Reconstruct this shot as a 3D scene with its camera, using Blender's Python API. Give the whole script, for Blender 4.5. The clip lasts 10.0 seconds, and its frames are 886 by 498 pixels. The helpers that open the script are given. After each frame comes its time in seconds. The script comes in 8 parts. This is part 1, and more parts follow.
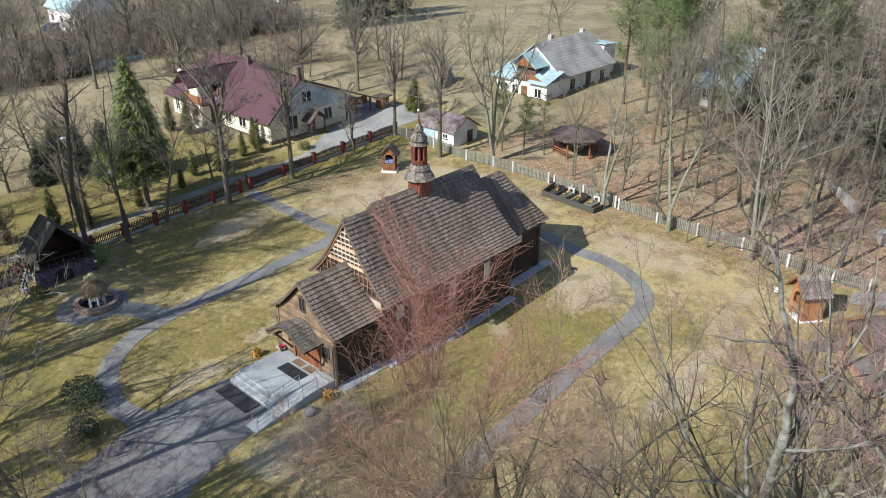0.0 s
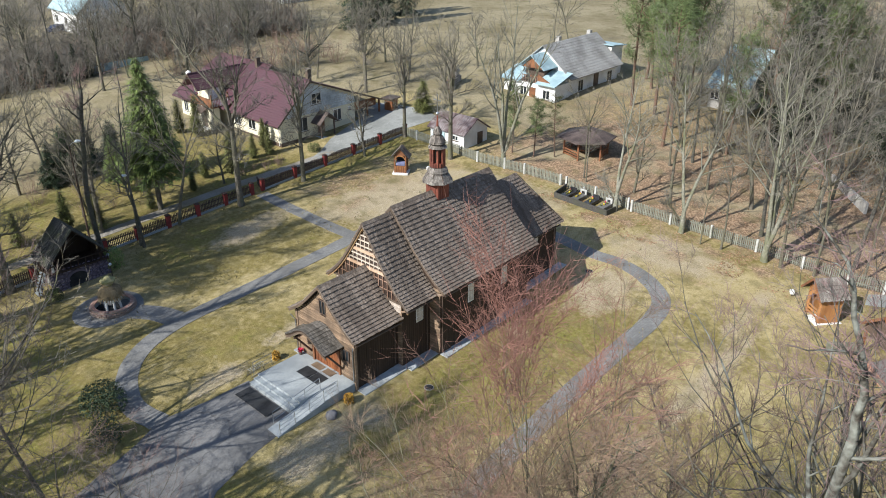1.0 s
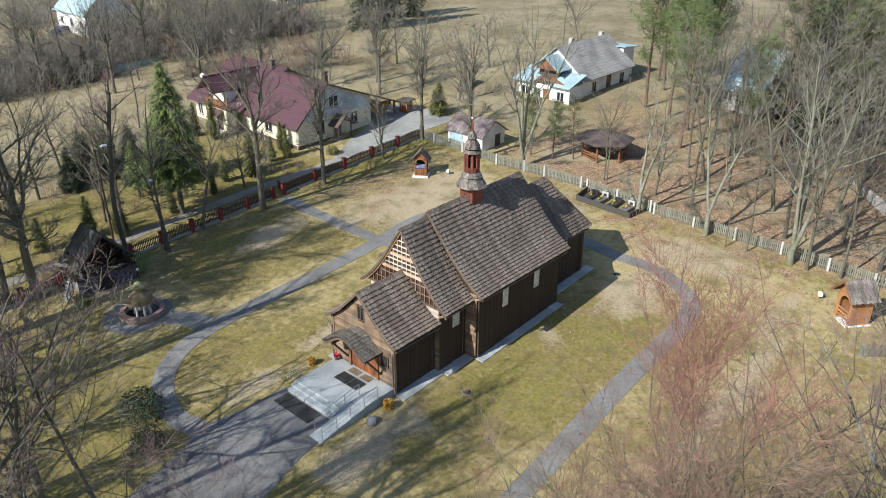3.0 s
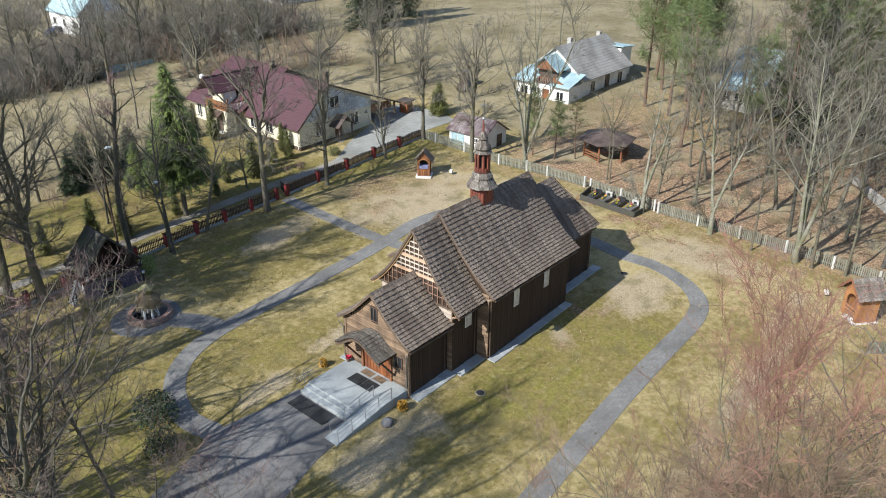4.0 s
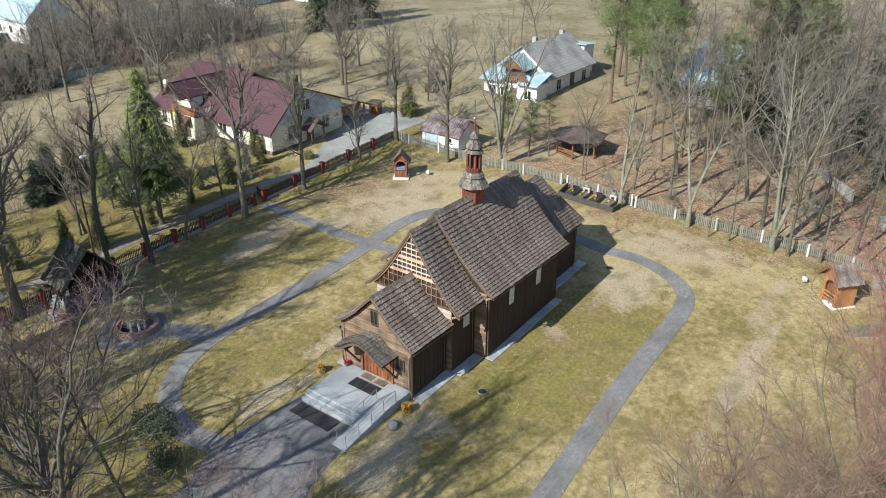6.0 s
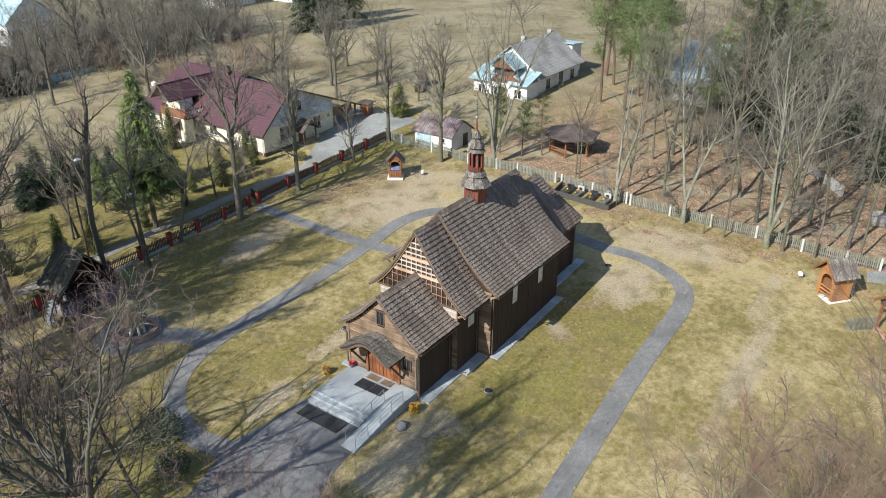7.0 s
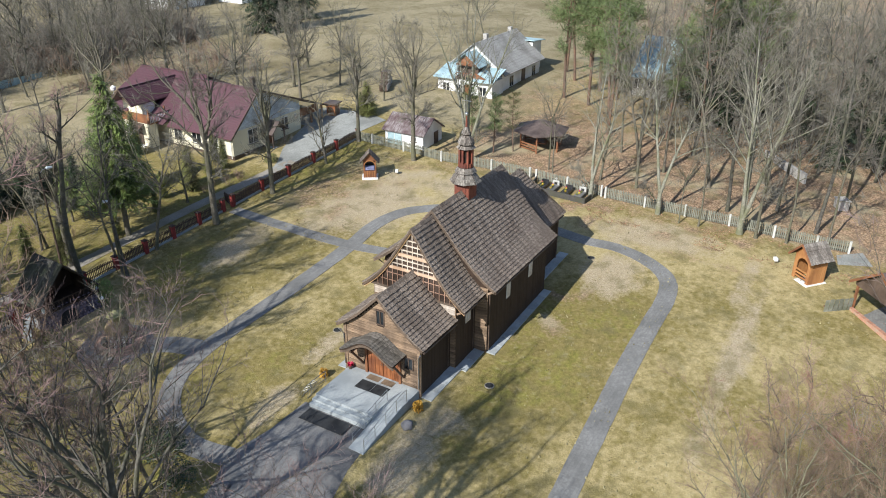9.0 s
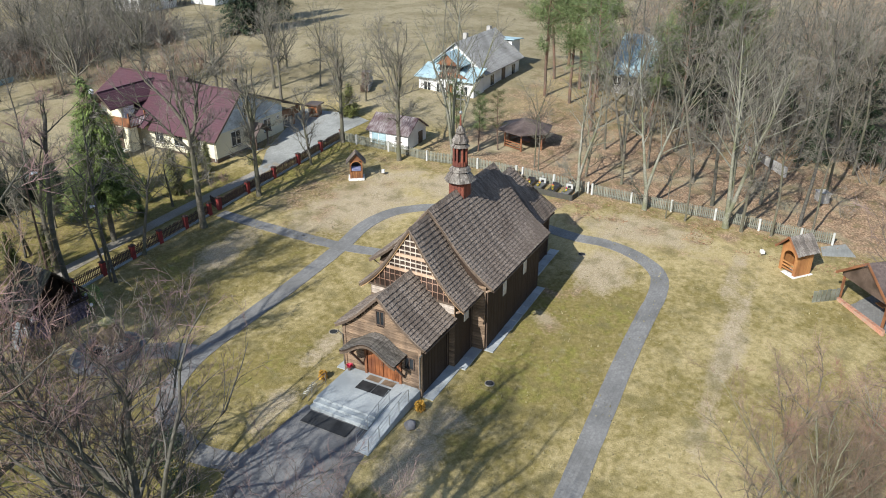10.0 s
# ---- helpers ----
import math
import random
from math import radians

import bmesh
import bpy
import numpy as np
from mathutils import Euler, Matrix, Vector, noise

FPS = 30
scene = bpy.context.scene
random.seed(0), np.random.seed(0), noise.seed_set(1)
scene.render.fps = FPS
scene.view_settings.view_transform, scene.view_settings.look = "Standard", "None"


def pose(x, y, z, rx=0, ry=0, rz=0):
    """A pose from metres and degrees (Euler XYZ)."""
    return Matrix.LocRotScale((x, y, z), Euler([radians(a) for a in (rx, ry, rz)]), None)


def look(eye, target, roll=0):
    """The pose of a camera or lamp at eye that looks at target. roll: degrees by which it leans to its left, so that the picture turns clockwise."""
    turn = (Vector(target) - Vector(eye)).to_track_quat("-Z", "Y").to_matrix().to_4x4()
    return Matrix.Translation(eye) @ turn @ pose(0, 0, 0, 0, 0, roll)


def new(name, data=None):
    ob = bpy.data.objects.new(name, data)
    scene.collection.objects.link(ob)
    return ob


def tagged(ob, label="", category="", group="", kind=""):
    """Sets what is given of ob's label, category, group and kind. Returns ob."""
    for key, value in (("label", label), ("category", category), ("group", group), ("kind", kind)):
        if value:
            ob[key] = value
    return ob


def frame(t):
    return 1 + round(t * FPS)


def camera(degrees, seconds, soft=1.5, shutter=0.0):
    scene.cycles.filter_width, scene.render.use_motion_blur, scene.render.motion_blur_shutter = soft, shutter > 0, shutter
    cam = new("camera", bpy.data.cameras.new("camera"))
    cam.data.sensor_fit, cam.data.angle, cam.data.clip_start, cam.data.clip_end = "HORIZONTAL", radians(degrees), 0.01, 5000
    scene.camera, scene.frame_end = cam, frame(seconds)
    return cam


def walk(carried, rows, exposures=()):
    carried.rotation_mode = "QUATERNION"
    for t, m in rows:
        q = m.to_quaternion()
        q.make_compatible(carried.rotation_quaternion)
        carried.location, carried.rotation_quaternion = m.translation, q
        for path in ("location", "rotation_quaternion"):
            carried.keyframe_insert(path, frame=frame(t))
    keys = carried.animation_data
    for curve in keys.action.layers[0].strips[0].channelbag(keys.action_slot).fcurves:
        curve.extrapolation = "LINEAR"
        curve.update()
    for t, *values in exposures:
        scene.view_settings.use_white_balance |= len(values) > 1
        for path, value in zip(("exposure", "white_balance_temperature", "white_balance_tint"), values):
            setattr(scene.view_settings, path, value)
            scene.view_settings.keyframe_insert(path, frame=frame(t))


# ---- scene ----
cam = camera(60.3, 10.0, soft=1.0)
PATH = [
    (0.0, (-33.087, -32.079, 30.504), (-31.764, -30.864, 29.624), 0.1),
    (0.5, (-33.567, -31.498, 30.545), (-32.241, -30.287, 29.666), 0.1),
    (1.0, (-34.029, -30.914, 30.666), (-32.702, -29.704, 29.787), 0.1),
    (1.5, (-34.498, -30.344, 30.844), (-33.169, -29.137, 29.963), 0.2),
    (2.0, (-34.96, -29.734, 30.947), (-33.63, -28.529, 30.064), 0.1),
    (2.5, (-35.423, -29.17, 31.0), (-34.09, -27.968, 30.118), 0.1),
    (4.0, (-36.954, -27.319, 31.066), (-35.595, -26.146, 30.184), 0.2),
    (4.5, (-37.417, -26.733, 31.053), (-36.044, -25.577, 30.172), 0.2),
    (5.0, (-37.947, -26.109, 31.035), (-36.547, -24.983, 30.154), 0.1),
    (5.5, (-38.433, -25.515, 31.048), (-37.011, -24.419, 30.168), 0.1),
    (7.0, (-39.88, -23.535, 30.972), (-38.409, -22.504, 30.093), 0.1),
    (7.5, (-40.32, -22.886, 30.909), (-38.831, -21.88, 30.03), 0.1),
    (8.0, (-40.795, -22.147, 30.86), (-39.286, -21.173, 29.981), 0.1),
    (8.5, (-41.232, -21.467, 30.809), (-39.704, -20.522, 29.93), 0.1),
    (9.0, (-41.719, -20.715, 30.757), (-40.171, -19.802, 29.878), 0.1),
    (9.5, (-42.159, -20.015, 30.71), (-40.594, -19.133, 29.832), 0.1),
    (10.0, (-42.598, -19.215, 30.666), (-41.014, -18.366, 29.788), 0.0),
]
walk(cam, [(t, look(eye, target, roll)) for t, eye, target, roll in PATH])

# ---- world and sun ----
scene.view_settings.exposure = 0.40
SUN_DIR = Vector((1.0, -0.17, -0.76)).normalized()
world = bpy.data.worlds.new("sky")
scene.world = world
world.use_nodes = True
wn = world.node_tree.nodes
sky = wn.new("ShaderNodeTexSky")
sky.sky_type = "NISHITA"
sky.sun_disc = False
sky.sun_elevation = math.asin(-SUN_DIR.z)
sky.sun_rotation = math.atan2(-SUN_DIR.x, -SUN_DIR.y)
sky.air_density, sky.dust_density, sky.ozone_density = 1.0, 0.6, 2.0
wn["Background"].inputs["Strength"].default_value = 0.125
world.node_tree.links.new(sky.outputs["Color"], wn["Background"].inputs["Color"])
sun = new("sun", bpy.data.lights.new("sun", "SUN"))
sun.data.energy, sun.data.angle, sun.data.color = 5.0, radians(0.55), (0.985, 0.97, 0.915)
sun.matrix_world = look((0, 0, 60), Vector((0, 0, 60)) + SUN_DIR)


# ---- materials ----
def links_of(m):
    return m.node_tree.nodes, m.node_tree.links


def mixed(nodes, links, fac, a, b, blend="MIX"):
    mix = nodes.new("ShaderNodeMix")
    mix.data_type, mix.blend_type = "RGBA", blend
    for slot, v in ((0, fac), (6, a), (7, b)):
        if isinstance(v, (int, float)):
            mix.inputs[slot].default_value = v
        elif isinstance(v, tuple):
            mix.inputs[slot].default_value = (*v, 1)
        else:
            links.new(v, mix.inputs[slot])
    return mix.outputs[2]


def noise_fac(nodes, links, coords, scale, detail=4, low=0.35, high=0.65, stretch=None):
    n = nodes.new("ShaderNodeTexNoise")
    n.inputs["Scale"].default_value, n.inputs["Detail"].default_value = scale, detail
    if stretch:
        mp = nodes.new("ShaderNodeMapping")
        mp.inputs["Scale"].default_value = stretch
        links.new(coords, mp.inputs["Vector"])
        coords = mp.outputs["Vector"]
    links.new(coords, n.inputs["Vector"])
    r = nodes.new("ShaderNodeMapRange")
    r.inputs[1].default_value, r.inputs[2].default_value = low, high
    links.new(n.outputs["Fac"], r.inputs[0])
    return r.outputs[0]


def surface(name, a, b, stain=None, rough=0.8, grain=6.0, patch=0.6, bump=0.3, metal=0.0, island=0.0, stretch=None, piece=0.0, spread=0.03):
    """Two tones by a fine grain, a third by broad patches; island or piece varies single boards."""
    m = bpy.data.materials.new(name)
    m.use_nodes = True
    nodes, links = links_of(m)
    bsdf = nodes["Principled BSDF"]
    geo = nodes.new("ShaderNodeTexCoord")
    if piece or stretch is not None:
        co = geo.outputs["Object"]
    else:
        co = nodes.new("ShaderNodeNewGeometry").outputs["Position"]
    fine = noise_fac(nodes, links, co, grain, 5, 0.3, 0.7, stretch)
    col = mixed(nodes, links, fine, a, b)
    broad = noise_fac(nodes, links, co, patch, 4, 0.42, 0.68)
    col = mixed(nodes, links, broad, col, stain if stain else tuple(0.6 * v for v in a))
    for amount, source in ((island, "isle"), (piece, "piece")):
        if amount:
            src = nodes.new("ShaderNodeNewGeometry").outputs["Random Per Island"] if source == "isle" else nodes.new("ShaderNodeObjectInfo").outputs["Random"]
            r = nodes.new("ShaderNodeMapRange")
            r.inputs[3].default_value, r.inputs[4].default_value = 1 - amount, 1 + amount
            links.new(src, r.inputs[0])
            h = nodes.new("ShaderNodeHueSaturation")
            links.new(r.outputs[0], h.inputs["Value"])
            links.new(col, h.inputs["Color"])
            col = h.outputs["Color"]
    links.new(col, bsdf.inputs["Base Color"])
    bsdf.inputs["Roughness"].default_value, bsdf.inputs["Metallic"].default_value = rough, metal
    bsdf.inputs["Specular IOR Level"].default_value = 0.3
    if bump:
        bp = nodes.new("ShaderNodeBump")
        bp.inputs["Strength"].default_value, bp.inputs["Distance"].default_value = bump, spread
        links.new(fine, bp.inputs["Height"])
        links.new(bp.outputs["Normal"], bsdf.inputs["Normal"])
    return m


M = {
    "verge_wood": surface("verge_wood", (0.10, 0.07, 0.05), (0.17, 0.125, 0.095), (0.08, 0.06, 0.045), 0.8, 6, 0.8, 0.2),
    "pale_bar": surface("pale_bar", (0.60, 0.51, 0.42), (0.72, 0.63, 0.53), None, 0.7, 6, 0.8, 0.1),
    "needle_dark": surface("needle_dark", (0.03, 0.05, 0.026), (0.055, 0.085, 0.038), (0.028, 0.042, 0.026), 0.7, 3, 0.5, 0.0, island=0.3),
    "twig_dark": surface("twig_dark", (0.17, 0.154, 0.132), (0.265, 0.242, 0.205), None, 0.9, 3, 0.5, 0.0),
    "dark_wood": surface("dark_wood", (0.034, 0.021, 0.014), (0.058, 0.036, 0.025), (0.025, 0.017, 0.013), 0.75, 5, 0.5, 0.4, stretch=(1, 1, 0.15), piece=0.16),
    # weathered boards of the west faces, in a lighter tone that carries the sunlight
    "sunlit_wood": surface("sunlit_wood", (0.155, 0.10, 0.064), (0.33, 0.235, 0.16), (0.115, 0.082, 0.06), 0.75, 4, 0.9, 0.3, stretch=(0.4, 0.4, 5), piece=0.36),
    "door_wood": surface("door_wood", (0.21, 0.07, 0.028), (0.32, 0.125, 0.05), (0.14, 0.05, 0.025), 0.55, 5, 0.9, 0.2, stretch=(2, 2, 0.3)),
    "gable_board": surface("gable_board", (0.34, 0.20, 0.14), (0.46, 0.30, 0.23), None, 0.75, 6, 0.8, 0.2),
    "rake_wood": surface("rake_wood", (0.42, 0.26, 0.13), (0.54, 0.37, 0.21), (0.33, 0.2, 0.11), 0.7, 6, 0.8, 0.2),
    "pale_siding": surface("pale_siding", (0.40, 0.34, 0.29), (0.55, 0.48, 0.42), (0.3, 0.24, 0.19), 0.75, 5, 0.9, 0.2, piece=0.15),
    "lattice_wood": surface("lattice_wood", (0.52, 0.36, 0.25), (0.64, 0.48, 0.36), (0.40, 0.26, 0.17), 0.7, 6, 0.8, 0.2),
    "shingle": surface("shingle", (0.126, 0.0967, 0.0763), (0.279, 0.233, 0.195), (0.14, 0.109, 0.0874), 0.85, 9, 0.35, 0.5, island=0.3),
    "shingle_grey": surface("shingle_grey", (0.17, 0.15, 0.13), (0.30, 0.27, 0.24), (0.13, 0.11, 0.095), 0.85, 7, 0.9, 0.5, island=0.35),
    "shingle_moss": surface("shingle_moss", (0.06, 0.056, 0.05), (0.12, 0.112, 0.098), (0.075, 0.08, 0.045), 0.9, 6, 0.8, 0.5, island=0.4),
    "shingle_dark": surface("shingle_dark", (0.08, 0.072, 0.064), (0.19, 0.172, 0.152), (0.09, 0.08, 0.066), 0.88, 6, 0.8, 0.5, island=0.42),
    "rim_brick": surface("rim_brick", (0.36, 0.19, 0.14), (0.50, 0.31, 0.24), (0.28, 0.24, 0.21), 0.85, 8, 1.4, 0.3, piece=0.2),
    "roof_deck": surface("roof_deck", (0.05, 0.04, 0.033), (0.07, 0.055, 0.045), None, 0.9, 6, 0.7, 0.2),
    "turret_red": surface("turret_red", (0.16, 0.045, 0.03), (0.23, 0.075, 0.045), (0.10, 0.035, 0.028), 0.6, 6, 1.2, 0.2, stretch=(4, 4, 0.4), island=0.2),
    "metal_grey": surface("metal_grey", (0.45, 0.46, 0.47), (0.58, 0.58, 0.58), None, 0.35, 8, 1.0, 0.05, metal=0.9),
    "gutter_dark": surface("gutter_dark", (0.10, 0.07, 0.055), (0.14, 0.10, 0.08), None, 0.45, 8, 1.0, 0.05),
    "white_paint": surface("white_paint", (0.74, 0.74, 0.71), (0.82, 0.81, 0.79), (0.62, 0.61, 0.58), 0.55, 9, 1.1, 0.06),
    "white_post": surface("white_post", (0.46, 0.46, 0.44), (0.58, 0.58, 0.55), (0.36, 0.36, 0.33), 0.85, 7, 1.0, 0.2),
    "gravel": surface("gravel", (0.24, 0.22, 0.19), (0.34, 0.31, 0.27), (0.22, 0.19, 0.13), 0.9, 7, 0.35, 0.3),
    "shelter_roof": surface("shelter_roof", (0.095, 0.072, 0.066), (0.15, 0.115, 0.105), None, 0.6, 5, 0.7, 0.2),
    "frosted": surface("frosted", (0.55, 0.50, 0.44), (0.66, 0.61, 0.55), (0.42, 0.37, 0.32), 0.35, 5, 1.2, 0.05),
    "concrete": surface("concrete", (0.30, 0.332, 0.345), (0.39, 0.417, 0.427), (0.24, 0.265, 0.28), 0.8, 8, 0.5, 0.15),
    "slab": surface("slab", (0.36, 0.39, 0.40), (0.46, 0.49, 0.50), (0.30, 0.32, 0.33), 0.8, 9, 0.6, 0.15, piece=0.12),
    "paving": surface("paving", (0.18, 0.177, 0.17), (0.25, 0.246, 0.236), (0.15, 0.148, 0.142), 0.85, 6, 0.35, 0.3),
    "asphalt": surface("asphalt", (0.151, 0.149, 0.148), (0.207, 0.204, 0.202), (0.123, 0.121, 0.119), 0.9, 9, 0.16, 0.25),
    "drive": surface("drive", (0.279, 0.284, 0.266), (0.36, 0.365, 0.347), (0.225, 0.23, 0.216), 0.85, 6, 0.3, 0.2),
    "mat_black": surface("mat_black", (0.025, 0.027, 0.03), (0.045, 0.047, 0.05), None, 0.9, 20, 1.0, 0.3),
    "mat_tan": surface("mat_tan", (0.15, 0.105, 0.07), (0.24, 0.18, 0.125), None, 0.95, 20, 1.0, 0.3),
    "brown_glass": surface("brown_glass", (0.05, 0.035, 0.028), (0.085, 0.06, 0.05), None, 0.3, 3, 0.8, 0.0),
    "dark_glass": surface("dark_glass", (0.02, 0.025, 0.03), (0.04, 0.045, 0.05), None, 0.08, 3, 0.5, 0.0),
    "cream_wall": surface("cream_wall", (0.72, 0.67, 0.50), (0.78, 0.73, 0.57), (0.66, 0.61, 0.46), 0.85, 8, 0.3, 0.1),
    "white_wall": surface("white_wall", (0.76, 0.76, 0.75), (0.84, 0.84, 0.83), (0.64, 0.63, 0.61), 0.85, 5, 0.5, 0.15),
    "grey_wall": surface("grey_wall", (0.34, 0.33, 0.31), (0.45, 0.43, 0.40), (0.34, 0.32, 0.30), 0.9, 5, 0.5, 0.2),
    "maroon_tile": surface("maroon_tile", (0.086, 0.0396, 0.049), (0.12, 0.0568, 0.0671), (0.0989, 0.0516, 0.0602), 0.5, 6, 0.3, 0.1),
    "slate": surface("slate", (0.319, 0.313, 0.301), (0.496, 0.484, 0.466), (0.26, 0.254, 0.236), 0.8, 5, 0.4, 0.3, piece=0.15),
    "sheet_metal": surface("sheet_metal", (0.34, 0.49, 0.54), (0.46, 0.59, 0.63), (0.28, 0.40, 0.44), 0.5, 4, 0.6, 0.05, metal=0.05),
    "rusty_tin": surface("rusty_tin", (0.085, 0.05, 0.05), (0.34, 0.31, 0.31), (0.10, 0.06, 0.062), 0.6, 2.4, 0.9, 0.1, metal=0.1, stretch=(0.8, 3, 0.8)),
    "pale_shingle": surface("pale_shingle", (0.58, 0.64, 0.69), (0.70, 0.76, 0.80), None, 0.7, 6, 0.6, 0.1, piece=0.1),
    "house_wood": surface("house_wood", (0.21, 0.088, 0.042), (0.30, 0.135, 0.065), (0.15, 0.065, 0.036), 0.6, 5, 0.8, 0.2, stretch=(3, 3, 0.5)),
    "brick_red": surface("brick_red", (0.24, 0.035, 0.035), (0.32, 0.06, 0.05), (0.16, 0.035, 0.035), 0.75, 9, 1.4, 0.3),
    "old_brick": surface("old_brick", (0.36, 0.16, 0.10), (0.48, 0.25, 0.17), (0.34, 0.26, 0.20), 0.85, 8, 1.4, 0.3, piece=0.2),
    "picket": surface("picket", (0.06, 0.038, 0.034), (0.10, 0.066, 0.056), None, 0.8, 9, 1.0, 0.2, piece=0.15),
    "old_picket": surface("old_picket", (0.17, 0.175, 0.145), (0.26, 0.26, 0.215), (0.14, 0.145, 0.105), 0.9, 8, 0.8, 0.3, piece=0.25),
    "stone_grey": surface("stone_grey", (0.20, 0.19, 0.19), (0.34, 0.33, 0.33), (0.13, 0.12, 0.13), 0.85, 4, 1.0, 0.6, piece=0.3, spread=0.06),
    "stone_violet": surface("stone_violet", (0.16, 0.13, 0.18), (0.27, 0.22, 0.28), (0.10, 0.085, 0.11), 0.8, 5, 1.3, 0.5, piece=0.35),
    "kerb_stone": surface("kerb_stone", (0.05, 0.047, 0.045), (0.09, 0.085, 0.08), (0.07, 0.07, 0.05), 0.85, 6, 0.9, 0.3),
    "granite_dark": surface("granite_dark", (0.03, 0.03, 0.033), (0.06, 0.06, 0.065), None, 0.2, 20, 1.0, 0.05),
    "grave_stone": surface("grave_stone", (0.13, 0.125, 0.12), (0.2, 0.195, 0.185), (0.1, 0.1, 0.09), 0.6, 12, 1.0, 0.1),
    "granite_pale": surface("granite_pale", (0.42, 0.42, 0.40), (0.56, 0.55, 0.52), (0.32, 0.32, 0.29), 0.4, 20, 1.0, 0.05),
    "bark": surface("bark", (0.105, 0.092, 0.072), (0.19, 0.17, 0.138), (0.13, 0.13, 0.08), 0.95, 6, 0.8, 0.8, spread=0.05),
    "bark_dark": surface("bark_dark", (0.06, 0.055, 0.048), (0.145, 0.135, 0.118), (0.09, 0.09, 0.06), 0.95, 5, 0.8, 0.8, spread=0.05),
    "bark_pale": surface("bark_pale", (0.18, 0.175, 0.14), (0.33, 0.32, 0.265), (0.16, 0.165, 0.095), 0.95, 6, 0.8, 0.8, spread=0.05),
    "bark_birch": surface("bark_birch", (0.36, 0.35, 0.32), (0.52, 0.51, 0.48), (0.2, 0.19, 0.17), 0.9, 7, 0.9, 0.5, spread=0.03),
    "bark_lichen": surface("bark_lichen", (0.055, 0.048, 0.04), (0.10, 0.09, 0.075), (0.27, 0.28, 0.25), 0.95, 6, 2.6, 0.8, spread=0.04),
    "bark_pine": surface("bark_pine", (0.14, 0.088, 0.062), (0.225, 0.14, 0.098), (0.12, 0.09, 0.07), 0.95, 6, 0.5, 0.8, spread=0.05),
    "twig_grey": surface("twig_grey", (0.172, 0.158, 0.13), (0.26, 0.24, 0.2), None, 0.9, 3, 0.5, 0.0),
    "twig_young": surface("twig_young", (0.20, 0.145, 0.10), (0.31, 0.21, 0.15), None, 0.9, 3, 0.5, 0.0),
    "bark_young": surface("bark_young", (0.15, 0.145, 0.095), (0.26, 0.25, 0.17), None, 0.9, 5, 0.6, 0.2),
    "twig_brown": surface("twig_brown", (0.151, 0.127, 0.115), (0.274, 0.207, 0.188), None, 0.9, 0.7, 0.5, 0.0),
    "twig_red": surface("twig_red", (0.235, 0.16, 0.122), (0.335, 0.235, 0.18), None, 0.85, 3, 0.5, 0.0),
    "needle": surface("needle", (0.155, 0.215, 0.06), (0.25, 0.31, 0.09), (0.11, 0.15, 0.05), 0.7, 3, 0.5, 0.0, island=0.3),
    "pine_needle": surface("pine_needle", (0.111, 0.148, 0.0555), (0.17, 0.215, 0.0814), (0.0888, 0.118, 0.0518), 0.7, 2, 0.3, 0.0, island=0.35),
    "thuja": surface("thuja", (0.12, 0.14, 0.042), (0.20, 0.21, 0.065), (0.10, 0.095, 0.04), 0.75, 3, 0.5, 0.0, island=0.35),
    "ochre_leaf": surface("ochre_leaf", (0.42, 0.22, 0.03), (0.55, 0.32, 0.05), None, 0.7, 5, 1.0, 0.0, island=0.3),
    "dry_leaf": surface("dry_leaf", (0.30, 0.165, 0.09), (0.46, 0.29, 0.18), None, 0.85, 5, 1.0, 0.0, island=0.4),
    "dry_grass": surface("dry_grass", (0.25, 0.215, 0.11), (0.34, 0.30, 0.17), None, 0.9, 5, 1.0, 0.0, island=0.35),
    "straw_moss": surface("straw_moss", (0.22, 0.21, 0.10), (0.36, 0.33, 0.19), (0.15, 0.17, 0.07), 0.9, 6, 1.6, 0.2),
    "straw": surface("straw", (0.22, 0.165, 0.095), (0.36, 0.28, 0.165), (0.16, 0.12, 0.07), 0.9, 6, 1.0, 0.2, island=0.3),
    "car_blue": surface("car_blue", (0.03, 0.04, 0.075), (0.04, 0.055, 0.10), None, 0.25, 3, 0.8, 0.0),
    "red_plastic": surface("red_plastic", (0.45, 0.02, 0.05), (0.55, 0.04, 0.10), None, 0.4, 5, 1.0, 0.0),
    "blue_cloth": surface("blue_cloth", (0.22, 0.24, 0.42), (0.32, 0.34, 0.52), None, 0.7, 5, 1.0, 0.0),
    "yellow_flower": surface("yellow_flower", (0.65, 0.48, 0.05), (0.75, 0.6, 0.10), None, 0.7, 6, 1.0, 0.0),
    "lamp_white": surface("lamp_white", (0.6, 0.66, 0.72), (0.7, 0.75, 0.8), None, 0.4, 5, 1.0, 0.0),
    "shed_wood": surface("shed_wood", (0.36, 0.16, 0.06), (0.46, 0.23, 0.09), (0.28, 0.12, 0.05), 0.6, 5, 0.9, 0.2, stretch=(3, 3, 0.3), piece=0.12),
}


def redden_upwards(m, z0, z1, young):
    """Young shoots of the upper crown are red, older wood below keeps its bark."""
    nodes, links = links_of(m)
    base = nodes["Principled BSDF"].inputs["Base Color"]
    old = base.links[0].from_socket
    sep = nodes.new("ShaderNodeSeparateXYZ")
    links.new(nodes.new("ShaderNodeTexCoord").outputs["Object"], sep.inputs[0])
    r = nodes.new("ShaderNodeMapRange")
    r.inputs[1].default_value, r.inputs[2].default_value = z0, z1
    links.new(sep.outputs["Z"], r.inputs[0])
    links.new(mixed(nodes, links, r.outputs[0], old, young), base)


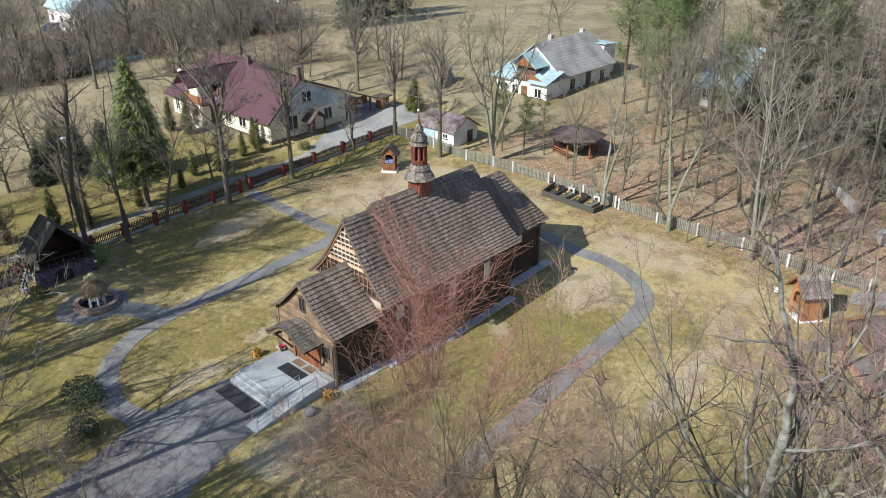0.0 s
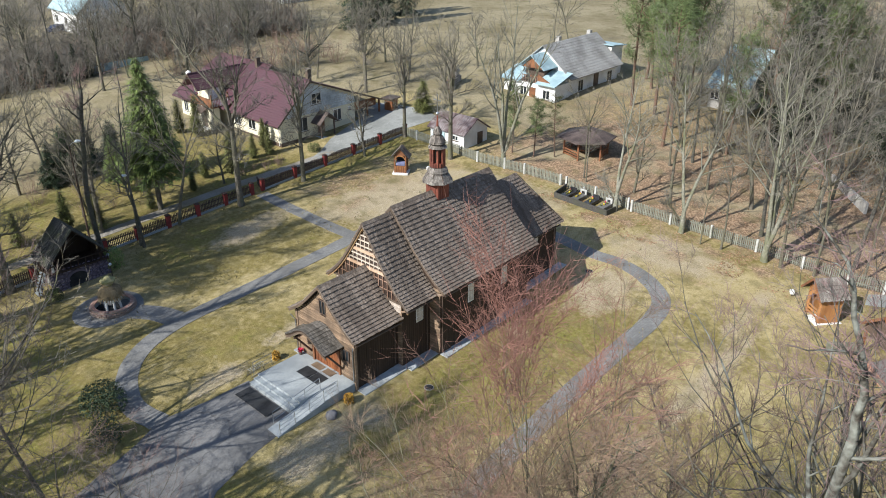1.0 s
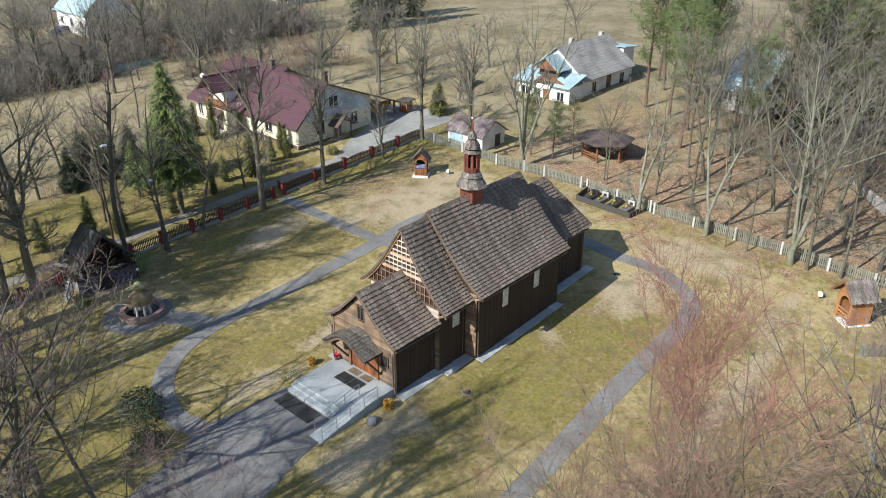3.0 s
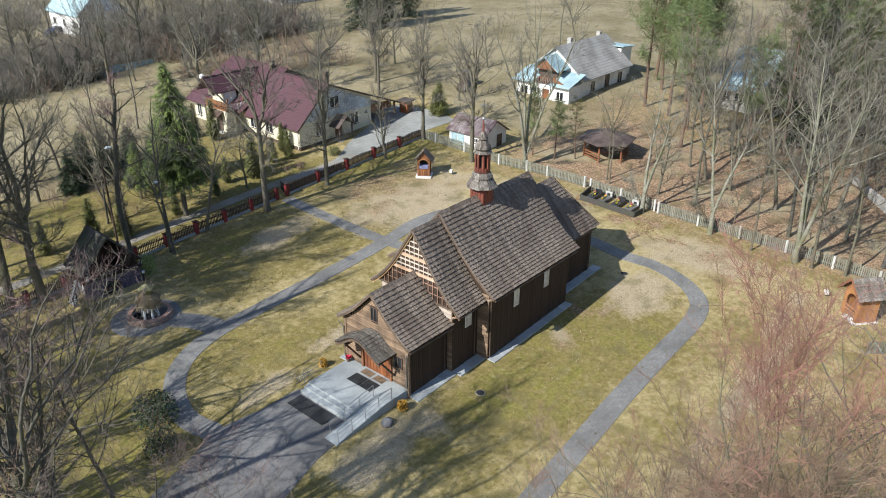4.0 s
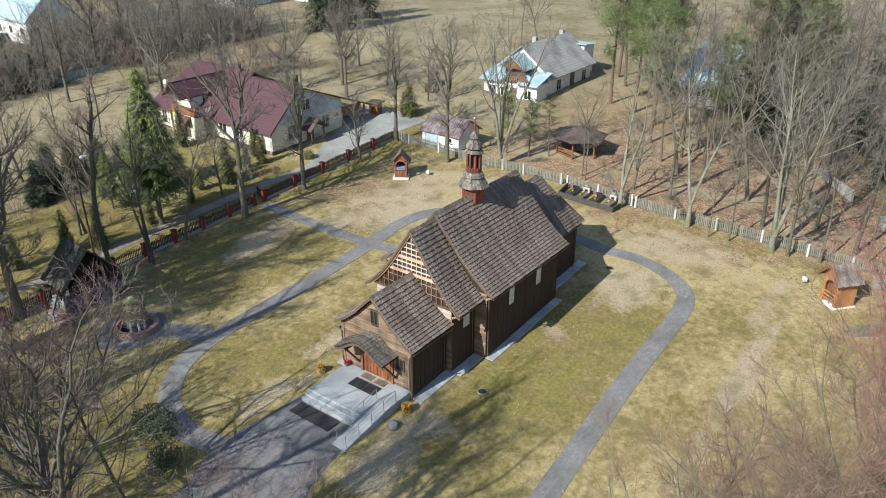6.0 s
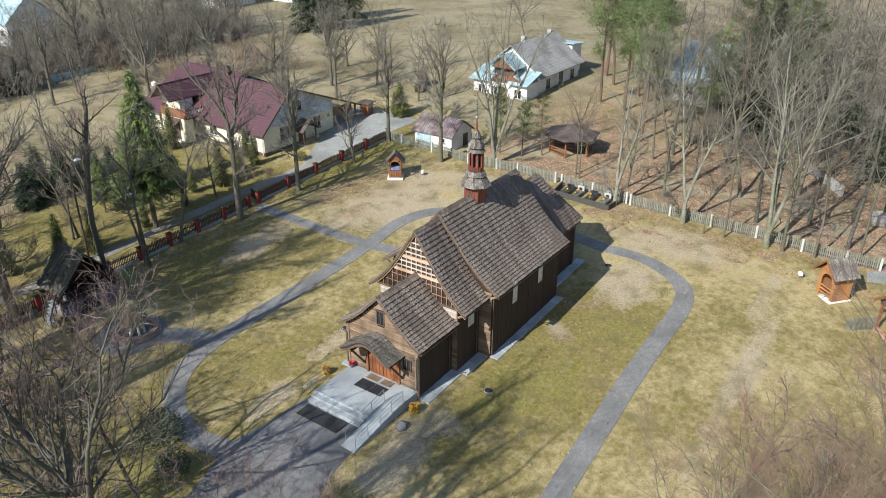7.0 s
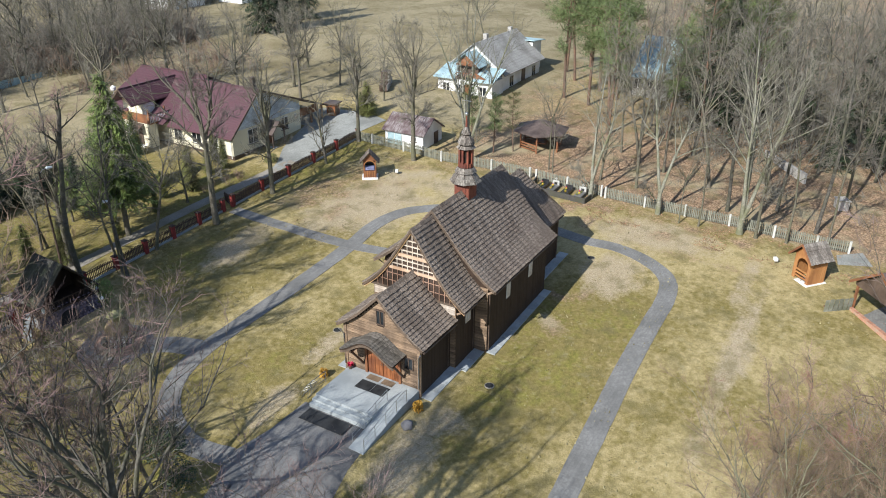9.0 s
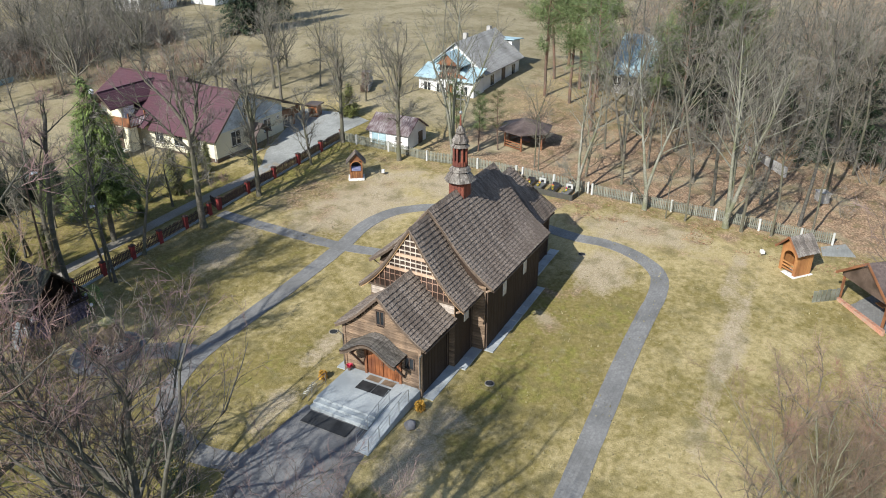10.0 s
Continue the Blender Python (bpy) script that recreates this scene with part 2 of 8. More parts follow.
redden_upwards(M["twig_brown"], 15.5, 19.5, (0.235, 0.152, 0.146))
redden_upwards(M["bark_young"], 23.9, 25.0, (0.25, 0.13, 0.108))
redden_upwards(M["twig_young"], 23.5, 24.8, (0.27, 0.136, 0.108))


def block_joints(m, length, width, dark):
    """Sunken joints between paving blocks."""
    nodes, links = links_of(m)
    bsdf = nodes["Principled BSDF"]
    brick = nodes.new("ShaderNodeTexBrick")
    brick.inputs["Scale"].default_value = 1.0
    brick.inputs["Brick Width"].default_value, brick.inputs["Row Height"].default_value = length, width
    brick.inputs["Mortar Size"].default_value = 0.012
    brick.inputs["Color1"].default_value, brick.inputs["Color2"].default_value = (0.9, 0.9, 0.9, 1), (1.08, 1.08, 1.08, 1)
    brick.inputs["Mortar"].default_value = (dark, dark, dark, 1)
    links.new(nodes.new("ShaderNodeNewGeometry").outputs["Position"], brick.inputs["Vector"])
    base = bsdf.inputs["Base Color"]
    links.new(mixed(nodes, links, 1.0, base.links[0].from_socket, brick.outputs["Color"], "MULTIPLY"), base)


block_joints(M["paving"], 0.4, 0.2, 0.86)
block_joints(M["drive"], 0.5, 0.25, 0.85)


def tar_cracks(m):
    """Wandering tar-filled cracks in old asphalt."""
    nodes, links = links_of(m)
    base = nodes["Principled BSDF"].inputs["Base Color"]
    pos = nodes.new("ShaderNodeNewGeometry").outputs["Position"]
    warp = nodes.new("ShaderNodeTexNoise")
    warp.inputs["Scale"].default_value, warp.inputs["Detail"].default_value = 0.8, 4
    links.new(pos, warp.inputs["Vector"])
    shift = nodes.new("ShaderNodeVectorMath")
    shift.operation = "MULTIPLY_ADD"
    links.new(warp.outputs["Color"], shift.inputs[0])
    shift.inputs[1].default_value = (1.6, 1.6, 0)
    links.new(pos, shift.inputs[2])
    flat = nodes.new("ShaderNodeVectorMath")
    flat.operation = "MULTIPLY"
    flat.inputs[1].default_value = (1, 1, 0)
    links.new(shift.outputs[0], flat.inputs[0])
    cell = nodes.new("ShaderNodeTexVoronoi")
    cell.feature = "DISTANCE_TO_EDGE"
    cell.inputs["Scale"].default_value = 0.36
    links.new(flat.outputs[0], cell.inputs["Vector"])
    r = nodes.new("ShaderNodeMapRange")
    r.inputs[1].default_value, r.inputs[2].default_value = 0.012, 0.03
    r.inputs[3].default_value, r.inputs[4].default_value = 0.4, 0.0
    links.new(cell.outputs["Distance"], r.inputs[0])
    links.new(mixed(nodes, links, r.outputs[0], base.links[0].from_socket, (0.055, 0.054, 0.053)), base)


tar_cracks(M["asphalt"])


# ---- building helpers ----
def rough_box(bm, x0, x1, y0, y1, z0, z1, m=None):
    vs = [bm.verts.new((x, y, z)) for x in (x0, x1) for y in (y0, y1) for z in (z0, z1)]
    if m is not None:
        for v in vs:
            v.co = m @ v.co
    for f in ((0, 1, 3, 2), (4, 6, 7, 5), (0, 4, 5, 1), (2, 3, 7, 6), (0, 2, 6, 4), (1, 5, 7, 3)):
        bm.faces.new([vs[i] for i in f])
    return vs


def block(x0, x1, y0, y1, z0, z1, bevel=0.0):
    bm = bmesh.new()
    rough_box(bm, x0, x1, y0, y1, z0, z1)
    if bevel:
        bmesh.ops.bevel(bm, geom=bm.edges[:], offset=bevel, segments=1, affect="EDGES")
    bmesh.ops.recalc_face_normals(bm, faces=bm.faces[:])
    return bm


def beam(bm, p, q, w, h=None):
    """A straight bar of cross-section w x h from p to q."""
    p, q = Vector(p), Vector(q)
    d = q - p
    m = Matrix.Translation(p) @ d.to_track_quat("X", "Z").to_matrix().to_4x4()
    h = h or w
    rough_box(bm, 0, d.length, -w / 2, w / 2, -h / 2, h / 2, m)


def tube(bm, pts, radii, n=8, cap=True):
    rings = []
    pts = [Vector(p) for p in pts]
    for i, p in enumerate(pts):
        d = (pts[min(i + 1, len(pts) - 1)] - pts[max(i - 1, 0)]).normalized()
        q = d.to_track_quat("Z", "Y")
        r = radii[i] if isinstance(radii, (list, tuple)) else radii
        rings.append([bm.verts.new(p + q @ Vector((r * math.cos(2 * math.pi * k / n), r * math.sin(2 * math.pi * k / n), 0))) for k in range(n)])
    for a, b in zip(rings, rings[1:]):
        for k in range(n):
            bm.faces.new((a[k], a[(k + 1) % n], b[(k + 1) % n], b[k]))
    if cap:
        bm.faces.new(rings[0][::-1])
        bm.faces.new(rings[-1])


def lathe(bm, centre, profile, n=8, turn=0.0):
    """A body of n sides from (radius, height) pairs."""
    c = Vector(centre)
    rings = [[bm.verts.new(c + Vector((r * math.cos(turn + 2 * math.pi * k / n), r * math.sin(turn + 2 * math.pi * k / n), z))) for k in range(n)] for r, z in profile]
    for a, b in zip(rings, rings[1:]):
        for k in range(n):
            bm.faces.new((a[k], a[(k + 1) % n], b[(k + 1) % n], b[k]))
    bm.faces.new(rings[0][::-1])
    bm.faces.new(rings[-1])


def prism(bm, pts, push):
    """A polygon pushed along a vector."""
    a = [bm.verts.new(p) for p in pts]
    b = [bm.verts.new(Vector(p) + Vector(push)) for p in pts]
    bm.faces.new(a)
    bm.faces.new(b[::-1])
    for i in range(len(a)):
        j = (i + 1) % len(a)
        bm.faces.new((a[i], b[i], b[j], a[j]))


def mesh_of(name, bm, material, smooth=False):
    bmesh.ops.recalc_face_normals(bm, faces=bm.faces[:])
    me = bpy.data.meshes.new(name)
    bm.to_mesh(me)
    bm.free()
    me.materials.append(M[material])
    if smooth:
        me.polygons.foreach_set("use_smooth", [True] * len(me.polygons))
    return me


def raw_mesh(name, verts, faces, material, smooth=False):
    me = bpy.data.meshes.new(name)
    me.from_pydata(verts, [], faces)
    me.materials.append(M[material])
    if smooth:
        me.polygons.foreach_set("use_smooth", [True] * len(me.polygons))
    return me


def thing(name, label, category, at=(0, 0, 0), turn=0.0, group="", kind=""):
    ob = new(name)
    ob.matrix_basis = pose(*at, 0, 0, turn)
    return tagged(ob, label, category, group, kind)


def part(name, bm, material, parent, label="", smooth=False):
    ob = new(name, mesh_of(name, bm, material, smooth))
    ob.parent = parent
    return tagged(ob, label)


def piece(name, me, parent, m=None):
    ob = new(name, me)
    ob.parent = parent
    if m is not None:
        ob.matrix_basis = m
    return ob


def solid(name, bm, material, label, category, kind="structure", smooth=False, group=""):
    return tagged(new(name, mesh_of(name, bm, material, smooth)), label, category, group, kind)


# ---- ground ----
def ground_z(x, y):
    x, y = min(max(x, -30), 60), min(max(y, -30), 60)
    rise = 0.3 * math.exp(-((x + 13.5) ** 2 + (y - 4.5) ** 2) / 40)
    return -0.14 + 0.0377 * x + 0.0244 * y + 0.0006 * x * y + rise


def smooth01(a, b, v):
    u = min(max((v - a) / (b - a), 0), 1)
    return u * u * (3 - 2 * u)


def spaced(lo, hi, step, far, grow=1.16):
    out = list(np.arange(lo, hi + step / 2, step))
    d, v = step, hi
    while v < far:
        d *= grow
        v += d
        out.append(v)
    d, v, left = step, lo, []
    while v > -far:
        d *= grow
        v -= d
        left.append(v)
    return left[::-1] + out


def build_ground():
    xs, ys = spaced(-36, 62, 0.7, 2400, 1.2), spaced(-36, 62, 0.7, 2400, 1.2)
    verts, litter, green, worn, field = [], [], [], [], []
    for y in ys:
        for x in xs:
            n1 = noise.noise((x * 0.13, y * 0.13, 1.7))
            n2 = noise.noise((x * 0.45, y * 0.45, 5.1))
            far = max(abs(x - 15), abs(y - 15))
            bumps = 0.015 * n2 + smooth01(60, 300, far) * 3.0 * noise.noise((x * 0.008, y * 0.008, 3.3))
            verts.append((x, y, ground_z(x, y) + bumps))
            # beech leaves east of the paling fence
            w = smooth01(-1.2, 1.5, x - 29.4 + 0.8 * n1) * (1 - smooth01(15, 25, y + 5 * n1)) * (1 - 0.4 * smooth01(46, 54, x + 4 * n1) * smooth01(-4, 4, y)) * (1 - smooth01(58, 70, x + 6 * n1))
            w = max(w, 0.75 * smooth01(-2, 3, -26 - y + 3 * n1 + 0.12 * (x - 20)) * smooth01(-10, 6, x))
            w = max(w, 0.6 * smooth01(24, 30, x + 2 * n1) * (1 - smooth01(21, 27, y)) * smooth01(0.0, 0.5, n2 + 0.2))
            w = max(w, 0.95 * smooth01(0.25, 0.75, n2 + 0.5 * n1 + 0.25) * smooth01(20, 23, x) * (1 - smooth01(27, 28.5, x)) * smooth01(-20, -14, y) * (1 - smooth01(8, 16, y)))
            w = max(w, 1.0 * smooth01(0.0, 0.4, n2) * smooth01(1, 3, x) * (1 - smooth01(14, 17, x)) * smooth01(-4.5, -2.5, y) * (1 - smooth01(-1.2, 0.2, y)))
            # last year's leaves on the lawn north of the church
            w = max(w, 0.62 * smooth01(-0.3, 0.4, n2 + 0.8 * n1) * smooth01(6, 11, x) * (1 - smooth01(26, 28.5, x)) * smooth01(18.5, 21, y) * (1 - smooth01(29, 32, y)))
            litter.append(w)
            # mossy green: along the fences, on the western lawn and in the strip by the yard fence, where it also
            # paints tree shade
            gr = 0.55 + 0.8 * n1 + 0.3 * n2
            gr += 0.6 * smooth01(-14, -10, x) * (1 - smooth01(12, 16, x)) * smooth01(-10, -7, y) * (1 - smooth01(-1, 0, y))
            gr -= 0.5 * smooth01(15, 19, x) * (1 - smooth01(29, 31, x)) * smooth01(-24, -16, y) * (1 - smooth01(20, 26, y))
            gr = max(gr, 1.2 * smooth01(-14, -19, x + 3 * n1) * (1 - smooth01(26, 32, y)))
            gr = max(gr, 1.25 * smooth01(27.5, 30, y + 1.5 * n2) * (1 - smooth01(32.5, 34, y)) * smooth01(8, 14, x) * (1 - smooth01(29, 30, x)))
            # north lawn greened and darkened in place of the tree shade on it
            gr = max(gr, (0.95 + 0.5 * n1) * smooth01(-11, -7, x) * (1 - smooth01(5, 9, x)) * smooth01(18.5, 20.5, y) * (1 - smooth01(30, 32, y)))
            gr = max(gr, 0.9 * smooth01(24.5, 27, x + n2) * (1 - smooth01(29, 31, x)) * (1 - smooth01(20, 26, y)) * 0.8)
            # garden turf olive green, darkened further to hold the shade lying on it
            gr = max(gr, 1.15 * smooth01(33.5, 36, y) * (1 - smooth01(14, 19, x + 2 * n1)) * (1 - smooth01(50, 60, y + 5 * n1)) + 0.3 * n1)
            gr *= 1 - 0.85 * smooth01(50, 64, y)
            green.append(min(max(gr, 0), 1.2))
            wn_ = 0.0
            for cx, cy, rx, ry in ((15.5, 22.0, 9, 5.0), (15.0, -4.2, 4.0, 2.4), (24, 14, 4, 8), (1, 27, 6, 2), (24, -5, 4, 6), (-11.5, -0.9, 4, 1.7), (-12.5, 9.4, 3.0, 1.3), (-5, 10.5, 3, 1.2), (19, -14, 5, 1.0), (9, -15.5, 12, 1.0)):
                d = ((x - cx) / rx) ** 2 + ((y - cy) / ry) ** 2
                wn_ = max(wn_, 1.0 * (1 - smooth01(0.0, 1.7, d + 0.9 * n2 + 0.8 * n1 + 0.5 * noise.noise((x * 1.1, y * 1.1, 9.0)))))
            worn.append(wn_)
            field.append(max(smooth01(35, 46, y + 5 * n1 - 0.12 * max(x - 14, 0) - 13 * (1 - smooth01(10, 20, x))), smooth01(64, 80, x + 6 * n1), 0.75 * smooth01(35, 42, x + 4 * n1) * smooth01(16, 22, y + 3 * n1)))
    nx = len(xs)
    faces = [(j * nx + i, j * nx + i + 1, (j + 1) * nx + i + 1, (j + 1) * nx + i) for j in range(len(ys) - 1) for i in range(nx - 1)]
    me = bpy.data.meshes.new("ground")
    me.from_pydata(verts, [], faces)
    for key, values in (("litter", litter), ("green", green), ("worn", worn), ("field", field)):
        me.attributes.new(key, "FLOAT", "POINT").data.foreach_set("value", values)
    me.polygons.foreach_set("use_smooth", [True] * len(me.polygons))
    m = bpy.data.materials.new("early_spring_turf")
    m.use_nodes = True
    nodes, links = links_of(m)
    bsdf = nodes["Principled BSDF"]
    pos = nodes.new("ShaderNodeNewGeometry").outputs["Position"]

    def attr(key):
        a = nodes.new("ShaderNodeAttribute")
        a.attribute_name = key
        return a.outputs["Fac"]

    def plus(a, b, k, lo, hi):
        s = nodes.new("ShaderNodeMath")
        s.operation = "MULTIPLY_ADD"
        links.new(b, s.inputs[0])
        s.inputs[1].default_value = k
        links.new(a, s.inputs[2])
        r = nodes.new("ShaderNodeMapRange")
        r.inputs[1].default_value, r.inputs[2].default_value = lo, hi
        links.new(s.outputs[0], r.inputs[0])
        return r.outputs[0]

    fine = noise_fac(nodes, links, pos, 3.6, 10, 0.3, 0.7)
    mid = noise_fac(nodes, links, pos, 1.5, 10, 0.28, 0.72)
    speck = noise_fac(nodes, links, pos, 9.0, 6, 0.35, 0.65)
    dry = mixed(nodes, links, fine, (0.325, 0.262, 0.13), (0.47, 0.382, 0.203))
    moss = mixed(nodes, links, fine, (0.16, 0.129, 0.045), (0.265, 0.215, 0.085))
    bare = mixed(nodes, links, speck, (0.31, 0.245, 0.16), (0.47, 0.395, 0.285))
    leaf = mixed(nodes, links, noise_fac(nodes, links, pos, 5.5, 9, 0.4, 0.62), (0.19, 0.125, 0.08), (0.47, 0.325, 0.215))
    leaf = mixed(nodes, links, noise_fac(nodes, links, pos, 1.3, 9, 0.45, 0.75), leaf, (0.17, 0.125, 0.085))
    leaf = mixed(nodes, links, noise_fac(nodes, links, pos, 0.23, 5, 0.5, 0.7), leaf, (0.34, 0.29, 0.19))
    col = mixed(nodes, links, plus(attr("green"), mid, 0.9, 0.55, 1.35), dry, moss)
    lush = mixed(nodes, links, fine, (0.145, 0.14, 0.034), (0.26, 0.245, 0.06))
    col = mixed(nodes, links, plus(attr("green"), mid, 0.7, 1.4, 1.95), col, lush)
    grassland = mixed(nodes, links, fine, (0.245, 0.207, 0.127), (0.36, 0.306, 0.2))
    grassland = mixed(nodes, links, noise_fac(nodes, links, pos, 0.12, 7, 0.42, 0.65), grassland, (0.20, 0.165, 0.095))
    col = mixed(nodes, links, plus(attr("field"), mid, 0.3, 0.4, 0.9), col, grassland)
    col = mixed(nodes, links, plus(attr("worn"), fine, 0.5, 0.55, 1.3), col, bare)
    col = mixed(nodes, links, plus(attr("litter"), fine, 0.6, 0.45, 1.15), col, leaf)
    thatch = noise_fac(nodes, links, pos, 1.7, 9, 0.58, 0.95)
    col = mixed(nodes, links, thatch, col, mixed(nodes, links, speck, (0.30, 0.26, 0.15), (0.42, 0.375, 0.25)))
    damp = noise_fac(nodes, links, pos, 0.55, 8, 0.52, 0.80)
    col = mixed(nodes, links, damp, col, (0.15, 0.13, 0.06))
    blades = mixed(nodes, links, noise_fac(nodes, links, pos, 14.0, 4, 0.3, 0.7), (0.72, 0.72, 0.70), (1.26, 1.26, 1.24))
    col = mixed(nodes, links, 0.75, col, blades, "MULTIPLY")
    links.new(col, bsdf.inputs["Base Color"])
    bsdf.inputs["Roughness"].default_value = 0.95
    bsdf.inputs["Specular IOR Level"].default_value = 0.15
    bp = nodes.new("ShaderNodeBump")
    bp.inputs["Strength"].default_value, bp.inputs["Distance"].default_value = 0.35, 0.05
    links.new(speck, bp.inputs["Height"])
    links.new(bp.outputs["Normal"], bsdf.inputs["Normal"])
    me.materials.append(m)
    return tagged(new("ground", me), "dry yellow-green lawn, tan field and brown leaf litter", "ground", kind="structure")


build_ground()


def spline(pts, step=0.5):
    """A smooth line through plan points."""
    pts = [Vector((*p, 0)) for p in pts]
    pts = [2 * pts[0] - pts[1]] + pts + [2 * pts[-1] - pts[-2]]
    out = []
    for i in range(1, len(pts) - 2):
        a, b, c, d = pts[i - 1:i + 3]
        n = max(2, int((c - b).length / step))
        for k in range(n):
            t = k / n
            out.append(0.5 * (2 * b + (c - a) * t + (2 * a - 5 * b + 4 * c - d) * t * t + (3 * b - 3 * c + d - a) * t ** 3))
    out.append(pts[-2])
    return out


def strip(name, line, width, material, label, lift=0.03, category="path", edge=0.04):
    bm = bmesh.new()
    rows = []
    for i, p in enumerate(line):
        d = (line[min(i + 1, len(line) - 1)] - line[max(i - 1, 0)]).normalized()
        s = Vector((-d.y, d.x, 0))
        row = []
        for k, drop in ((-1, 0.25), (-1, 0), (-0.34, 0), (0.34, 0), (1, 0), (1, 0.25)):
            w = width / 2 + edge * noise.noise((p.x * 1.3, p.y * 1.3, k)) * (abs(k) > 0.9)
            q = p + s * (k * w)
            row.append(bm.verts.new((q.x, q.y, ground_z(q.x, q.y) + lift - drop)))
        rows.append(row)
    for a, b in zip(rows, rows[1:]):
        for k in range(5):
            bm.faces.new((a[k], a[k + 1], b[k + 1], b[k]))
    return solid(name, bm, material, label, category)


strip("path_round_church", spline([(-17.6, 8.4), (-17.9, 11.3), (-16.7, 14.4), (-14.4, 16.7), (-11.2, 17.8), (-6, 18), (0, 17.9), (7.6, 18.1), (11.5, 18.5), (14.6, 18.1), (17.0, 16.7), (19.4, 13.4), (20.3, 9.0), (20.0, 3.5), (19.6, 0.0), (19.85, -2.4), (19.25, -5.0), (17.9, -7.2), (16.2, -8.45), (13.4, -9.0), (10.2, -9.05), (5.6, -9.15), (1.8, -9.3), (-1.4, -9.5), (-6.7, -9.8), (-12, -10.1), (-17, -9.6), (-20.5, -7.0), (-22, -3)]), 1.5, "paving", "grey block-paved path curving round the church")
strip("path_to_gate", spline([(7.5, 32.3), (7.4, 26), (7.6, 18.6), (8.3, 14.5), (9.2, 8.9)]), 1.3, "paving", "grey paved path from the gate to the church", lift=0.045)
strip("path_to_fountain", spline([(-10.5, 18.5), (-11.2, 20.5), (-12.6, 22.5)]), 1.9, "paving", "short paved link to the fountain", lift=0.04)
strip("footpath_beyond_fence", spline([(-30, 37.6), (-18, 37.0), (-6.4, 36.6), (6.4, 36.2), (14, 35.6), (20, 35.3)]), 1.3, "gravel", "pale gravel footpath along the red-posted fence")


def sheet(name, outline, material, label, category, lift=0.03, cell=1.0):
    """A paved area of any outline that follows the ground."""
    bm = bmesh.new()
    f = bm.faces.new([bm.verts.new((x, y, 0)) for x, y in outline])
    lo, hi = [min(p[i] for p in outline) for i in (0, 1)], [max(p[i] for p in outline) for i in (0, 1)]
    for axis in (0, 1):
        v = lo[axis] + cell
        while v < hi[axis]:
            no = (1, 0, 0) if axis == 0 else (0, 1, 0)
            co = (v, 0, 0) if axis == 0 else (0, v, 0)
            bmesh.ops.bisect_plane(bm, geom=bm.verts[:] + bm.edges[:] + bm.faces[:], plane_co=co, plane_no=no)
            v += cell
    for v in bm.verts:
        v.co.z = ground_z(v.co.x, v.co.y) + lift
    res = bmesh.ops.extrude_edge_only(bm, edges=[e for e in bm.edges if e.is_boundary])
    for v in res["geom"]:
        if isinstance(v, bmesh.types.BMVert):
            v.co.z -= 0.25
    return solid(name, bm, material, label, category)


sheet("forecourt", [(-11.4, 7.6), (-14.5, 7.8), (-17.5, 8.6), (-19.5, 7.7), (-22.5, 6.9), (-27, 5.5), (-34, 2), (-34, -6), (-27, -4), (-21.5, -1.8), (-18.5, 0.6), (-15, 1.5), (-13.2, 1.7), (-11.4, 2.2)], "asphalt", "worn grey asphalt forecourt before the church", "forecourt", lift=0.02)
sheet("driveway", [(15.2, 35.0), (22, 34.4), (28.3, 34.2), (30.5, 34.2), (36, 33.6), (37, 37), (35.5, 43), (32, 45), (29.4, 44), (29.2, 41.2), (24.5, 39.6), (22, 38.6), (19, 36.7)], "drive", "pale grey paved driveway of the yellow house", "driveway", lift=0.03)
sheet("fountain_surround", [(-13.3 + 2.7 * math.cos(a * math.pi / 10), 23.9 + 2.6 * math.sin(a * math.pi / 10)) for a in range(20)], "paving", "round paved surround of the fountain", "paving", lift=0.035, cell=1.3)

# ---- the wooden church ----
YC = 4.4
church = thing("wooden_church", "dark brown log church with shingled roofs and a small ridge turret", "church")


def flare(s, length, run, rise, dip=0.10):
    """Distance out and height below the ridge at s of the slope, slightly hollow towards the eave."""
    u = s / length
    return run * u, -rise * u - dip * rise * 0.5 * math.sin(math.pi * u ** 1.25)


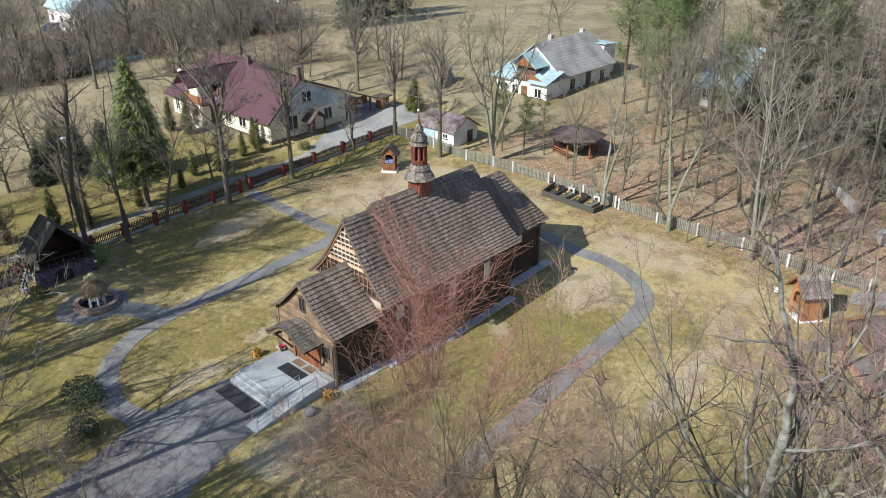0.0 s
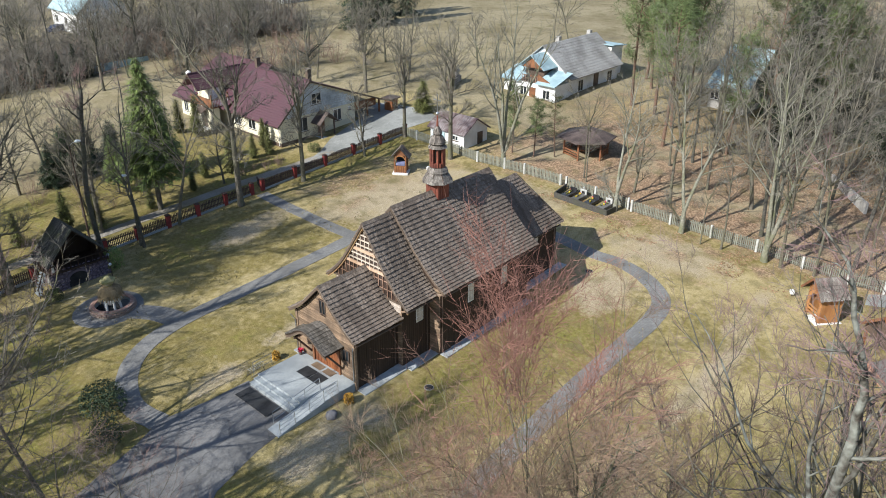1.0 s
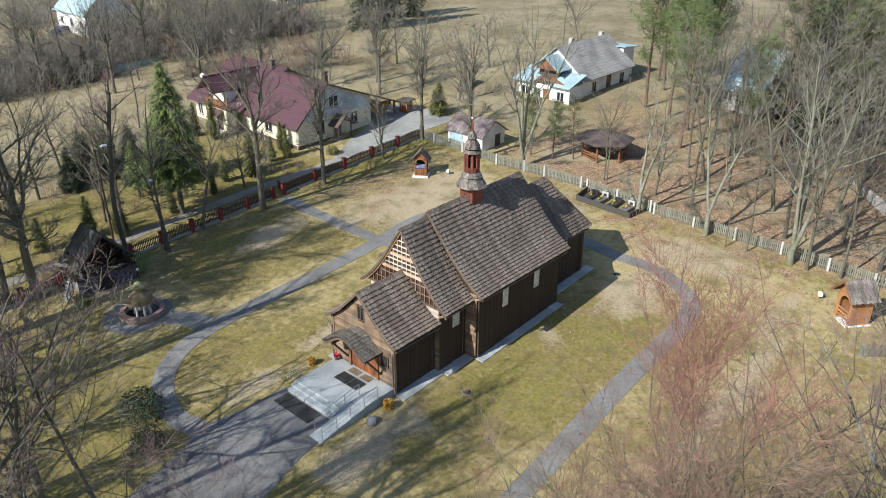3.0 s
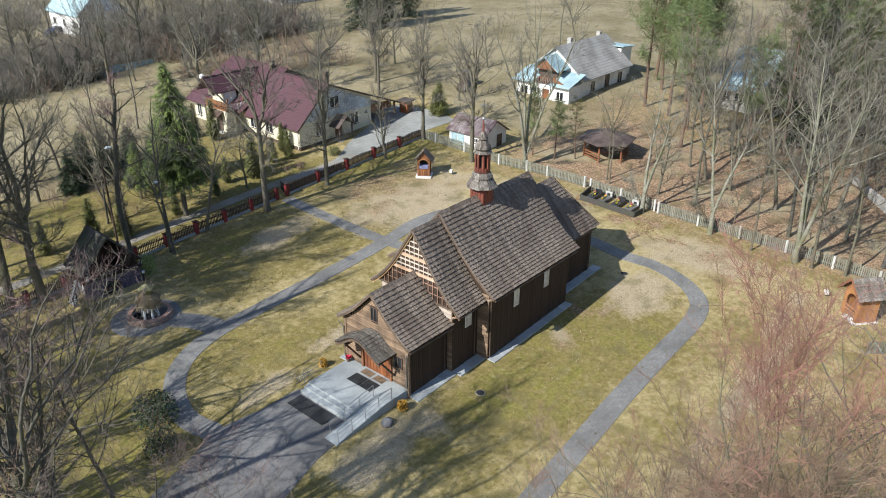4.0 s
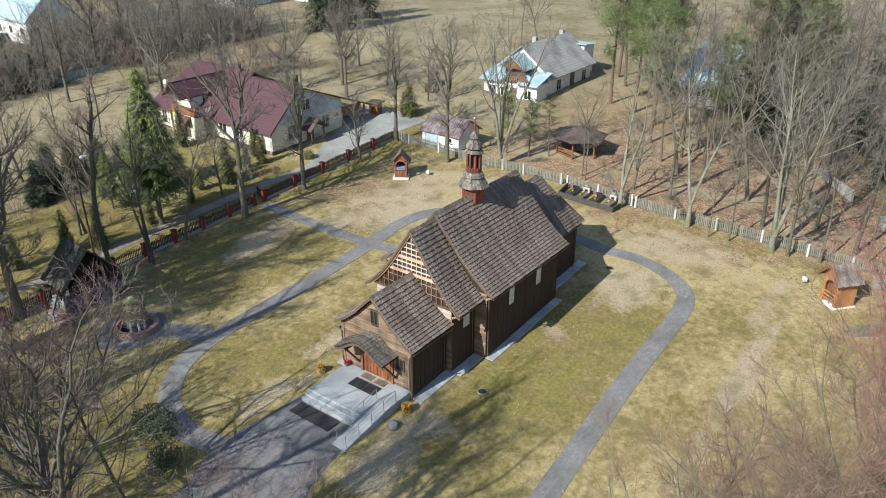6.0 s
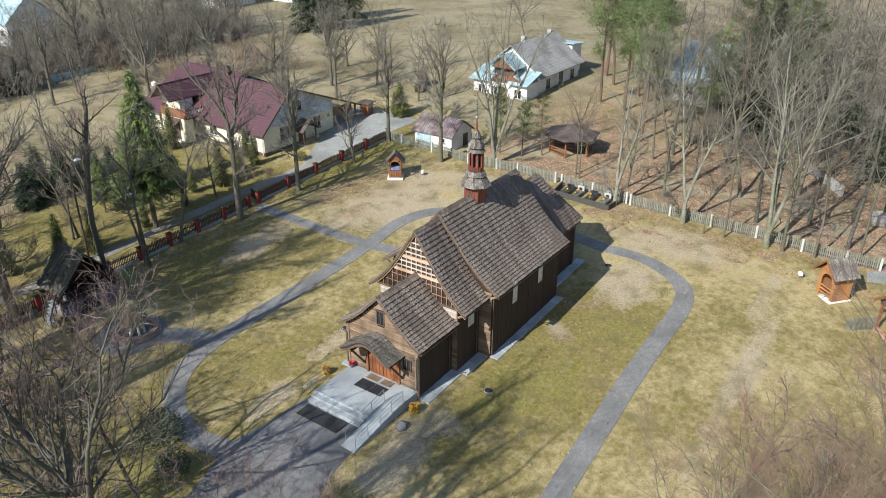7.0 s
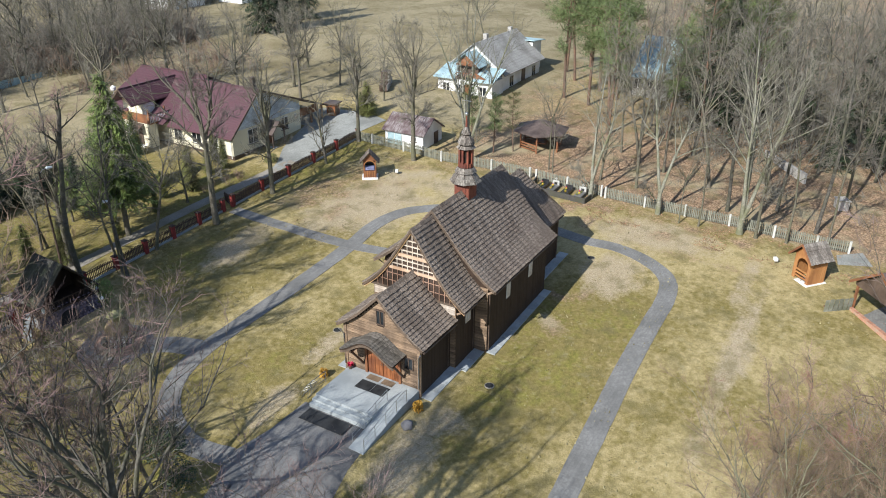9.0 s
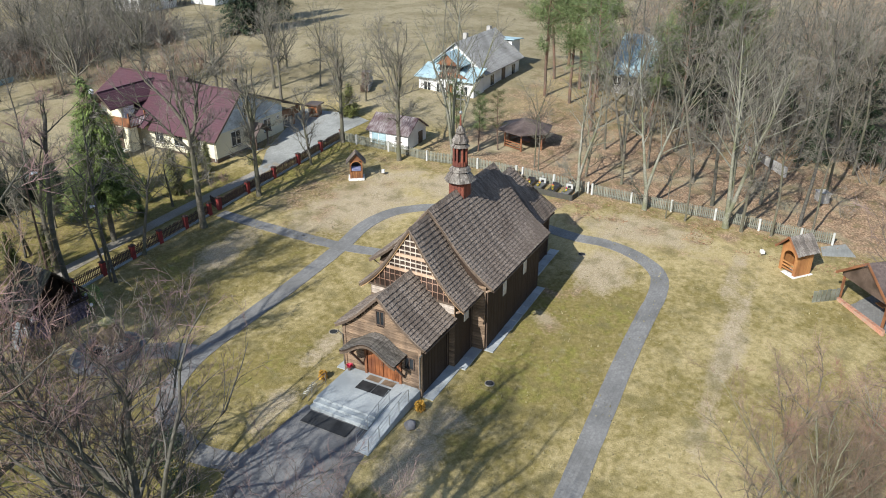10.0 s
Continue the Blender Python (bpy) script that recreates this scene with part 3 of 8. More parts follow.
def shingle_slope(roof, origin, along, out, u_range, run, rise, dip=0.10, step=0.295, rng=None, material="shingle", cut=None, thick=0.07):
    """Courses of single shingles from the ridge down to the eave. u_range(s): the ends of the course."""
    o, a, w = Vector(origin), Vector(along), Vector(out)
    length = math.hypot(run, rise)
    count = int(round(length / step))
    step = length / count

    def at(u, s):
        d, z = flare(s, length, run, rise, dip)
        return o + a * u + w * d + Vector((0, 0, z))

    for i in range(count):
        s0, s1 = i * step, (i + 1) * step + 0.09
        lo, hi = u_range(min(s1, length) / length)
        d0, d1 = flare(max(s0 - 0.01, 0), length, run, rise, dip), flare(s0 + 0.05, length, run, rise, dip)
        tangent = (w * (d1[0] - d0[0]) + Vector((0, 0, d1[1] - d0[1]))).normalized()
        normal = a.cross(tangent).normalized()
        if normal.z < 0:
            normal = -normal
        verts, faces = [], []
        u = lo - rng.uniform(0, 0.05)
        while u < hi:
            wd = rng.uniform(0.08, 0.15)
            v = min(u + wd, hi + 0.02)
            if cut is None or not cut(0.5 * (u + v), s1):
                e = rng.uniform(-0.025, 0.025)
                lift = rng.uniform(0.085, 0.12)
                k = len(verts)
                for uu, ss, hh in ((u, s0, 0.012), (v, s0, 0.012), (v, s1 + e, lift), (u, s1 + e, lift), (v, s1 + e, lift - thick), (u, s1 + e, lift - thick), (u, s0, -0.01), (v, s0, -0.01)):
                    gap = 0.005 if uu == u else -0.005
                    verts.append(at(uu + gap, ss) + normal * hh)
                faces += [(k, k + 1, k + 2, k + 3), (k + 3, k + 2, k + 4, k + 5), (k, k + 3, k + 5, k + 6), (k + 1, k + 7, k + 4, k + 2)]
            u = v
        if faces:
            tagged(piece("shingle_course", raw_mesh("shingle_course", verts, faces, material), roof), kind="stuff")


def roof_deck(parent, x0, x1, run, rise, ridge_z, eave_drop=0.0, dip=0.10, label=""):
    """The boarded roof of one part under its shingles: a hollow-sloped saddle with thickness."""
    bm = bmesh.new()
    length = math.hypot(run, rise)
    top = []
    for side in (-1, 1):
        prof = [flare(length * k / 8, length, run, rise, dip) for k in range(9)]
        pts = [(side * d, z) for d, z in prof]
        top.append(pts)
    outer = top[0][::-1] + top[1][1:]
    inner = [(d * (1 - 0.02), z - 0.14) for d, z in outer]
    poly = outer + inner[::-1]
    prism(bm, [(x0, YC + d, ridge_z + z) for d, z in poly], (x1 - x0, 0, 0))
    return part("roof", bm, "roof_deck", parent, label)


def saddle(x0, x1, run, rise, ridge_z, seed, dip=0.10, label=""):
    roof = roof_deck(church, x0, x1, run, rise, ridge_z, dip=dip, label=label)
    rng = random.Random(seed)
    for side in (-1, 1):
        shingle_slope(roof, (0, YC, ridge_z), (1, 0, 0), (0, side, 0), lambda u: (x0 - 0.03, x1 + 0.02), run, rise, dip, rng=rng)
    # ridge cap and barge boards along the verges
    bm = bmesh.new()
    x = x0 - 0.04
    while x < x1 - 0.05:
        step = rng.uniform(0.16, 0.24)
        for side in (-1, 1):
            z = rng.uniform(0.0, 0.03)
            prism(bm, [(x, YC, ridge_z + 0.09 + z), (min(x + step - 0.015, x1), YC, ridge_z + 0.09 + z), (min(x + step - 0.015, x1), YC + side * 0.17, ridge_z - 0.11 + z), (x, YC + side * 0.17, ridge_z - 0.11 + z)], (0, 0, -0.03))
        x += step
    cap = part("ridge_cap", bm, "shingle", roof)
    length = math.hypot(run, rise)
    for side in (-1, 1):
        bm = bmesh.new()
        pts = [flare(length * k / 10, length, run, rise, dip) for k in range(11)]
        outline = [(d, z + 0.03) for d, z in pts] + [(d, z - 0.2) for d, z in pts[::-1]]
        prism(bm, [(x0 - 0.05, YC + side * d, ridge_z + z) for d, z in outline], (0.045, 0, 0))
        part("barge_board", bm, "verge_wood", roof)
    return roof


PORCH = (-7.1, -3.1, 1.5, 3.68, 6.62)
WEST = (-3.1, -0.35, 1.05, 4.72, 9.76)
NAVE = (-0.35, 9.8, 0.05, 5.2, 10.14)
CHOIR = (9.8, 15.5, 1.4, 4.75, 8.7)

saddle(-7.42, -3.08, 3.4, 2.92, 6.62, 1, 0.17, "weathered grey-brown shingle roof of the porch")
saddle(-3.34, -0.33, 4.1, 5.08, 9.76, 2, 0.2, "weathered grey-brown shingle roof of the west part")
saddle(-0.66, 10.05, 5.0, 4.95, 10.14, 3, 0.18, "weathered grey-brown shingle roof of the nave")

# choir roof: saddle with a hipped east end
choir_roof = roof_deck(church, 10.0, 13.5, 3.35, 4.0, 8.7, dip=0.05, label="weathered grey-brown shingle roof of the choir")
rng = random.Random(4)
for side in (-1, 1):
    shingle_slope(choir_roof, (0, YC, 8.7), (1, 0, 0), (0, side, 0), lambda u: (10.05, 13.5 + 2.4 * u), 3.35, 4.0, 0.05, rng=rng)
shingle_slope(choir_roof, (13.5, YC, 8.7), (0, 1, 0), (1, 0, 0), lambda u: (-3.35 * u - 0.02, 3.35 * u + 0.02), 2.4, 4.0, 0.05, rng=rng)
bm = bmesh.new()
tip = [(13.5, YC, 8.62), (15.85, YC - 3.3, 4.62), (15.85, YC + 3.3, 4.62), (13.5, YC - 3.3, 4.62), (13.5, YC + 3.3, 4.62)]
vs = [bm.verts.new(p) for p in tip]
for f in ((0, 2, 1), (0, 1, 3), (0, 4, 2), (0, 3, 4), (1, 2, 4, 3)):
    bm.faces.new([vs[i] for i in f])
part("hip", bm, "roof_deck", choir_roof)
bm = bmesh.new()
for side in (-1, 1):
    for k in range(16):
        u0, u1 = k / 16, (k + 1) / 16 + 0.01
        beam(bm, (13.5 + 2.42 * u0, YC + side * 3.38 * u0, 8.76 - 4.0 * u0), (13.5 + 2.42 * u1, YC + side * 3.38 * u1, 8.80 - 4.0 * u1), 0.2, 0.04)
k = 10.0
while k < 13.5:
    for side in (-1, 1):
        prism(bm, [(k, YC, 8.8), (k + 0.18, YC, 8.8), (k + 0.18, YC + side * 0.16, 8.6), (k, YC + side * 0.16, 8.6)], (0, 0, -0.03))
    k += 0.2
part("ridge_cap", bm, "shingle", choir_roof)


# boards in two tones: shade-dark flanks, west faces lighter with sun painted in
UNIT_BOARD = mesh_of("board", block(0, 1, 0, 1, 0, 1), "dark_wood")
UNIT_BOARD_LIT = mesh_of("board", block(0, 1, 0, 1, 0, 1), "sunlit_wood")


def wall_boards(name, x0, y0, x1, y1, z0, z1, material, label, vertical=True, width=0.2, seed=0, boards=True):
    """An outer wall from (x0, y0) to (x1, y1): a core with boards of uneven width on its outer face."""
    rng = random.Random(seed)
    d = Vector((x1 - x0, y1 - y0, 0))
    length = d.length
    m = Matrix.Translation((x0, y0, 0)) @ Matrix.Rotation(math.atan2(d.y, d.x), 4, "Z")
    bm = bmesh.new()
    rough_box(bm, 0, length, 0.02, 0.22, z0, z1, m)
    wall = part(name, bm, material, church, label)
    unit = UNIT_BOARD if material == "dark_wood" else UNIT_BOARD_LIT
    u, end = (0.0, length) if vertical else (z0, z1)
    while boards and u < end - 0.02:
        v = min(u + width * rng.uniform(0.8, 1.2), end)
        o = 0.014 + rng.uniform(0, 0.016)
        if vertical:
            piece("board", unit, wall, m @ Matrix.Translation((u + 0.006, -o, z0)) @ Matrix.Diagonal((v - u - 0.012, o + 0.03, z1 - z0 - 0.01, 1)))
        else:
            piece("board", unit, wall, m @ Matrix.Translation((0, -o, u + 0.005)) @ Matrix.Diagonal((length, o + 0.03, v - u - 0.01, 1)))
        u = v
    return wall


def flank(s, label, seed):
    x0, x1, y0, top, _ = s
    y1 = 2 * YC - y0
    base = -0.35
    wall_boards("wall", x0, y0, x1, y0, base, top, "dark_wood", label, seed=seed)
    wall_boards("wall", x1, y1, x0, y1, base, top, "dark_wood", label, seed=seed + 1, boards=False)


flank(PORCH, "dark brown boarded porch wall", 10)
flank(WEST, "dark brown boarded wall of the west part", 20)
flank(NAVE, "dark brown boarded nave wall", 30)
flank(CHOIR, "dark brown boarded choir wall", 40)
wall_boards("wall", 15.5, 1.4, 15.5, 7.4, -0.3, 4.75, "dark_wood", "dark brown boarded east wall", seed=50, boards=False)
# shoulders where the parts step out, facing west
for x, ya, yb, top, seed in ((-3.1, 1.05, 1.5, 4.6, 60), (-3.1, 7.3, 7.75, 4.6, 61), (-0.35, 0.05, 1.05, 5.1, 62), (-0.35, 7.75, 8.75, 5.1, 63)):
    wall_boards("shoulder_wall", x, yb, x, ya, -0.35, top, "sunlit_wood", "sunlit brown boarded shoulder wall", vertical=False, width=0.24, seed=seed)


def under_roof(z, run, rise, ridge_z, dip, inset=0.2):
    """Half the width that lies under a hollow saddle roof at height z."""
    length = math.hypot(run, rise)
    lo, hi = 0.0, 1.0
    for _ in range(30):
        u = (lo + hi) / 2
        if ridge_z - inset + flare(u * length, length, run, rise, dip)[1] > z:
            lo = u
        else:
            hi = u
    return run * lo


def gable(x, z0, roof, material, name="gable", back=0.16, half=9.0):
    """A gable wall from z0 up, its edges hollow as the roof above it."""
    bm = bmesh.new()
    run, rise, ridge_z, dip = roof
    zs = [z0 + (ridge_z - 0.24 - z0) * k / 10 for k in range(11)]
    edge = [(min(half, under_roof(z, *roof)), z) for z in zs]
    prism(bm, [(x, YC - h, z) for h, z in edge] + [(x, YC + h, z) for h, z in edge[::-1]], (back, 0, 0))
    return part(name, bm, material, church)


PORCH_ROOF, WEST_ROOF, NAVE_ROOF = (3.4, 2.92, 6.62, 0.17), (4.1, 5.08, 9.76, 0.2), (5.0, 4.95, 10.14, 0.18)


def board_face(parent, x, z0, z1, half_at, width=0.21, seed=0, skip=(), material="sunlit_wood", lo=None, hi=None):
    """Horizontal boards, each its own piece, on a west face."""
    rng = random.Random(seed)
    z = z0
    while z < z1 - 0.03:
        h = min(width * rng.uniform(0.85, 1.15), z1 - z)
        half = half_at(z + h)
        ranges = [(-half, half)]
        for a, b, za, zb in skip:
            if z + h > za and z < zb:
                ranges = [(r0, r1) for q0, q1 in ranges for r0, r1 in ((q0, min(q1, a)), (max(q0, b), q1)) if r1 - r0 > 0.02]
        for r0, r1 in ranges:
            bm = bmesh.new()
            o = rng.uniform(0.0, 0.012)
            w = (r1 - r0) / 2
            rough_box(bm, -0.028 - o, 0.0, -w, w, 0.008, h - 0.014)
            me = mesh_of("board", bm, material)
            piece("board", me, parent, pose(x - 0.002, YC + (r0 + r1) / 2, z))
        z += h


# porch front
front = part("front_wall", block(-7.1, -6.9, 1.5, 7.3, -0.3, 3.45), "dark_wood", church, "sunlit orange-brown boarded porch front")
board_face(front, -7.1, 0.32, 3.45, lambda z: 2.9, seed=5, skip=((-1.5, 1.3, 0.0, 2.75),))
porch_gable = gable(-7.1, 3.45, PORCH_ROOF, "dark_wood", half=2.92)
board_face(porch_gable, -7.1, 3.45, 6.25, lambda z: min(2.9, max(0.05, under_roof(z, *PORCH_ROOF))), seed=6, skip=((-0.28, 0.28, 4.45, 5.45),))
# gable slit window
win = part("window", block(-7.13, -7.09, YC - 0.27, YC + 0.27, 4.46, 5.44), "dark_glass", church, "narrow dark gable window")
bm = bmesh.new()
for a, b in (((-0.3, 4.44), (-0.3, 5.48)), ((0.3, 4.44), (0.3, 5.48)), ((-0.34, 4.44), (0.34, 4.44)), ((-0.34, 5.47), (0.34, 5.47)), ((0, 4.44), (0, 5.47))):
    beam(bm, (-7.15, YC + a[0], a[1]), (-7.15, YC + b[0], b[1]), 0.06)
part("frame", bm, "gutter_dark", win)
# corner posts
for y in (1.46, 7.34):
    part("corner_post", block(-7.2, -6.98, y - 0.12, y + 0.12, -0.3, 3.72, 0.015), "sunlit_wood", church)
# door: two leaves with planks, frame and braces
for sgn in (-1, 1):
    leaf = part("door_leaf", block(-7.16, -7.08, YC - 0.1 + min(0, sgn * 1.22) + (0.02 if sgn > 0 else 0), YC - 0.1 + max(0, sgn * 1.22) - (0.02 if sgn < 0 else 0), 0.36, 2.6, 0.01), "door_wood", church, "reddish-brown panelled door leaf")
    for k in range(4):
        c = YC - 0.1 + sgn * (0.16 + 0.3 * k)
        bm = bmesh.new()
        rough_box(bm, -7.185, -7.15, c - 0.12, c + 0.12, 0.45, 2.5)
        part("plank", bm, "door_wood", leaf)
    bm = bmesh.new()
    tube(bm, [(-7.19, YC - 0.1 + sgn * 0.1, 1.35), (-7.25, YC - 0.1 + sgn * 0.1, 1.35), (-7.25, YC - 0.1 + sgn * 0.1, 1.55), (-7.19, YC - 0.1 + sgn * 0.1, 1.55)], 0.014, 6)
    part("handle", bm, "metal_grey", leaf)
bm = bmesh.new()
for y in (YC - 1.45, YC + 1.25):
    beam(bm, (-7.17, y, 0.3), (-7.17, y, 2.75), 0.18, 0.16)
beam(bm, (-7.17, YC - 1.55, 2.7), (-7.17, YC + 1.35, 2.7), 0.16, 0.16)
part("door_frame", bm, "house_wood", church)
part("notice", block(-7.21, -7.195, YC - 0.06, YC + 0.22, 1.75, 1.98), "mat_tan", church, "small tan paper notice on the door")


# small square window beside the door
win = part("window", block(-7.17, -7.09, YC - 2.45, YC - 1.85, 1.75, 2.55), "dark_glass", church, "small dark square window beside the door")
bm = bmesh.new()
for a, b in (((-2.48, 1.72), (-2.48, 2.58)), ((-1.82, 1.72), (-1.82, 2.58)), ((-2.5, 1.72), (-1.8, 1.72)), ((-2.5, 2.58), (-1.8, 2.58)), ((-2.15, 1.72), (-2.15, 2.58))):
    beam(bm, (-7.19, YC + a[0], a[1]), (-7.19, YC + b[0], b[1]), 0.05)
part("frame", bm, "gutter_dark", win)
# bowed canopy over the door
def canopy_y(k):
    """Across the canopy at k from -1 to 1: a rounded crown that flattens towards both eaves."""
    return YC + 0.15 + 2.12 * k, 2.74 + 1.02 * (0.5 + 0.5 * math.cos(math.pi * k)) ** 0.85


bm = bmesh.new()
arc = [canopy_y(-1 + 2 * i / 20) for i in range(21)]
prism(bm, [(-8.75, y, z) for y, z in arc] + [(-8.75, y, z - 0.1) for y, z in arc[::-1]], (1.62, 0, 0))
canopy = part("canopy", bm, "dark_wood", church, "bowed wooden canopy over the door with shingle courses")
rng = random.Random(7)
lens = [0]
for (ya, za), (yb, zb) in zip(arc, arc[1:]):
    lens.append(lens[-1] + math.hypot(yb - ya, zb - za))


def on_arc(s):
    s = min(max(s, 0), lens[-1])
    for i in range(len(lens) - 1):
        if s <= lens[i + 1] + 1e-9:
            f = (s - lens[i]) / (lens[i + 1] - lens[i])
            return arc[i][0] + f * (arc[i + 1][0] - arc[i][0]), arc[i][1] + f * (arc[i + 1][1] - arc[i][1])


for side in (0, 1):
    for i in range(9):
        verts, faces = [], []
        total = lens[-1] / 2
        s0, s1 = i * total / 9, (i + 1) * total / 9 + 0.07
        x = -8.8
        while x < -7.12:
            wd = rng.uniform(0.1, 0.18)
            xe = min(x + wd, -7.12)
            k = len(verts)
            e = rng.uniform(0.035, 0.055)
            for xx, ss, h in ((x, s0, 0.012), (xe, s0, 0.012), (xe, s1, e), (x, s1, e), (xe, s1, e - 0.03), (x, s1, e - 0.03)):
                y, z = on_arc(total + (ss if side else -ss))
                verts.append((xx + (0.006 if xx == x else -0.006), y, z + h))
            faces += [(k, k + 1, k + 2, k + 3), (k + 3, k + 2, k + 4, k + 5)]
            x = xe
        tagged(piece("shingle_course", raw_mesh("shingle_course", verts, faces, "shingle_dark"), canopy), kind="stuff")
for y in (YC - 1.75, YC + 1.5):
    bm = bmesh.new()
    beam(bm, (-7.2, y, 0.95), (-8.45, y, 2.6), 0.13)
    part("brace", bm, "gutter_dark", church)
    bm = bmesh.new()
    beam(bm, (-7.12, y, 2.62), (-8.6, y, 2.62), 0.14)
    part("bracket", bm, "gutter_dark", church)
bm = bmesh.new()
prism(bm, [(-8.72, y, z - 0.1) for y, z in arc] + [(-8.72, y, z - 0.3) for y, z in arc[::-1]], (0.05, 0, 0))
part("canopy_fascia", bm, "verge_wood", church)

# latticed glazed gable of the west part
def lattice_half(z, inset=0.34):
    return max(0.0, under_roof(z, *WEST_ROOF, inset))


west_gable = gable(-3.1, 4.05, WEST_ROOF, "dark_wood", half=3.34)
bm = bmesh.new()
edge = [(lattice_half(4.75 + 4.5 * k / 10), 4.75 + 4.5 * k / 10) for k in range(11)]
prism(bm, [(-3.12, YC - h, z) for h, z in edge] + [(-3.12, YC + h, z) for h, z in edge[::-1]], (0.02, 0, 0))
part("pane", bm, "brown_glass", west_gable)
board_face(west_gable, -3.1, 4.05, 4.75, lambda z: min(3.3, under_roof(z, *WEST_ROOF)), seed=8, width=0.2, material="pale_siding")
# bands: dark glazing with thin red bars below, a board, two rows of white squares, a boarded band, more squares to the top
for z, tall, wood in ((4.80, 0.14, "verge_wood"), (5.4, 0.05, "gable_board"), (6.0, 0.05, "gable_board"), (6.5, 0.2, "lattice_wood"), (6.86, 0.05, "pale_bar"), (7.24, 0.05, "pale_bar"), (7.62, 0.22, "lattice_wood"), (8.0, 0.05, "pale_bar"), (8.4, 0.05, "pale_bar"), (8.8, 0.05, "pale_bar")):
    half = lattice_half(z)
    deep = 0.03 if wood == "gable_board" else 0.1
    bm = bmesh.new()
    rough_box(bm, -3.12 - deep, -3.12, YC - half, YC + half, z - tall / 2, z + tall / 2)
    part("lattice_rail", bm, wood, west_gable)
for k in range(-8, 9):
    y = k * 0.42
    for z0, z1, wood, w in ((4.87, 6.4, "gable_board", 0.024), (6.6, 7.51, "pale_bar", 0.025), (7.73, 9.3, "pale_bar", 0.025)):
        top = z1
        while top > z0 and lattice_half(top) < abs(y):
            top -= 0.05
        if top > z0 + 0.1:
            bm = bmesh.new()
            rough_box(bm, -3.2, -3.155, YC + y - w, YC + y + w, z0, top)
            part("lattice_post", bm, wood, west_gable)
length = math.hypot(WEST_ROOF[0], WEST_ROOF[1])
for side in (-1, 1):
    bm = bmesh.new()
    pts = [flare(length * k / 12, length, *WEST_ROOF[:2], WEST_ROOF[3]) for k in range(13)]
    pts = [(d, WEST_ROOF[2] + z - 0.13) for d, z in pts if WEST_ROOF[2] + z > 4.3]
    prism(bm, [(-3.3, YC + side * d, z) for d, z in pts] + [(-3.3, YC + side * d, z - 0.22) for d, z in pts[::-1]], (0.16, 0, 0))
    part("raking_board", bm, "rake_wood", west_gable)
gable(-0.35, 5.0, NAVE_ROOF, "dark_wood", half=4.35)
gable(9.64, 4.65, NAVE_ROOF, "dark_wood", half=4.35)
bm = bmesh.new()
rough_box(bm, 9.62, 9.8, 0.05, 8.75, -0.3, 4.65)
part("wall", bm, "dark_wood", church, "dark brown east wall of the nave")

# windows on both long sides
def side_window(x, z0, w, h, y_wall, side):
    y = y_wall if side < 0 else 2 * YC - y_wall
    win = part("window", block(x - w / 2, x + w / 2, y - 0.05, y + 0.05, z0, z0 + h, 0.01), "white_paint", church, "tall pale-framed church window")
    ys = y + side * 0.06
    for k in range(2):
        for j in range(3):
            a, b = x - w / 2 + 0.06 + k * (w / 2 - 0.03), x - 0.03 + k * (w / 2 - 0.03)
            c = z0 + 0.07 + j * (h - 0.1) / 3
            part("pane", block(a, b, ys - 0.01, ys + 0.01, c, c + (h - 0.1) / 3 - 0.05), "frosted", win)


for side in (-1, 1):
    side_window(-1.4, 2.75, 0.7, 1.15, 1.05, side)
    side_window(2.9, 2.9, 0.64, 1.5, 0.05, side)
    side_window(6.75, 2.9, 0.64, 1.5, 0.05, side)
bm = bmesh.new()
tube(bm, [(12.5, 1.33, 4.05), (12.5, 1.44, 4.05)], 0.36, 20)
win = part("window", bm, "frosted", church, "round pale choir window")
for v in win.data.vertices:
    v.co.z = 4.05 + (v.co.z - 4.05) * 1.35

# gutters, downpipes and log braces on the south and north flanks
for (x0, x1, y0, top, _), e in ((PORCH, 0.98), (WEST, 0.29), (NAVE, -0.62), (CHOIR, 1.02)):
    for side in (-1, 1):
        y = e if side < 0 else 2 * YC - e
        yw = y0 if side < 0 else 2 * YC - y0
        bm = bmesh.new()
        tube(bm, [(x0 - 0.3, y + side * 0.05, top - 0.18), (x1 - 0.05, y + side * 0.05, top - 0.22)], 0.06, 8)
        part("gutter", bm, "gutter_dark", church)
        bm = bmesh.new()
        xp = x1 - 0.35 if x0 != NAVE[0] else -0.2
        tube(bm, [(xp, y + side * 0.04, top - 0.2), (xp, yw + side * 0.08, top - 0.55), (xp, yw + side * 0.08, 0.05)], 0.045, 8)
        part("downpipe", bm, "gutter_dark", church)
for side, y in ((-1, 1.42), (1, 7.4)):
    bm = bmesh.new()
    tube(bm, [(-7.45, y - side * 0.25 * -1, 3.3), (-7.28, y, 2.9), (-7.28, y, 0.5)], 0.045, 8)
    part("downpipe", bm, "metal_grey", church)
for x, y, z in ((-3.3, 0.45, 4.5), (-0.6, -0.45, 5.0)):
    bm = bmesh.new()
    beam(bm, (x - 0.25, y + 0.25, z), (x + 0.3, y - 0.05, z), 0.1)
    part("beam_end", bm, "lattice_wood", church)

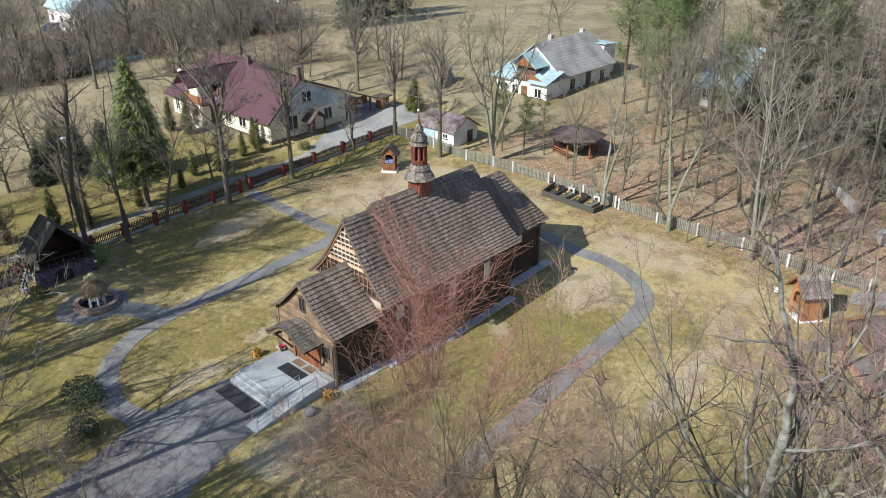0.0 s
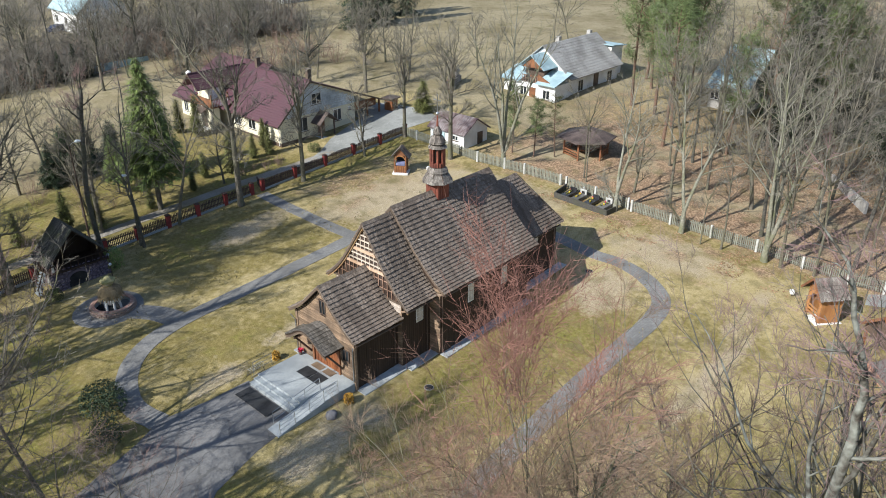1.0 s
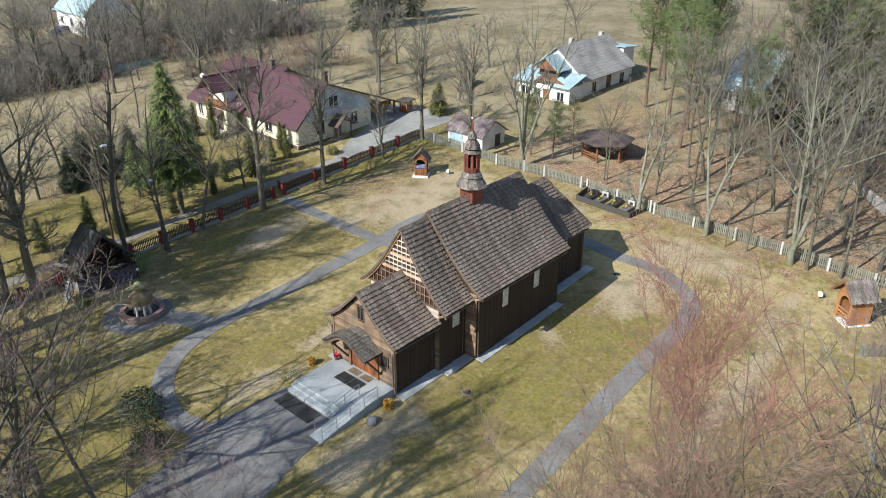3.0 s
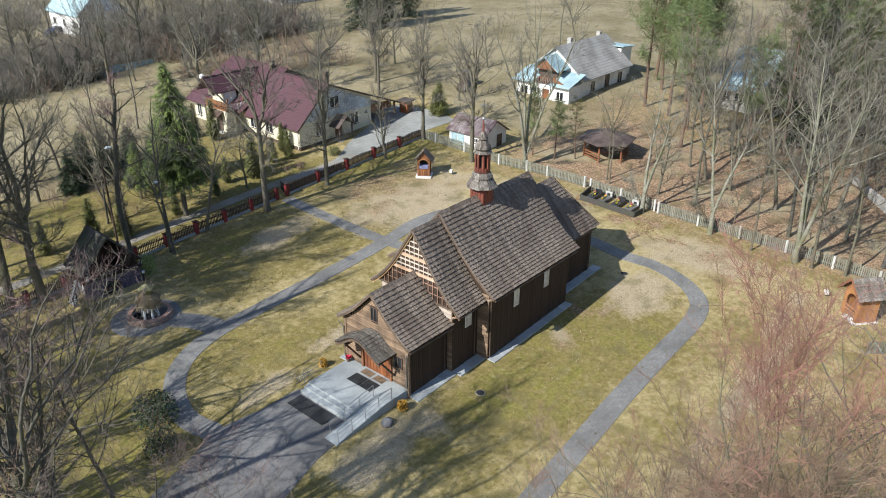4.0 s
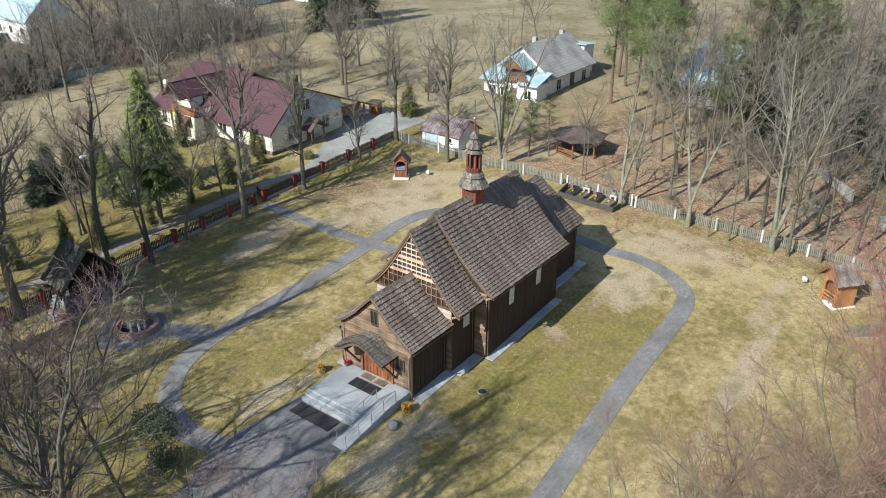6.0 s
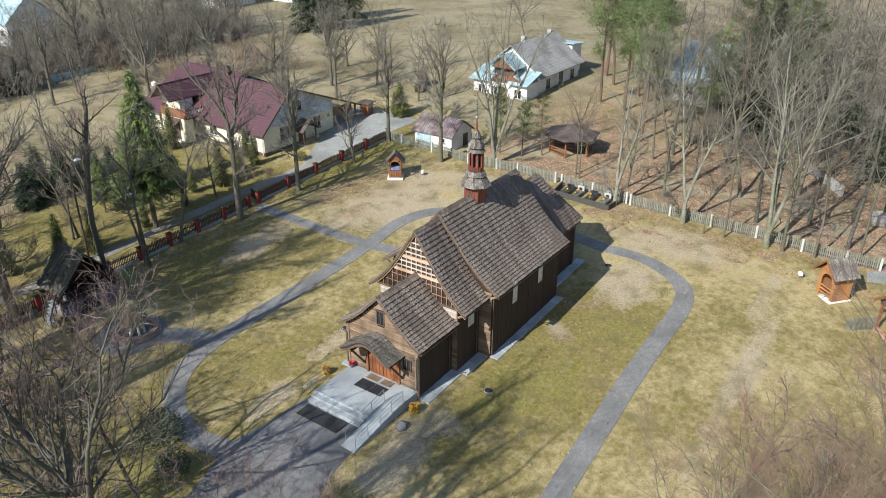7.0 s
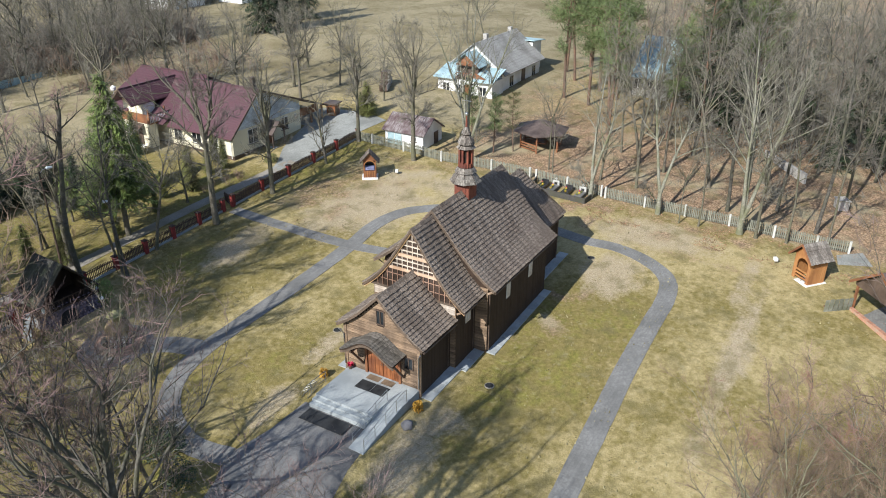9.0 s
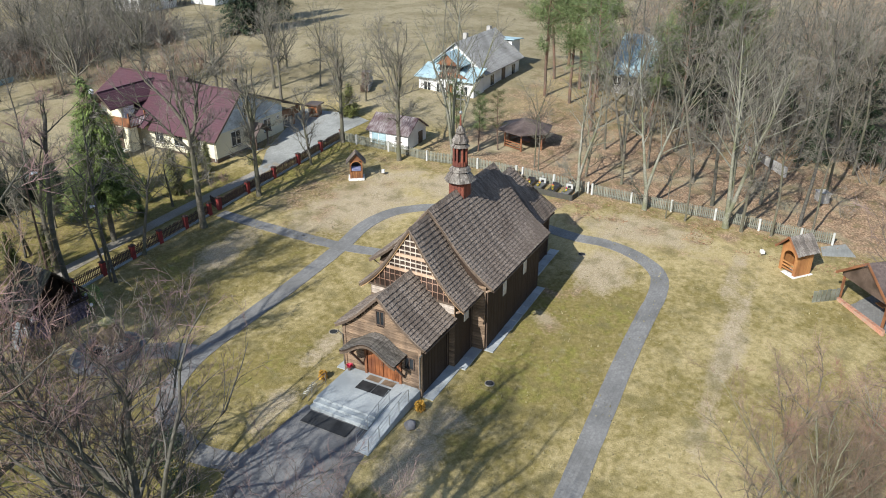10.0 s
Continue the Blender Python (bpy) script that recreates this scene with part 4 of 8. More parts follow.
# ---- ridge turret ----
TX = 4.1
base = part("turret_base", block(TX - 0.58, TX + 0.58, YC - 0.58, YC + 0.58, 9.0, 11.0), "turret_red", church, "red-brown boarded turret base")
for k in range(5):
    for f in range(4):
        bm = bmesh.new()
        m = Matrix.Translation((TX, YC, 0)) @ Matrix.Rotation(f * math.pi / 2, 4, "Z")
        c = -0.48 + 0.24 * k
        rough_box(bm, 0.57, 0.605, c - 0.1, c + 0.1, 9.0, 10.95, m)
        part("board", bm, "turret_red", base)
eighth = math.pi / 8


def shingled_cone(name, profile, seed, label):
    """An eight-sided bell roof with courses of shingles."""
    bm = bmesh.new()
    lathe(bm, (TX, YC, 0), profile, 8, eighth)
    body = part(name, bm, "roof_deck", church, label)
    rng = random.Random(seed)
    for (r0, z0), (r1, z1) in zip(profile, profile[1:]):
        if r0 <= r1 or math.hypot(r0 - r1, z1 - z0) < 0.08:
            continue
        n = max(1, int(round(math.hypot(r0 - r1, z1 - z0) / 0.17)))
        for i in range(n):
            a, b = i / n, (i + 1) / n
            ra, za = r0 + (r1 - r0) * a, z0 + (z1 - z0) * a
            rb, zb = r0 + (r1 - r0) * b, z0 + (z1 - z0) * b
            verts, faces = [], []
            m = max(8, int(2 * math.pi * ra / 0.12))
            for k in range(m):
                w0, w1 = 2 * math.pi * (k + 0.05) / m, 2 * math.pi * (k + 0.95) / m
                o = rng.uniform(0.02, 0.04)
                q = len(verts)
                for w, r, z in ((w0, ra + o, za - 0.02), (w1, ra + o, za - 0.02), (w1, rb + 0.005, zb), (w0, rb + 0.005, zb), (w0, ra + o - 0.03, za - 0.03), (w1, ra + o - 0.03, za - 0.03)):
                    s = math.cos(eighth) / math.cos((w % (math.pi / 4)) - eighth)
                    verts.append((TX + r * s * math.cos(w + eighth), YC + r * s * math.sin(w + eighth), z))
                faces += [(q, q + 1, q + 2, q + 3), (q, q + 4, q + 5, q + 1)]
            tagged(piece("shingle_course", raw_mesh("shingle_course", verts, faces, "shingle_grey"), body), kind="stuff")
    return body


shingled_cone("turret_skirt", [(1.08, 10.74), (1.16, 10.82), (1.04, 11.0), (0.94, 11.2), (0.80, 11.36), (0.62, 11.5)], 21, "grey shingled eight-sided bell skirt of the turret")
shingled_cone("turret_skirt", [(0.72, 11.46), (0.80, 11.54), (0.72, 11.72), (0.60, 11.86), (0.4, 11.95)], 22, "small grey shingled collar below the lantern")
bm = bmesh.new()
lathe(bm, (TX, YC, 0), [(0.33, 11.9), (0.33, 13.4)], 8, eighth)
lantern = part("lantern_core", bm, "roof_deck", church)
for k in range(8):
    w = k * math.pi / 4
    bm = bmesh.new()
    beam(bm, (TX + 0.47 * math.cos(w), YC + 0.47 * math.sin(w), 11.9), (TX + 0.47 * math.cos(w), YC + 0.47 * math.sin(w), 13.4), 0.15)
    part("lantern_post", bm, "turret_red", lantern)
bm = bmesh.new()
lathe(bm, (TX, YC, 0), [(0.56, 11.9), (0.56, 12.2), (0.3, 12.24)], 8, eighth)
part("lantern_rail", bm, "turret_red", lantern)
shingled_cone("turret_cap", [(0.60, 13.28), (0.70, 13.34), (0.52, 13.52), (0.60, 13.66), (0.58, 13.82), (0.46, 14.04), (0.30, 14.24), (0.34, 14.36), (0.30, 14.52), (0.2, 14.7), (0.12, 14.85)], 23, "grey shingled bell cap of the turret")
bm = bmesh.new()
lathe(bm, (TX, YC, 0), [(0.15, 14.6), (0.17, 14.75), (0.08, 14.85), (0.07, 15.2), (0.035, 15.7)], 8)
part("spire", bm, "turret_red", church)
bm = bmesh.new()
lathe(bm, (TX, YC, 0), [(0.02, 15.62), (0.1, 15.68), (0.13, 15.76), (0.1, 15.84), (0.02, 15.9)], 10)
part("ball", bm, "metal_grey", church, smooth=True)
bm = bmesh.new()
beam(bm, (TX, YC, 15.85), (TX, YC, 17.1), 0.05)
beam(bm, (TX, YC - 0.35, 16.7), (TX, YC + 0.35, 16.7), 0.05)
part("cross", bm, "metal_grey", church, "thin iron cross on the spire")

# ---- plinth apron, platform, ramp ----
apron = thing("concrete_apron", "pale concrete slab apron along the church wall", "paving", kind="structure")
edge = [((-7.1, -3.1), 1.5, 0.92), ((-3.1, -0.35), 1.05, 0.85), ((-0.35, 9.8), 0.05, 0.68), ((9.8, 16.4), 1.4, 0.8)]
for (xa, xb), yw, wide in edge:
    for side in (-1, 1):
        n = max(1, int(round((xb - xa) / 1.1)))
        for k in range(n):
            a, b = xa + (xb - xa) * k / n, xa + (xb - xa) * (k + 1) / n
            bm = bmesh.new()
            y0, y1 = (yw - wide, yw + 0.02) if side < 0 else (2 * YC - yw - 0.02, 2 * YC - yw + wide)
            z = ground_z((a + b) / 2, y0 if side < 0 else y1) + 0.07
            rough_box(bm, a + 0.006, b - 0.006, y0, y1, z - 0.4, z)
            part("slab", bm, "slab", apron)
bm = bmesh.new()
platform = thing("entrance_platform", "pale concrete platform with steps and a side ramp before the door", "platform", kind="structure")
part("landing", block(-10.95, -7.0, 2.55, 7.1, -0.7, 0.33, 0.015), "concrete", platform)
for k, x in enumerate((-11.29, -11.63)):
    part("step", block(x - 0.02, x + 0.36, 2.6, 7.1, -0.8, 0.33 - 0.14 * (k + 1), 0.012), "concrete", platform)
bm = bmesh.new()
ramp = [(-6.95, 0.33), (-9.2, 0.33), (-13.5, -0.3), (-13.5, -1.0), (-6.95, -1.0)]
prism(bm, [(x, 1.45, z) for x, z in ramp], (0, 1.1, 0))
part("ramp", bm, "concrete", platform)

def railing(x0, x1, y, z_at, label):
    rail = thing("handrail", label, "railing")
    n = max(2, int(abs(x1 - x0) / 1.15) + 1)
    for k in range(n):
        x = x0 + (x1 - x0) * k / (n - 1)
        bm = bmesh.new()
        tube(bm, [(x, y, z_at(x) - 0.03), (x, y, z_at(x) + 0.92)], 0.022, 6)
        part("post", bm, "metal_grey", rail)
    for h in (0.92, 0.6, 0.3):
        bm = bmesh.new()
        tube(bm, [(x0 + (x1 - x0) * k / 6, y, z_at(x0 + (x1 - x0) * k / 6) + h) for k in range(7)], 0.022 if h > 0.9 else 0.015, 6)
        part("rail", bm, "metal_grey", rail)
    return rail


def ramp_z(x):
    return 0.33 if x > -9.2 else 0.33 + (x + 9.2) * 0.63 / 4.3


railing(-8.6, -13.3, 1.52, ramp_z, "galvanised tubular handrail along the ramp edge")
railing(-9.2, -13.0, 2.6, ramp_z, "galvanised tubular handrail between ramp and steps")
railing(-9.6, -11.1, 7.3, lambda x: 0.33, "short galvanised handrail on the platform edge")


def flat_mat(name, x0, x1, y0, y1, z, material, label):
    ob = tagged(new(name, mesh_of(name, block(x0, x1, y0, y1, z, z + 0.02, 0.004), material)), label, "doormat")
    return ob


flat_mat("doormat", -9.0, -8.05, 3.15, 4.2, 0.332, "mat_black", "black rubber mat on the concrete platform")
flat_mat("doormat", -9.0, -8.05, 4.24, 5.4, 0.332, "mat_black", "black rubber mat on the concrete platform")
flat_mat("doormat", -7.85, -7.3, 3.2, 4.1, 0.332, "mat_tan", "worn tan coir mat at the church door")
flat_mat("doormat", -7.85, -7.3, 4.3, 5.3, 0.332, "mat_tan", "worn tan coir mat at the church door")
flat_mat("doormat", -12.95, -11.8, 3.5, 6.9, -0.17, "mat_black", "large black grate mat at the foot of the steps")


# ---- bare trees ----
class Wood:
    def __init__(self, rng):
        self.rng, self.v, self.f = rng, [], []

    def limb(self, pts, radii, n):
        base = len(self.v)
        for i, p in enumerate(pts):
            d = pts[min(i + 1, len(pts) - 1)] - pts[max(i - 1, 0)]
            a = d.orthogonal().normalized()
            b = d.normalized().cross(a)
            for k in range(n):
                w = 2 * math.pi * k / n
                self.v.append(p + (a * math.cos(w) + b * math.sin(w)) * radii[i])
        for i in range(len(pts) - 1):
            for k in range(n):
                q = base + i * n
                self.f.append((q + k, q + (k + 1) % n, q + n + (k + 1) % n, q + n + k))

    def spike(self, p, q, r):
        """A twig that ends in a point."""
        d = q - p
        a = d.orthogonal().normalized() * r
        b = d.normalized().cross(a)
        k = len(self.v)
        self.v += [p + a, p - a * 0.5 + b * 0.87, p - a * 0.5 - b * 0.87, q]
        self.f += [(k, k + 1, k + 3), (k + 1, k + 2, k + 3), (k + 2, k, k + 3)]


def wander(rng, p, d, length, steps, bend, lift):
    pts, d = [p.copy()], d.normalized()
    for _ in range(steps):
        d = (d + Vector((rng.gauss(0, bend), rng.gauss(0, bend), rng.gauss(0, bend) + lift))).normalized()
        pts.append(pts[-1] + d * (length / steps))
    return pts


def grow_tree(seed, height, trunk_r, fork=0.35, limbs=14, spread=0.75, subs=7, twigs=8, stems=1, lift=0.06, twig_len=0.9, fine=1, curved=False, twig_r=0.011, bend=0.045, slim=1.0, side_pull=0.95):
    """Trunk and limbs in one body, the fine twigs in another."""
    rng = random.Random(seed)
    wood, spray = Wood(rng), Wood(rng)
    for s in range(stems):
        lean = 0.10 if stems == 1 else 0.22
        d = Vector((rng.uniform(-lean, lean), rng.uniform(-lean, lean), 1))
        h = height * rng.uniform(0.86, 1.0)
        off = Vector((rng.uniform(-1, 1), rng.uniform(-1, 1), 0)) * (0.35 if stems > 1 else 0)
        trunk = wander(rng, Vector((0, 0, -0.4)) + off, d, h, 12, bend, 0.05)
        r0 = trunk_r * (1 if stems == 1 else 0.75)
        wood.limb(trunk, [r0 * (1.35 if i == 0 else (1 - i / 12) ** 0.75 + 0.03) for i in range(13)], 8)
        n1 = limbs if stems == 1 else max(5, limbs // stems + 2)
        for i in range(n1):
            u = fork + (0.97 - fork) * (i + rng.random()) / n1
            j = min(int(u * 12), 11)
            p = trunk[j].lerp(trunk[j + 1], u * 12 - j)
            w = i * 2.4 + rng.uniform(-0.5, 0.5)
            up = rng.uniform(0.45, 1.0) / spread
            d1 = Vector((math.cos(w), math.sin(w), up))
            len1 = height * (0.44 - 0.26 * u) * rng.uniform(0.75, 1.2) * (0.6 + 0.5 * spread)
            rad1 = max(0.035 * slim, r0 * (1 - u) ** 0.8 * 0.55 * slim ** 0.5)
            limb = wander(rng, p, d1, len1, 7, 0.13, lift)
            wood.limb(limb, [rad1 * (1 - k / 8) + 0.008 * slim for k in range(8)], 4)
            for k in range(subs):
                uu = 0.2 + 0.8 * (k + rng.random()) / subs
                jj = min(int(uu * 7), 6)
                q = limb[jj].lerp(limb[jj + 1], uu * 7 - jj)
                base_d = (limb[jj + 1] - limb[jj]).normalized()
                side = Vector((rng.gauss(0, 1), rng.gauss(0, 1), rng.gauss(0.35, 0.7))).normalized()
                len2 = len1 * rng.uniform(0.28, 0.5) * (1.15 - 0.5 * uu)
                sub = wander(rng, q, base_d + side * side_pull, len2, 3, 0.18, lift)
                rad2 = max(0.014 * slim, rad1 * 0.4 * (1 - uu * 0.5))
                wood.limb(sub, [rad2 * (1 - m / 4) + 0.005 * slim for m in range(4)], 3)
                for m in range(twigs):
                    x = 0.1 + 0.9 * (m + rng.random()) / twigs
                    b = min(int(x * 3), 2)
                    tq = sub[b].lerp(sub[b + 1], x * 3 - b)
                    td = (sub[b + 1] - sub[b]).normalized()
                    tw = wander(rng, tq, td + Vector((rng.gauss(0, 0.7), rng.gauss(0, 0.7), rng.gauss(0.2, 0.6))), twig_len * rng.uniform(0.5, 1.3), 2, 0.2, 0.06)
                    if curved:
                        spray.limb(tw, [twig_r, twig_r * 0.75, twig_r * 0.4], 3)
                    else:
                        spray.spike(tw[0], tw[2], twig_r * 1.25)
                    for _ in range(fine):
                        e = tw[1].lerp(tw[2], rng.random())
                        t2 = [e, e + (tw[2] - tw[1]) * rng.uniform(0.5, 1.0) + Vector((rng.gauss(0, 0.16), rng.gauss(0, 0.16), rng.gauss(0.04, 0.16)))]
                        spray.spike(t2[0], t2[1], twig_r * 0.8)
    return wood, spray


def grow_forked(seed, height, trunk_r, fork=0.4, limbs=6, low=3, spread=0.6, n2=7, n3=6, twigs=6, twig_len=0.8, twig_r=0.013, lift=0.035, gnarl=0.14, lean=0.07, slim=1.0, even=False, first=0.16, coarse=False):
    """A trunk that forks into a few strong limbs, each parting again and again into finer wood."""
    rng = random.Random(seed)
    wood, spray = Wood(rng), Wood(rng)
    trunk = wander(rng, Vector((0, 0, -0.4)), Vector((rng.uniform(-lean, lean), rng.uniform(-lean, lean), 1)), fork * height + 0.4, 8, 0.04, 0.05)
    wood.limb(trunk, [trunk_r * (1.4 if i == 0 else 1.06 - 0.4 * i / 8) for i in range(9)], 8)

    def sideways(t, amount):
        w = Vector((rng.gauss(0, 1), rng.gauss(0, 1), rng.gauss(0.25, 0.8)))
        w = (w - t * w.dot(t)).normalized()
        return (t + w * amount).normalized()

    def along(pts, u):
        x = u * (len(pts) - 1)
        j = min(int(x), len(pts) - 2)
        return pts[j].lerp(pts[j + 1], x - j), (pts[j + 1] - pts[j]).normalized()

    heads = []
    for i in range(limbs):
        az, tilt = i * 2.4 + rng.uniform(-0.4, 0.4), spread * (0.15 + 0.95 * (i + 0.5) / limbs)
        p = along(trunk, 1 - 0.18 * rng.random() * (i > 0))[0]
        heads.append((p, Vector((math.sin(tilt) * math.cos(az), math.sin(tilt) * math.sin(az), math.cos(tilt))), (1 - fork) * height * rng.uniform(0.72, 1.0) / (0.5 + 0.5 * math.cos(tilt)), trunk_r * (0.62 if i == 0 or even else rng.uniform(0.26, 0.46))))
    for i in range(low):
        az, tilt = i * 2.1 + rng.uniform(-0.5, 0.5), rng.uniform(0.85, 1.25)
        p = along(trunk, rng.uniform(0.5, 0.95))[0]
        heads.append((p, Vector((math.sin(tilt) * math.cos(az), math.sin(tilt) * math.sin(az), math.cos(tilt))), height * rng.uniform(0.16, 0.26), trunk_r * rng.uniform(0.2, 0.34)))
    for p, d, len1, rad1 in heads:
        n1 = 6 if coarse else 9
        limb = wander(rng, p, d, len1, n1, gnarl, lift)
        wood.limb(limb, [rad1 * (1 - k / (n1 + 1)) + 0.008 * slim for k in range(n1 + 1)], 4 if coarse else 5)
        for k in range(n2):
            u = first + (1 - first) * (k + rng.random()) / n2
            q, t = along(limb, min(u, 1))
            len2 = len1 * rng.uniform(0.26, 0.48) * (1.2 - 0.65 * u)
            rad2 = max(0.014 * slim, rad1 * (1.05 - u) * 0.5)
            n_sub = 3 if coarse else 4
            sub = wander(rng, q, sideways(t, rng.uniform(0.6, 1.1)), len2, n_sub, gnarl * 1.2, lift)
            wood.limb(sub, [rad2 * (1 - m / (n_sub + 1)) + 0.006 * slim for m in range(n_sub + 1)], 3 if coarse else 4)
            for m in range(n3):
                x = 0.15 + 0.85 * (m + rng.random()) / n3
                q3, t3 = along(sub, min(x, 1))
                len3 = max(0.35, len2 * rng.uniform(0.3, 0.55) * (1.15 - 0.5 * x))
                bough = wander(rng, q3, sideways(t3, rng.uniform(0.5, 1.0)), len3, 2, gnarl * 1.3, lift)
                if coarse:
                    spray.spike(bough[0], bough[2], max(0.012, rad2 * 0.4))
                else:
                    spray.limb(bough, [max(0.009 * slim, rad2 * 0.4), 0.009 * slim, 0.005 * slim], 3)
                for _ in range(twigs):
                    e, t4 = along(bough, rng.uniform(0.15, 1.0))
                    spray.spike(e, e + sideways(t4, rng.uniform(0.3, 0.9)) * twig_len * rng.uniform(0.4, 1.2), twig_r)
    return wood, spray


TREE_KINDS, TREE_TOPS, TREE_SIZES = {}, {}, {}


def tree_kind(key, bark, twig, grower=grow_tree, **how):
    wood, spray = grower(**how)
    TREE_SIZES[key] = how["height"]
    high = [v for v in spray.v if v.z > 0.8 * how["height"]]
    TREE_TOPS[key] = sum(high, Vector()) / len(high)
    TREE_KINDS[key] = (raw_mesh("trunk", wood.v, wood.f, bark, True), raw_mesh("crown", spray.v, spray.f, twig))


tree_kind("tall", "bark", "twig_grey", grow_forked, seed=11, height=17, trunk_r=0.27, fork=0.45, limbs=7, low=6, spread=0.6, n2=8, n3=5, twigs=5, twig_len=0.9, twig_r=0.012)
tree_kind("broad", "bark", "twig_grey", grow_forked, seed=12, height=15, trunk_r=0.30, fork=0.38, limbs=8, low=5, spread=0.9, n2=7, n3=5, twigs=5, twig_len=0.9, twig_r=0.012)
tree_kind("twin", "bark_pale", "twig_grey", grow_forked, seed=13, height=17, trunk_r=0.3, fork=0.14, limbs=2, low=1, spread=0.22, n2=15, n3=5, twigs=4, gnarl=0.06, twig_len=0.8, even=True, first=0.3)
tree_kind("triple", "bark_pale", "twig_grey", grow_forked, seed=14, height=18, trunk_r=0.36, fork=0.08, limbs=4, low=1, spread=0.3, n2=14, n3=5, twigs=4, gnarl=0.06, twig_len=0.8, even=True, first=0.35)
tree_kind("shade", "bark", "twig_grey", seed=31, height=16, trunk_r=0.28, fork=0.40, limbs=18, spread=0.7, subs=9, twigs=14, twig_len=1.2, fine=0, twig_r=0.012)
tree_kind("tip", "bark_young", "twig_young", seed=23, height=25, trunk_r=0.09, fork=0.62, limbs=20, spread=0.24, subs=9, twigs=18, twig_len=0.55, fine=2, twig_r=0.004, lift=0.03, slim=0.26, side_pull=0.6)
tree_kind("red", "bark", "twig_red", seed=15, height=18, trunk_r=0.16, fork=0.3, limbs=20, spread=0.5, subs=9, twigs=10, twig_len=0.75, fine=2, twig_r=0.008)
tree_kind("haze", "bark_dark", "twig_brown", seed=51, height=20, trunk_r=0.17, fork=0.5, limbs=16, spread=0.75, subs=9, twigs=11, twig_len=0.7, fine=1, twig_r=0.006, slim=0.5, lift=0.03)
tree_kind("near", "bark_dark", "twig_brown", grow_forked, seed=16, height=20, trunk_r=0.2, fork=0.5, limbs=8, low=3, spread=0.75, n2=8, n3=6, twigs=7, twig_len=0.7, twig_r=0.006, slim=0.55, gnarl=0.15)
tree_kind("vase", "bark_pale", "twig_brown", grow_forked, seed=26, height=24, trunk_r=0.19, fork=0.62, limbs=6, low=3, spread=0.65, n2=8, n3=6, twigs=7, twig_len=0.65, twig_r=0.0055, slim=0.5, gnarl=0.15)
tree_kind("pole", "bark", "twig_grey", grow_forked, seed=17, height=17, trunk_r=0.13, fork=0.55, limbs=4, low=5, spread=0.55, n2=6, n3=4, twigs=3, twig_len=0.8, gnarl=0.17, lift=0.0, coarse=True)
tree_kind("stem", "bark_dark", "twig_dark", grow_forked, seed=27, height=18, trunk_r=0.15, fork=0.66, limbs=4, low=6, spread=0.5, n2=5, n3=4, twigs=3, twig_len=0.9, gnarl=0.17, lift=0.0, coarse=True)
tree_kind("birch", "bark_birch", "twig_dark", grow_forked, seed=28, height=18, trunk_r=0.12, fork=0.55, limbs=4, low=5, spread=0.45, n2=6, n3=3, twigs=3, twig_len=0.9, gnarl=0.15, lift=0.0, coarse=True)
tree_kind("orchard", "bark_dark", "twig_brown", grow_forked, seed=41, height=21, trunk_r=0.3, fork=0.62, limbs=9, low=6, spread=1.05, n2=7, n3=5, twigs=5, twig_len=0.55, twig_r=0.006, gnarl=0.19, slim=0.6, lift=0.06)
tree_kind("fan", "bark_young", "twig_young", grow_forked, seed=43, height=25.2, trunk_r=0.12, fork=0.78, limbs=11, low=3, spread=0.85, n2=9, n3=7, twigs=9, twig_len=0.5, twig_r=0.0038, slim=0.3, gnarl=0.1, lift=0.05)
tree_kind("crooked", "bark_lichen", "twig_brown", grow_forked, seed=45, height=27, trunk_r=0.17, fork=0.78, limbs=7, low=5, spread=0.95, n2=8, n3=6, twigs=6, twig_len=0.55, twig_r=0.005, slim=0.5, gnarl=0.18)
tree_kind("slim", "bark", "twig_grey", grow_forked, seed=18, height=18, trunk_r=0.14, fork=0.58, limbs=5, low=5, spread=0.55, n2=6, n3=4, twigs=3, twig_len=0.9, gnarl=0.18, lift=0.0, coarse=True)
tree_kind("mossy", "bark", "twig_grey", grow_forked, seed=20, height=17, trunk_r=0.18, fork=0.42, limbs=6, low=5, spread=0.75, n2=6, n3=4, twigs=3, twig_len=0.9, gnarl=0.18, lift=0.01, lean=0.15, coarse=True)
tree_kind("tower", "bark_dark", "twig_brown", grow_forked, seed=47, height=26, trunk_r=0.34, fork=0.86, limbs=5, low=5, spread=0.6, n2=6, n3=5, twigs=4, twig_len=0.8, gnarl=0.1)
tree_kind("small", "bark", "twig_grey", seed=19, height=8, trunk_r=0.15, fork=0.2, limbs=13, spread=0.85, subs=6, twigs=6, twig_len=0.6)

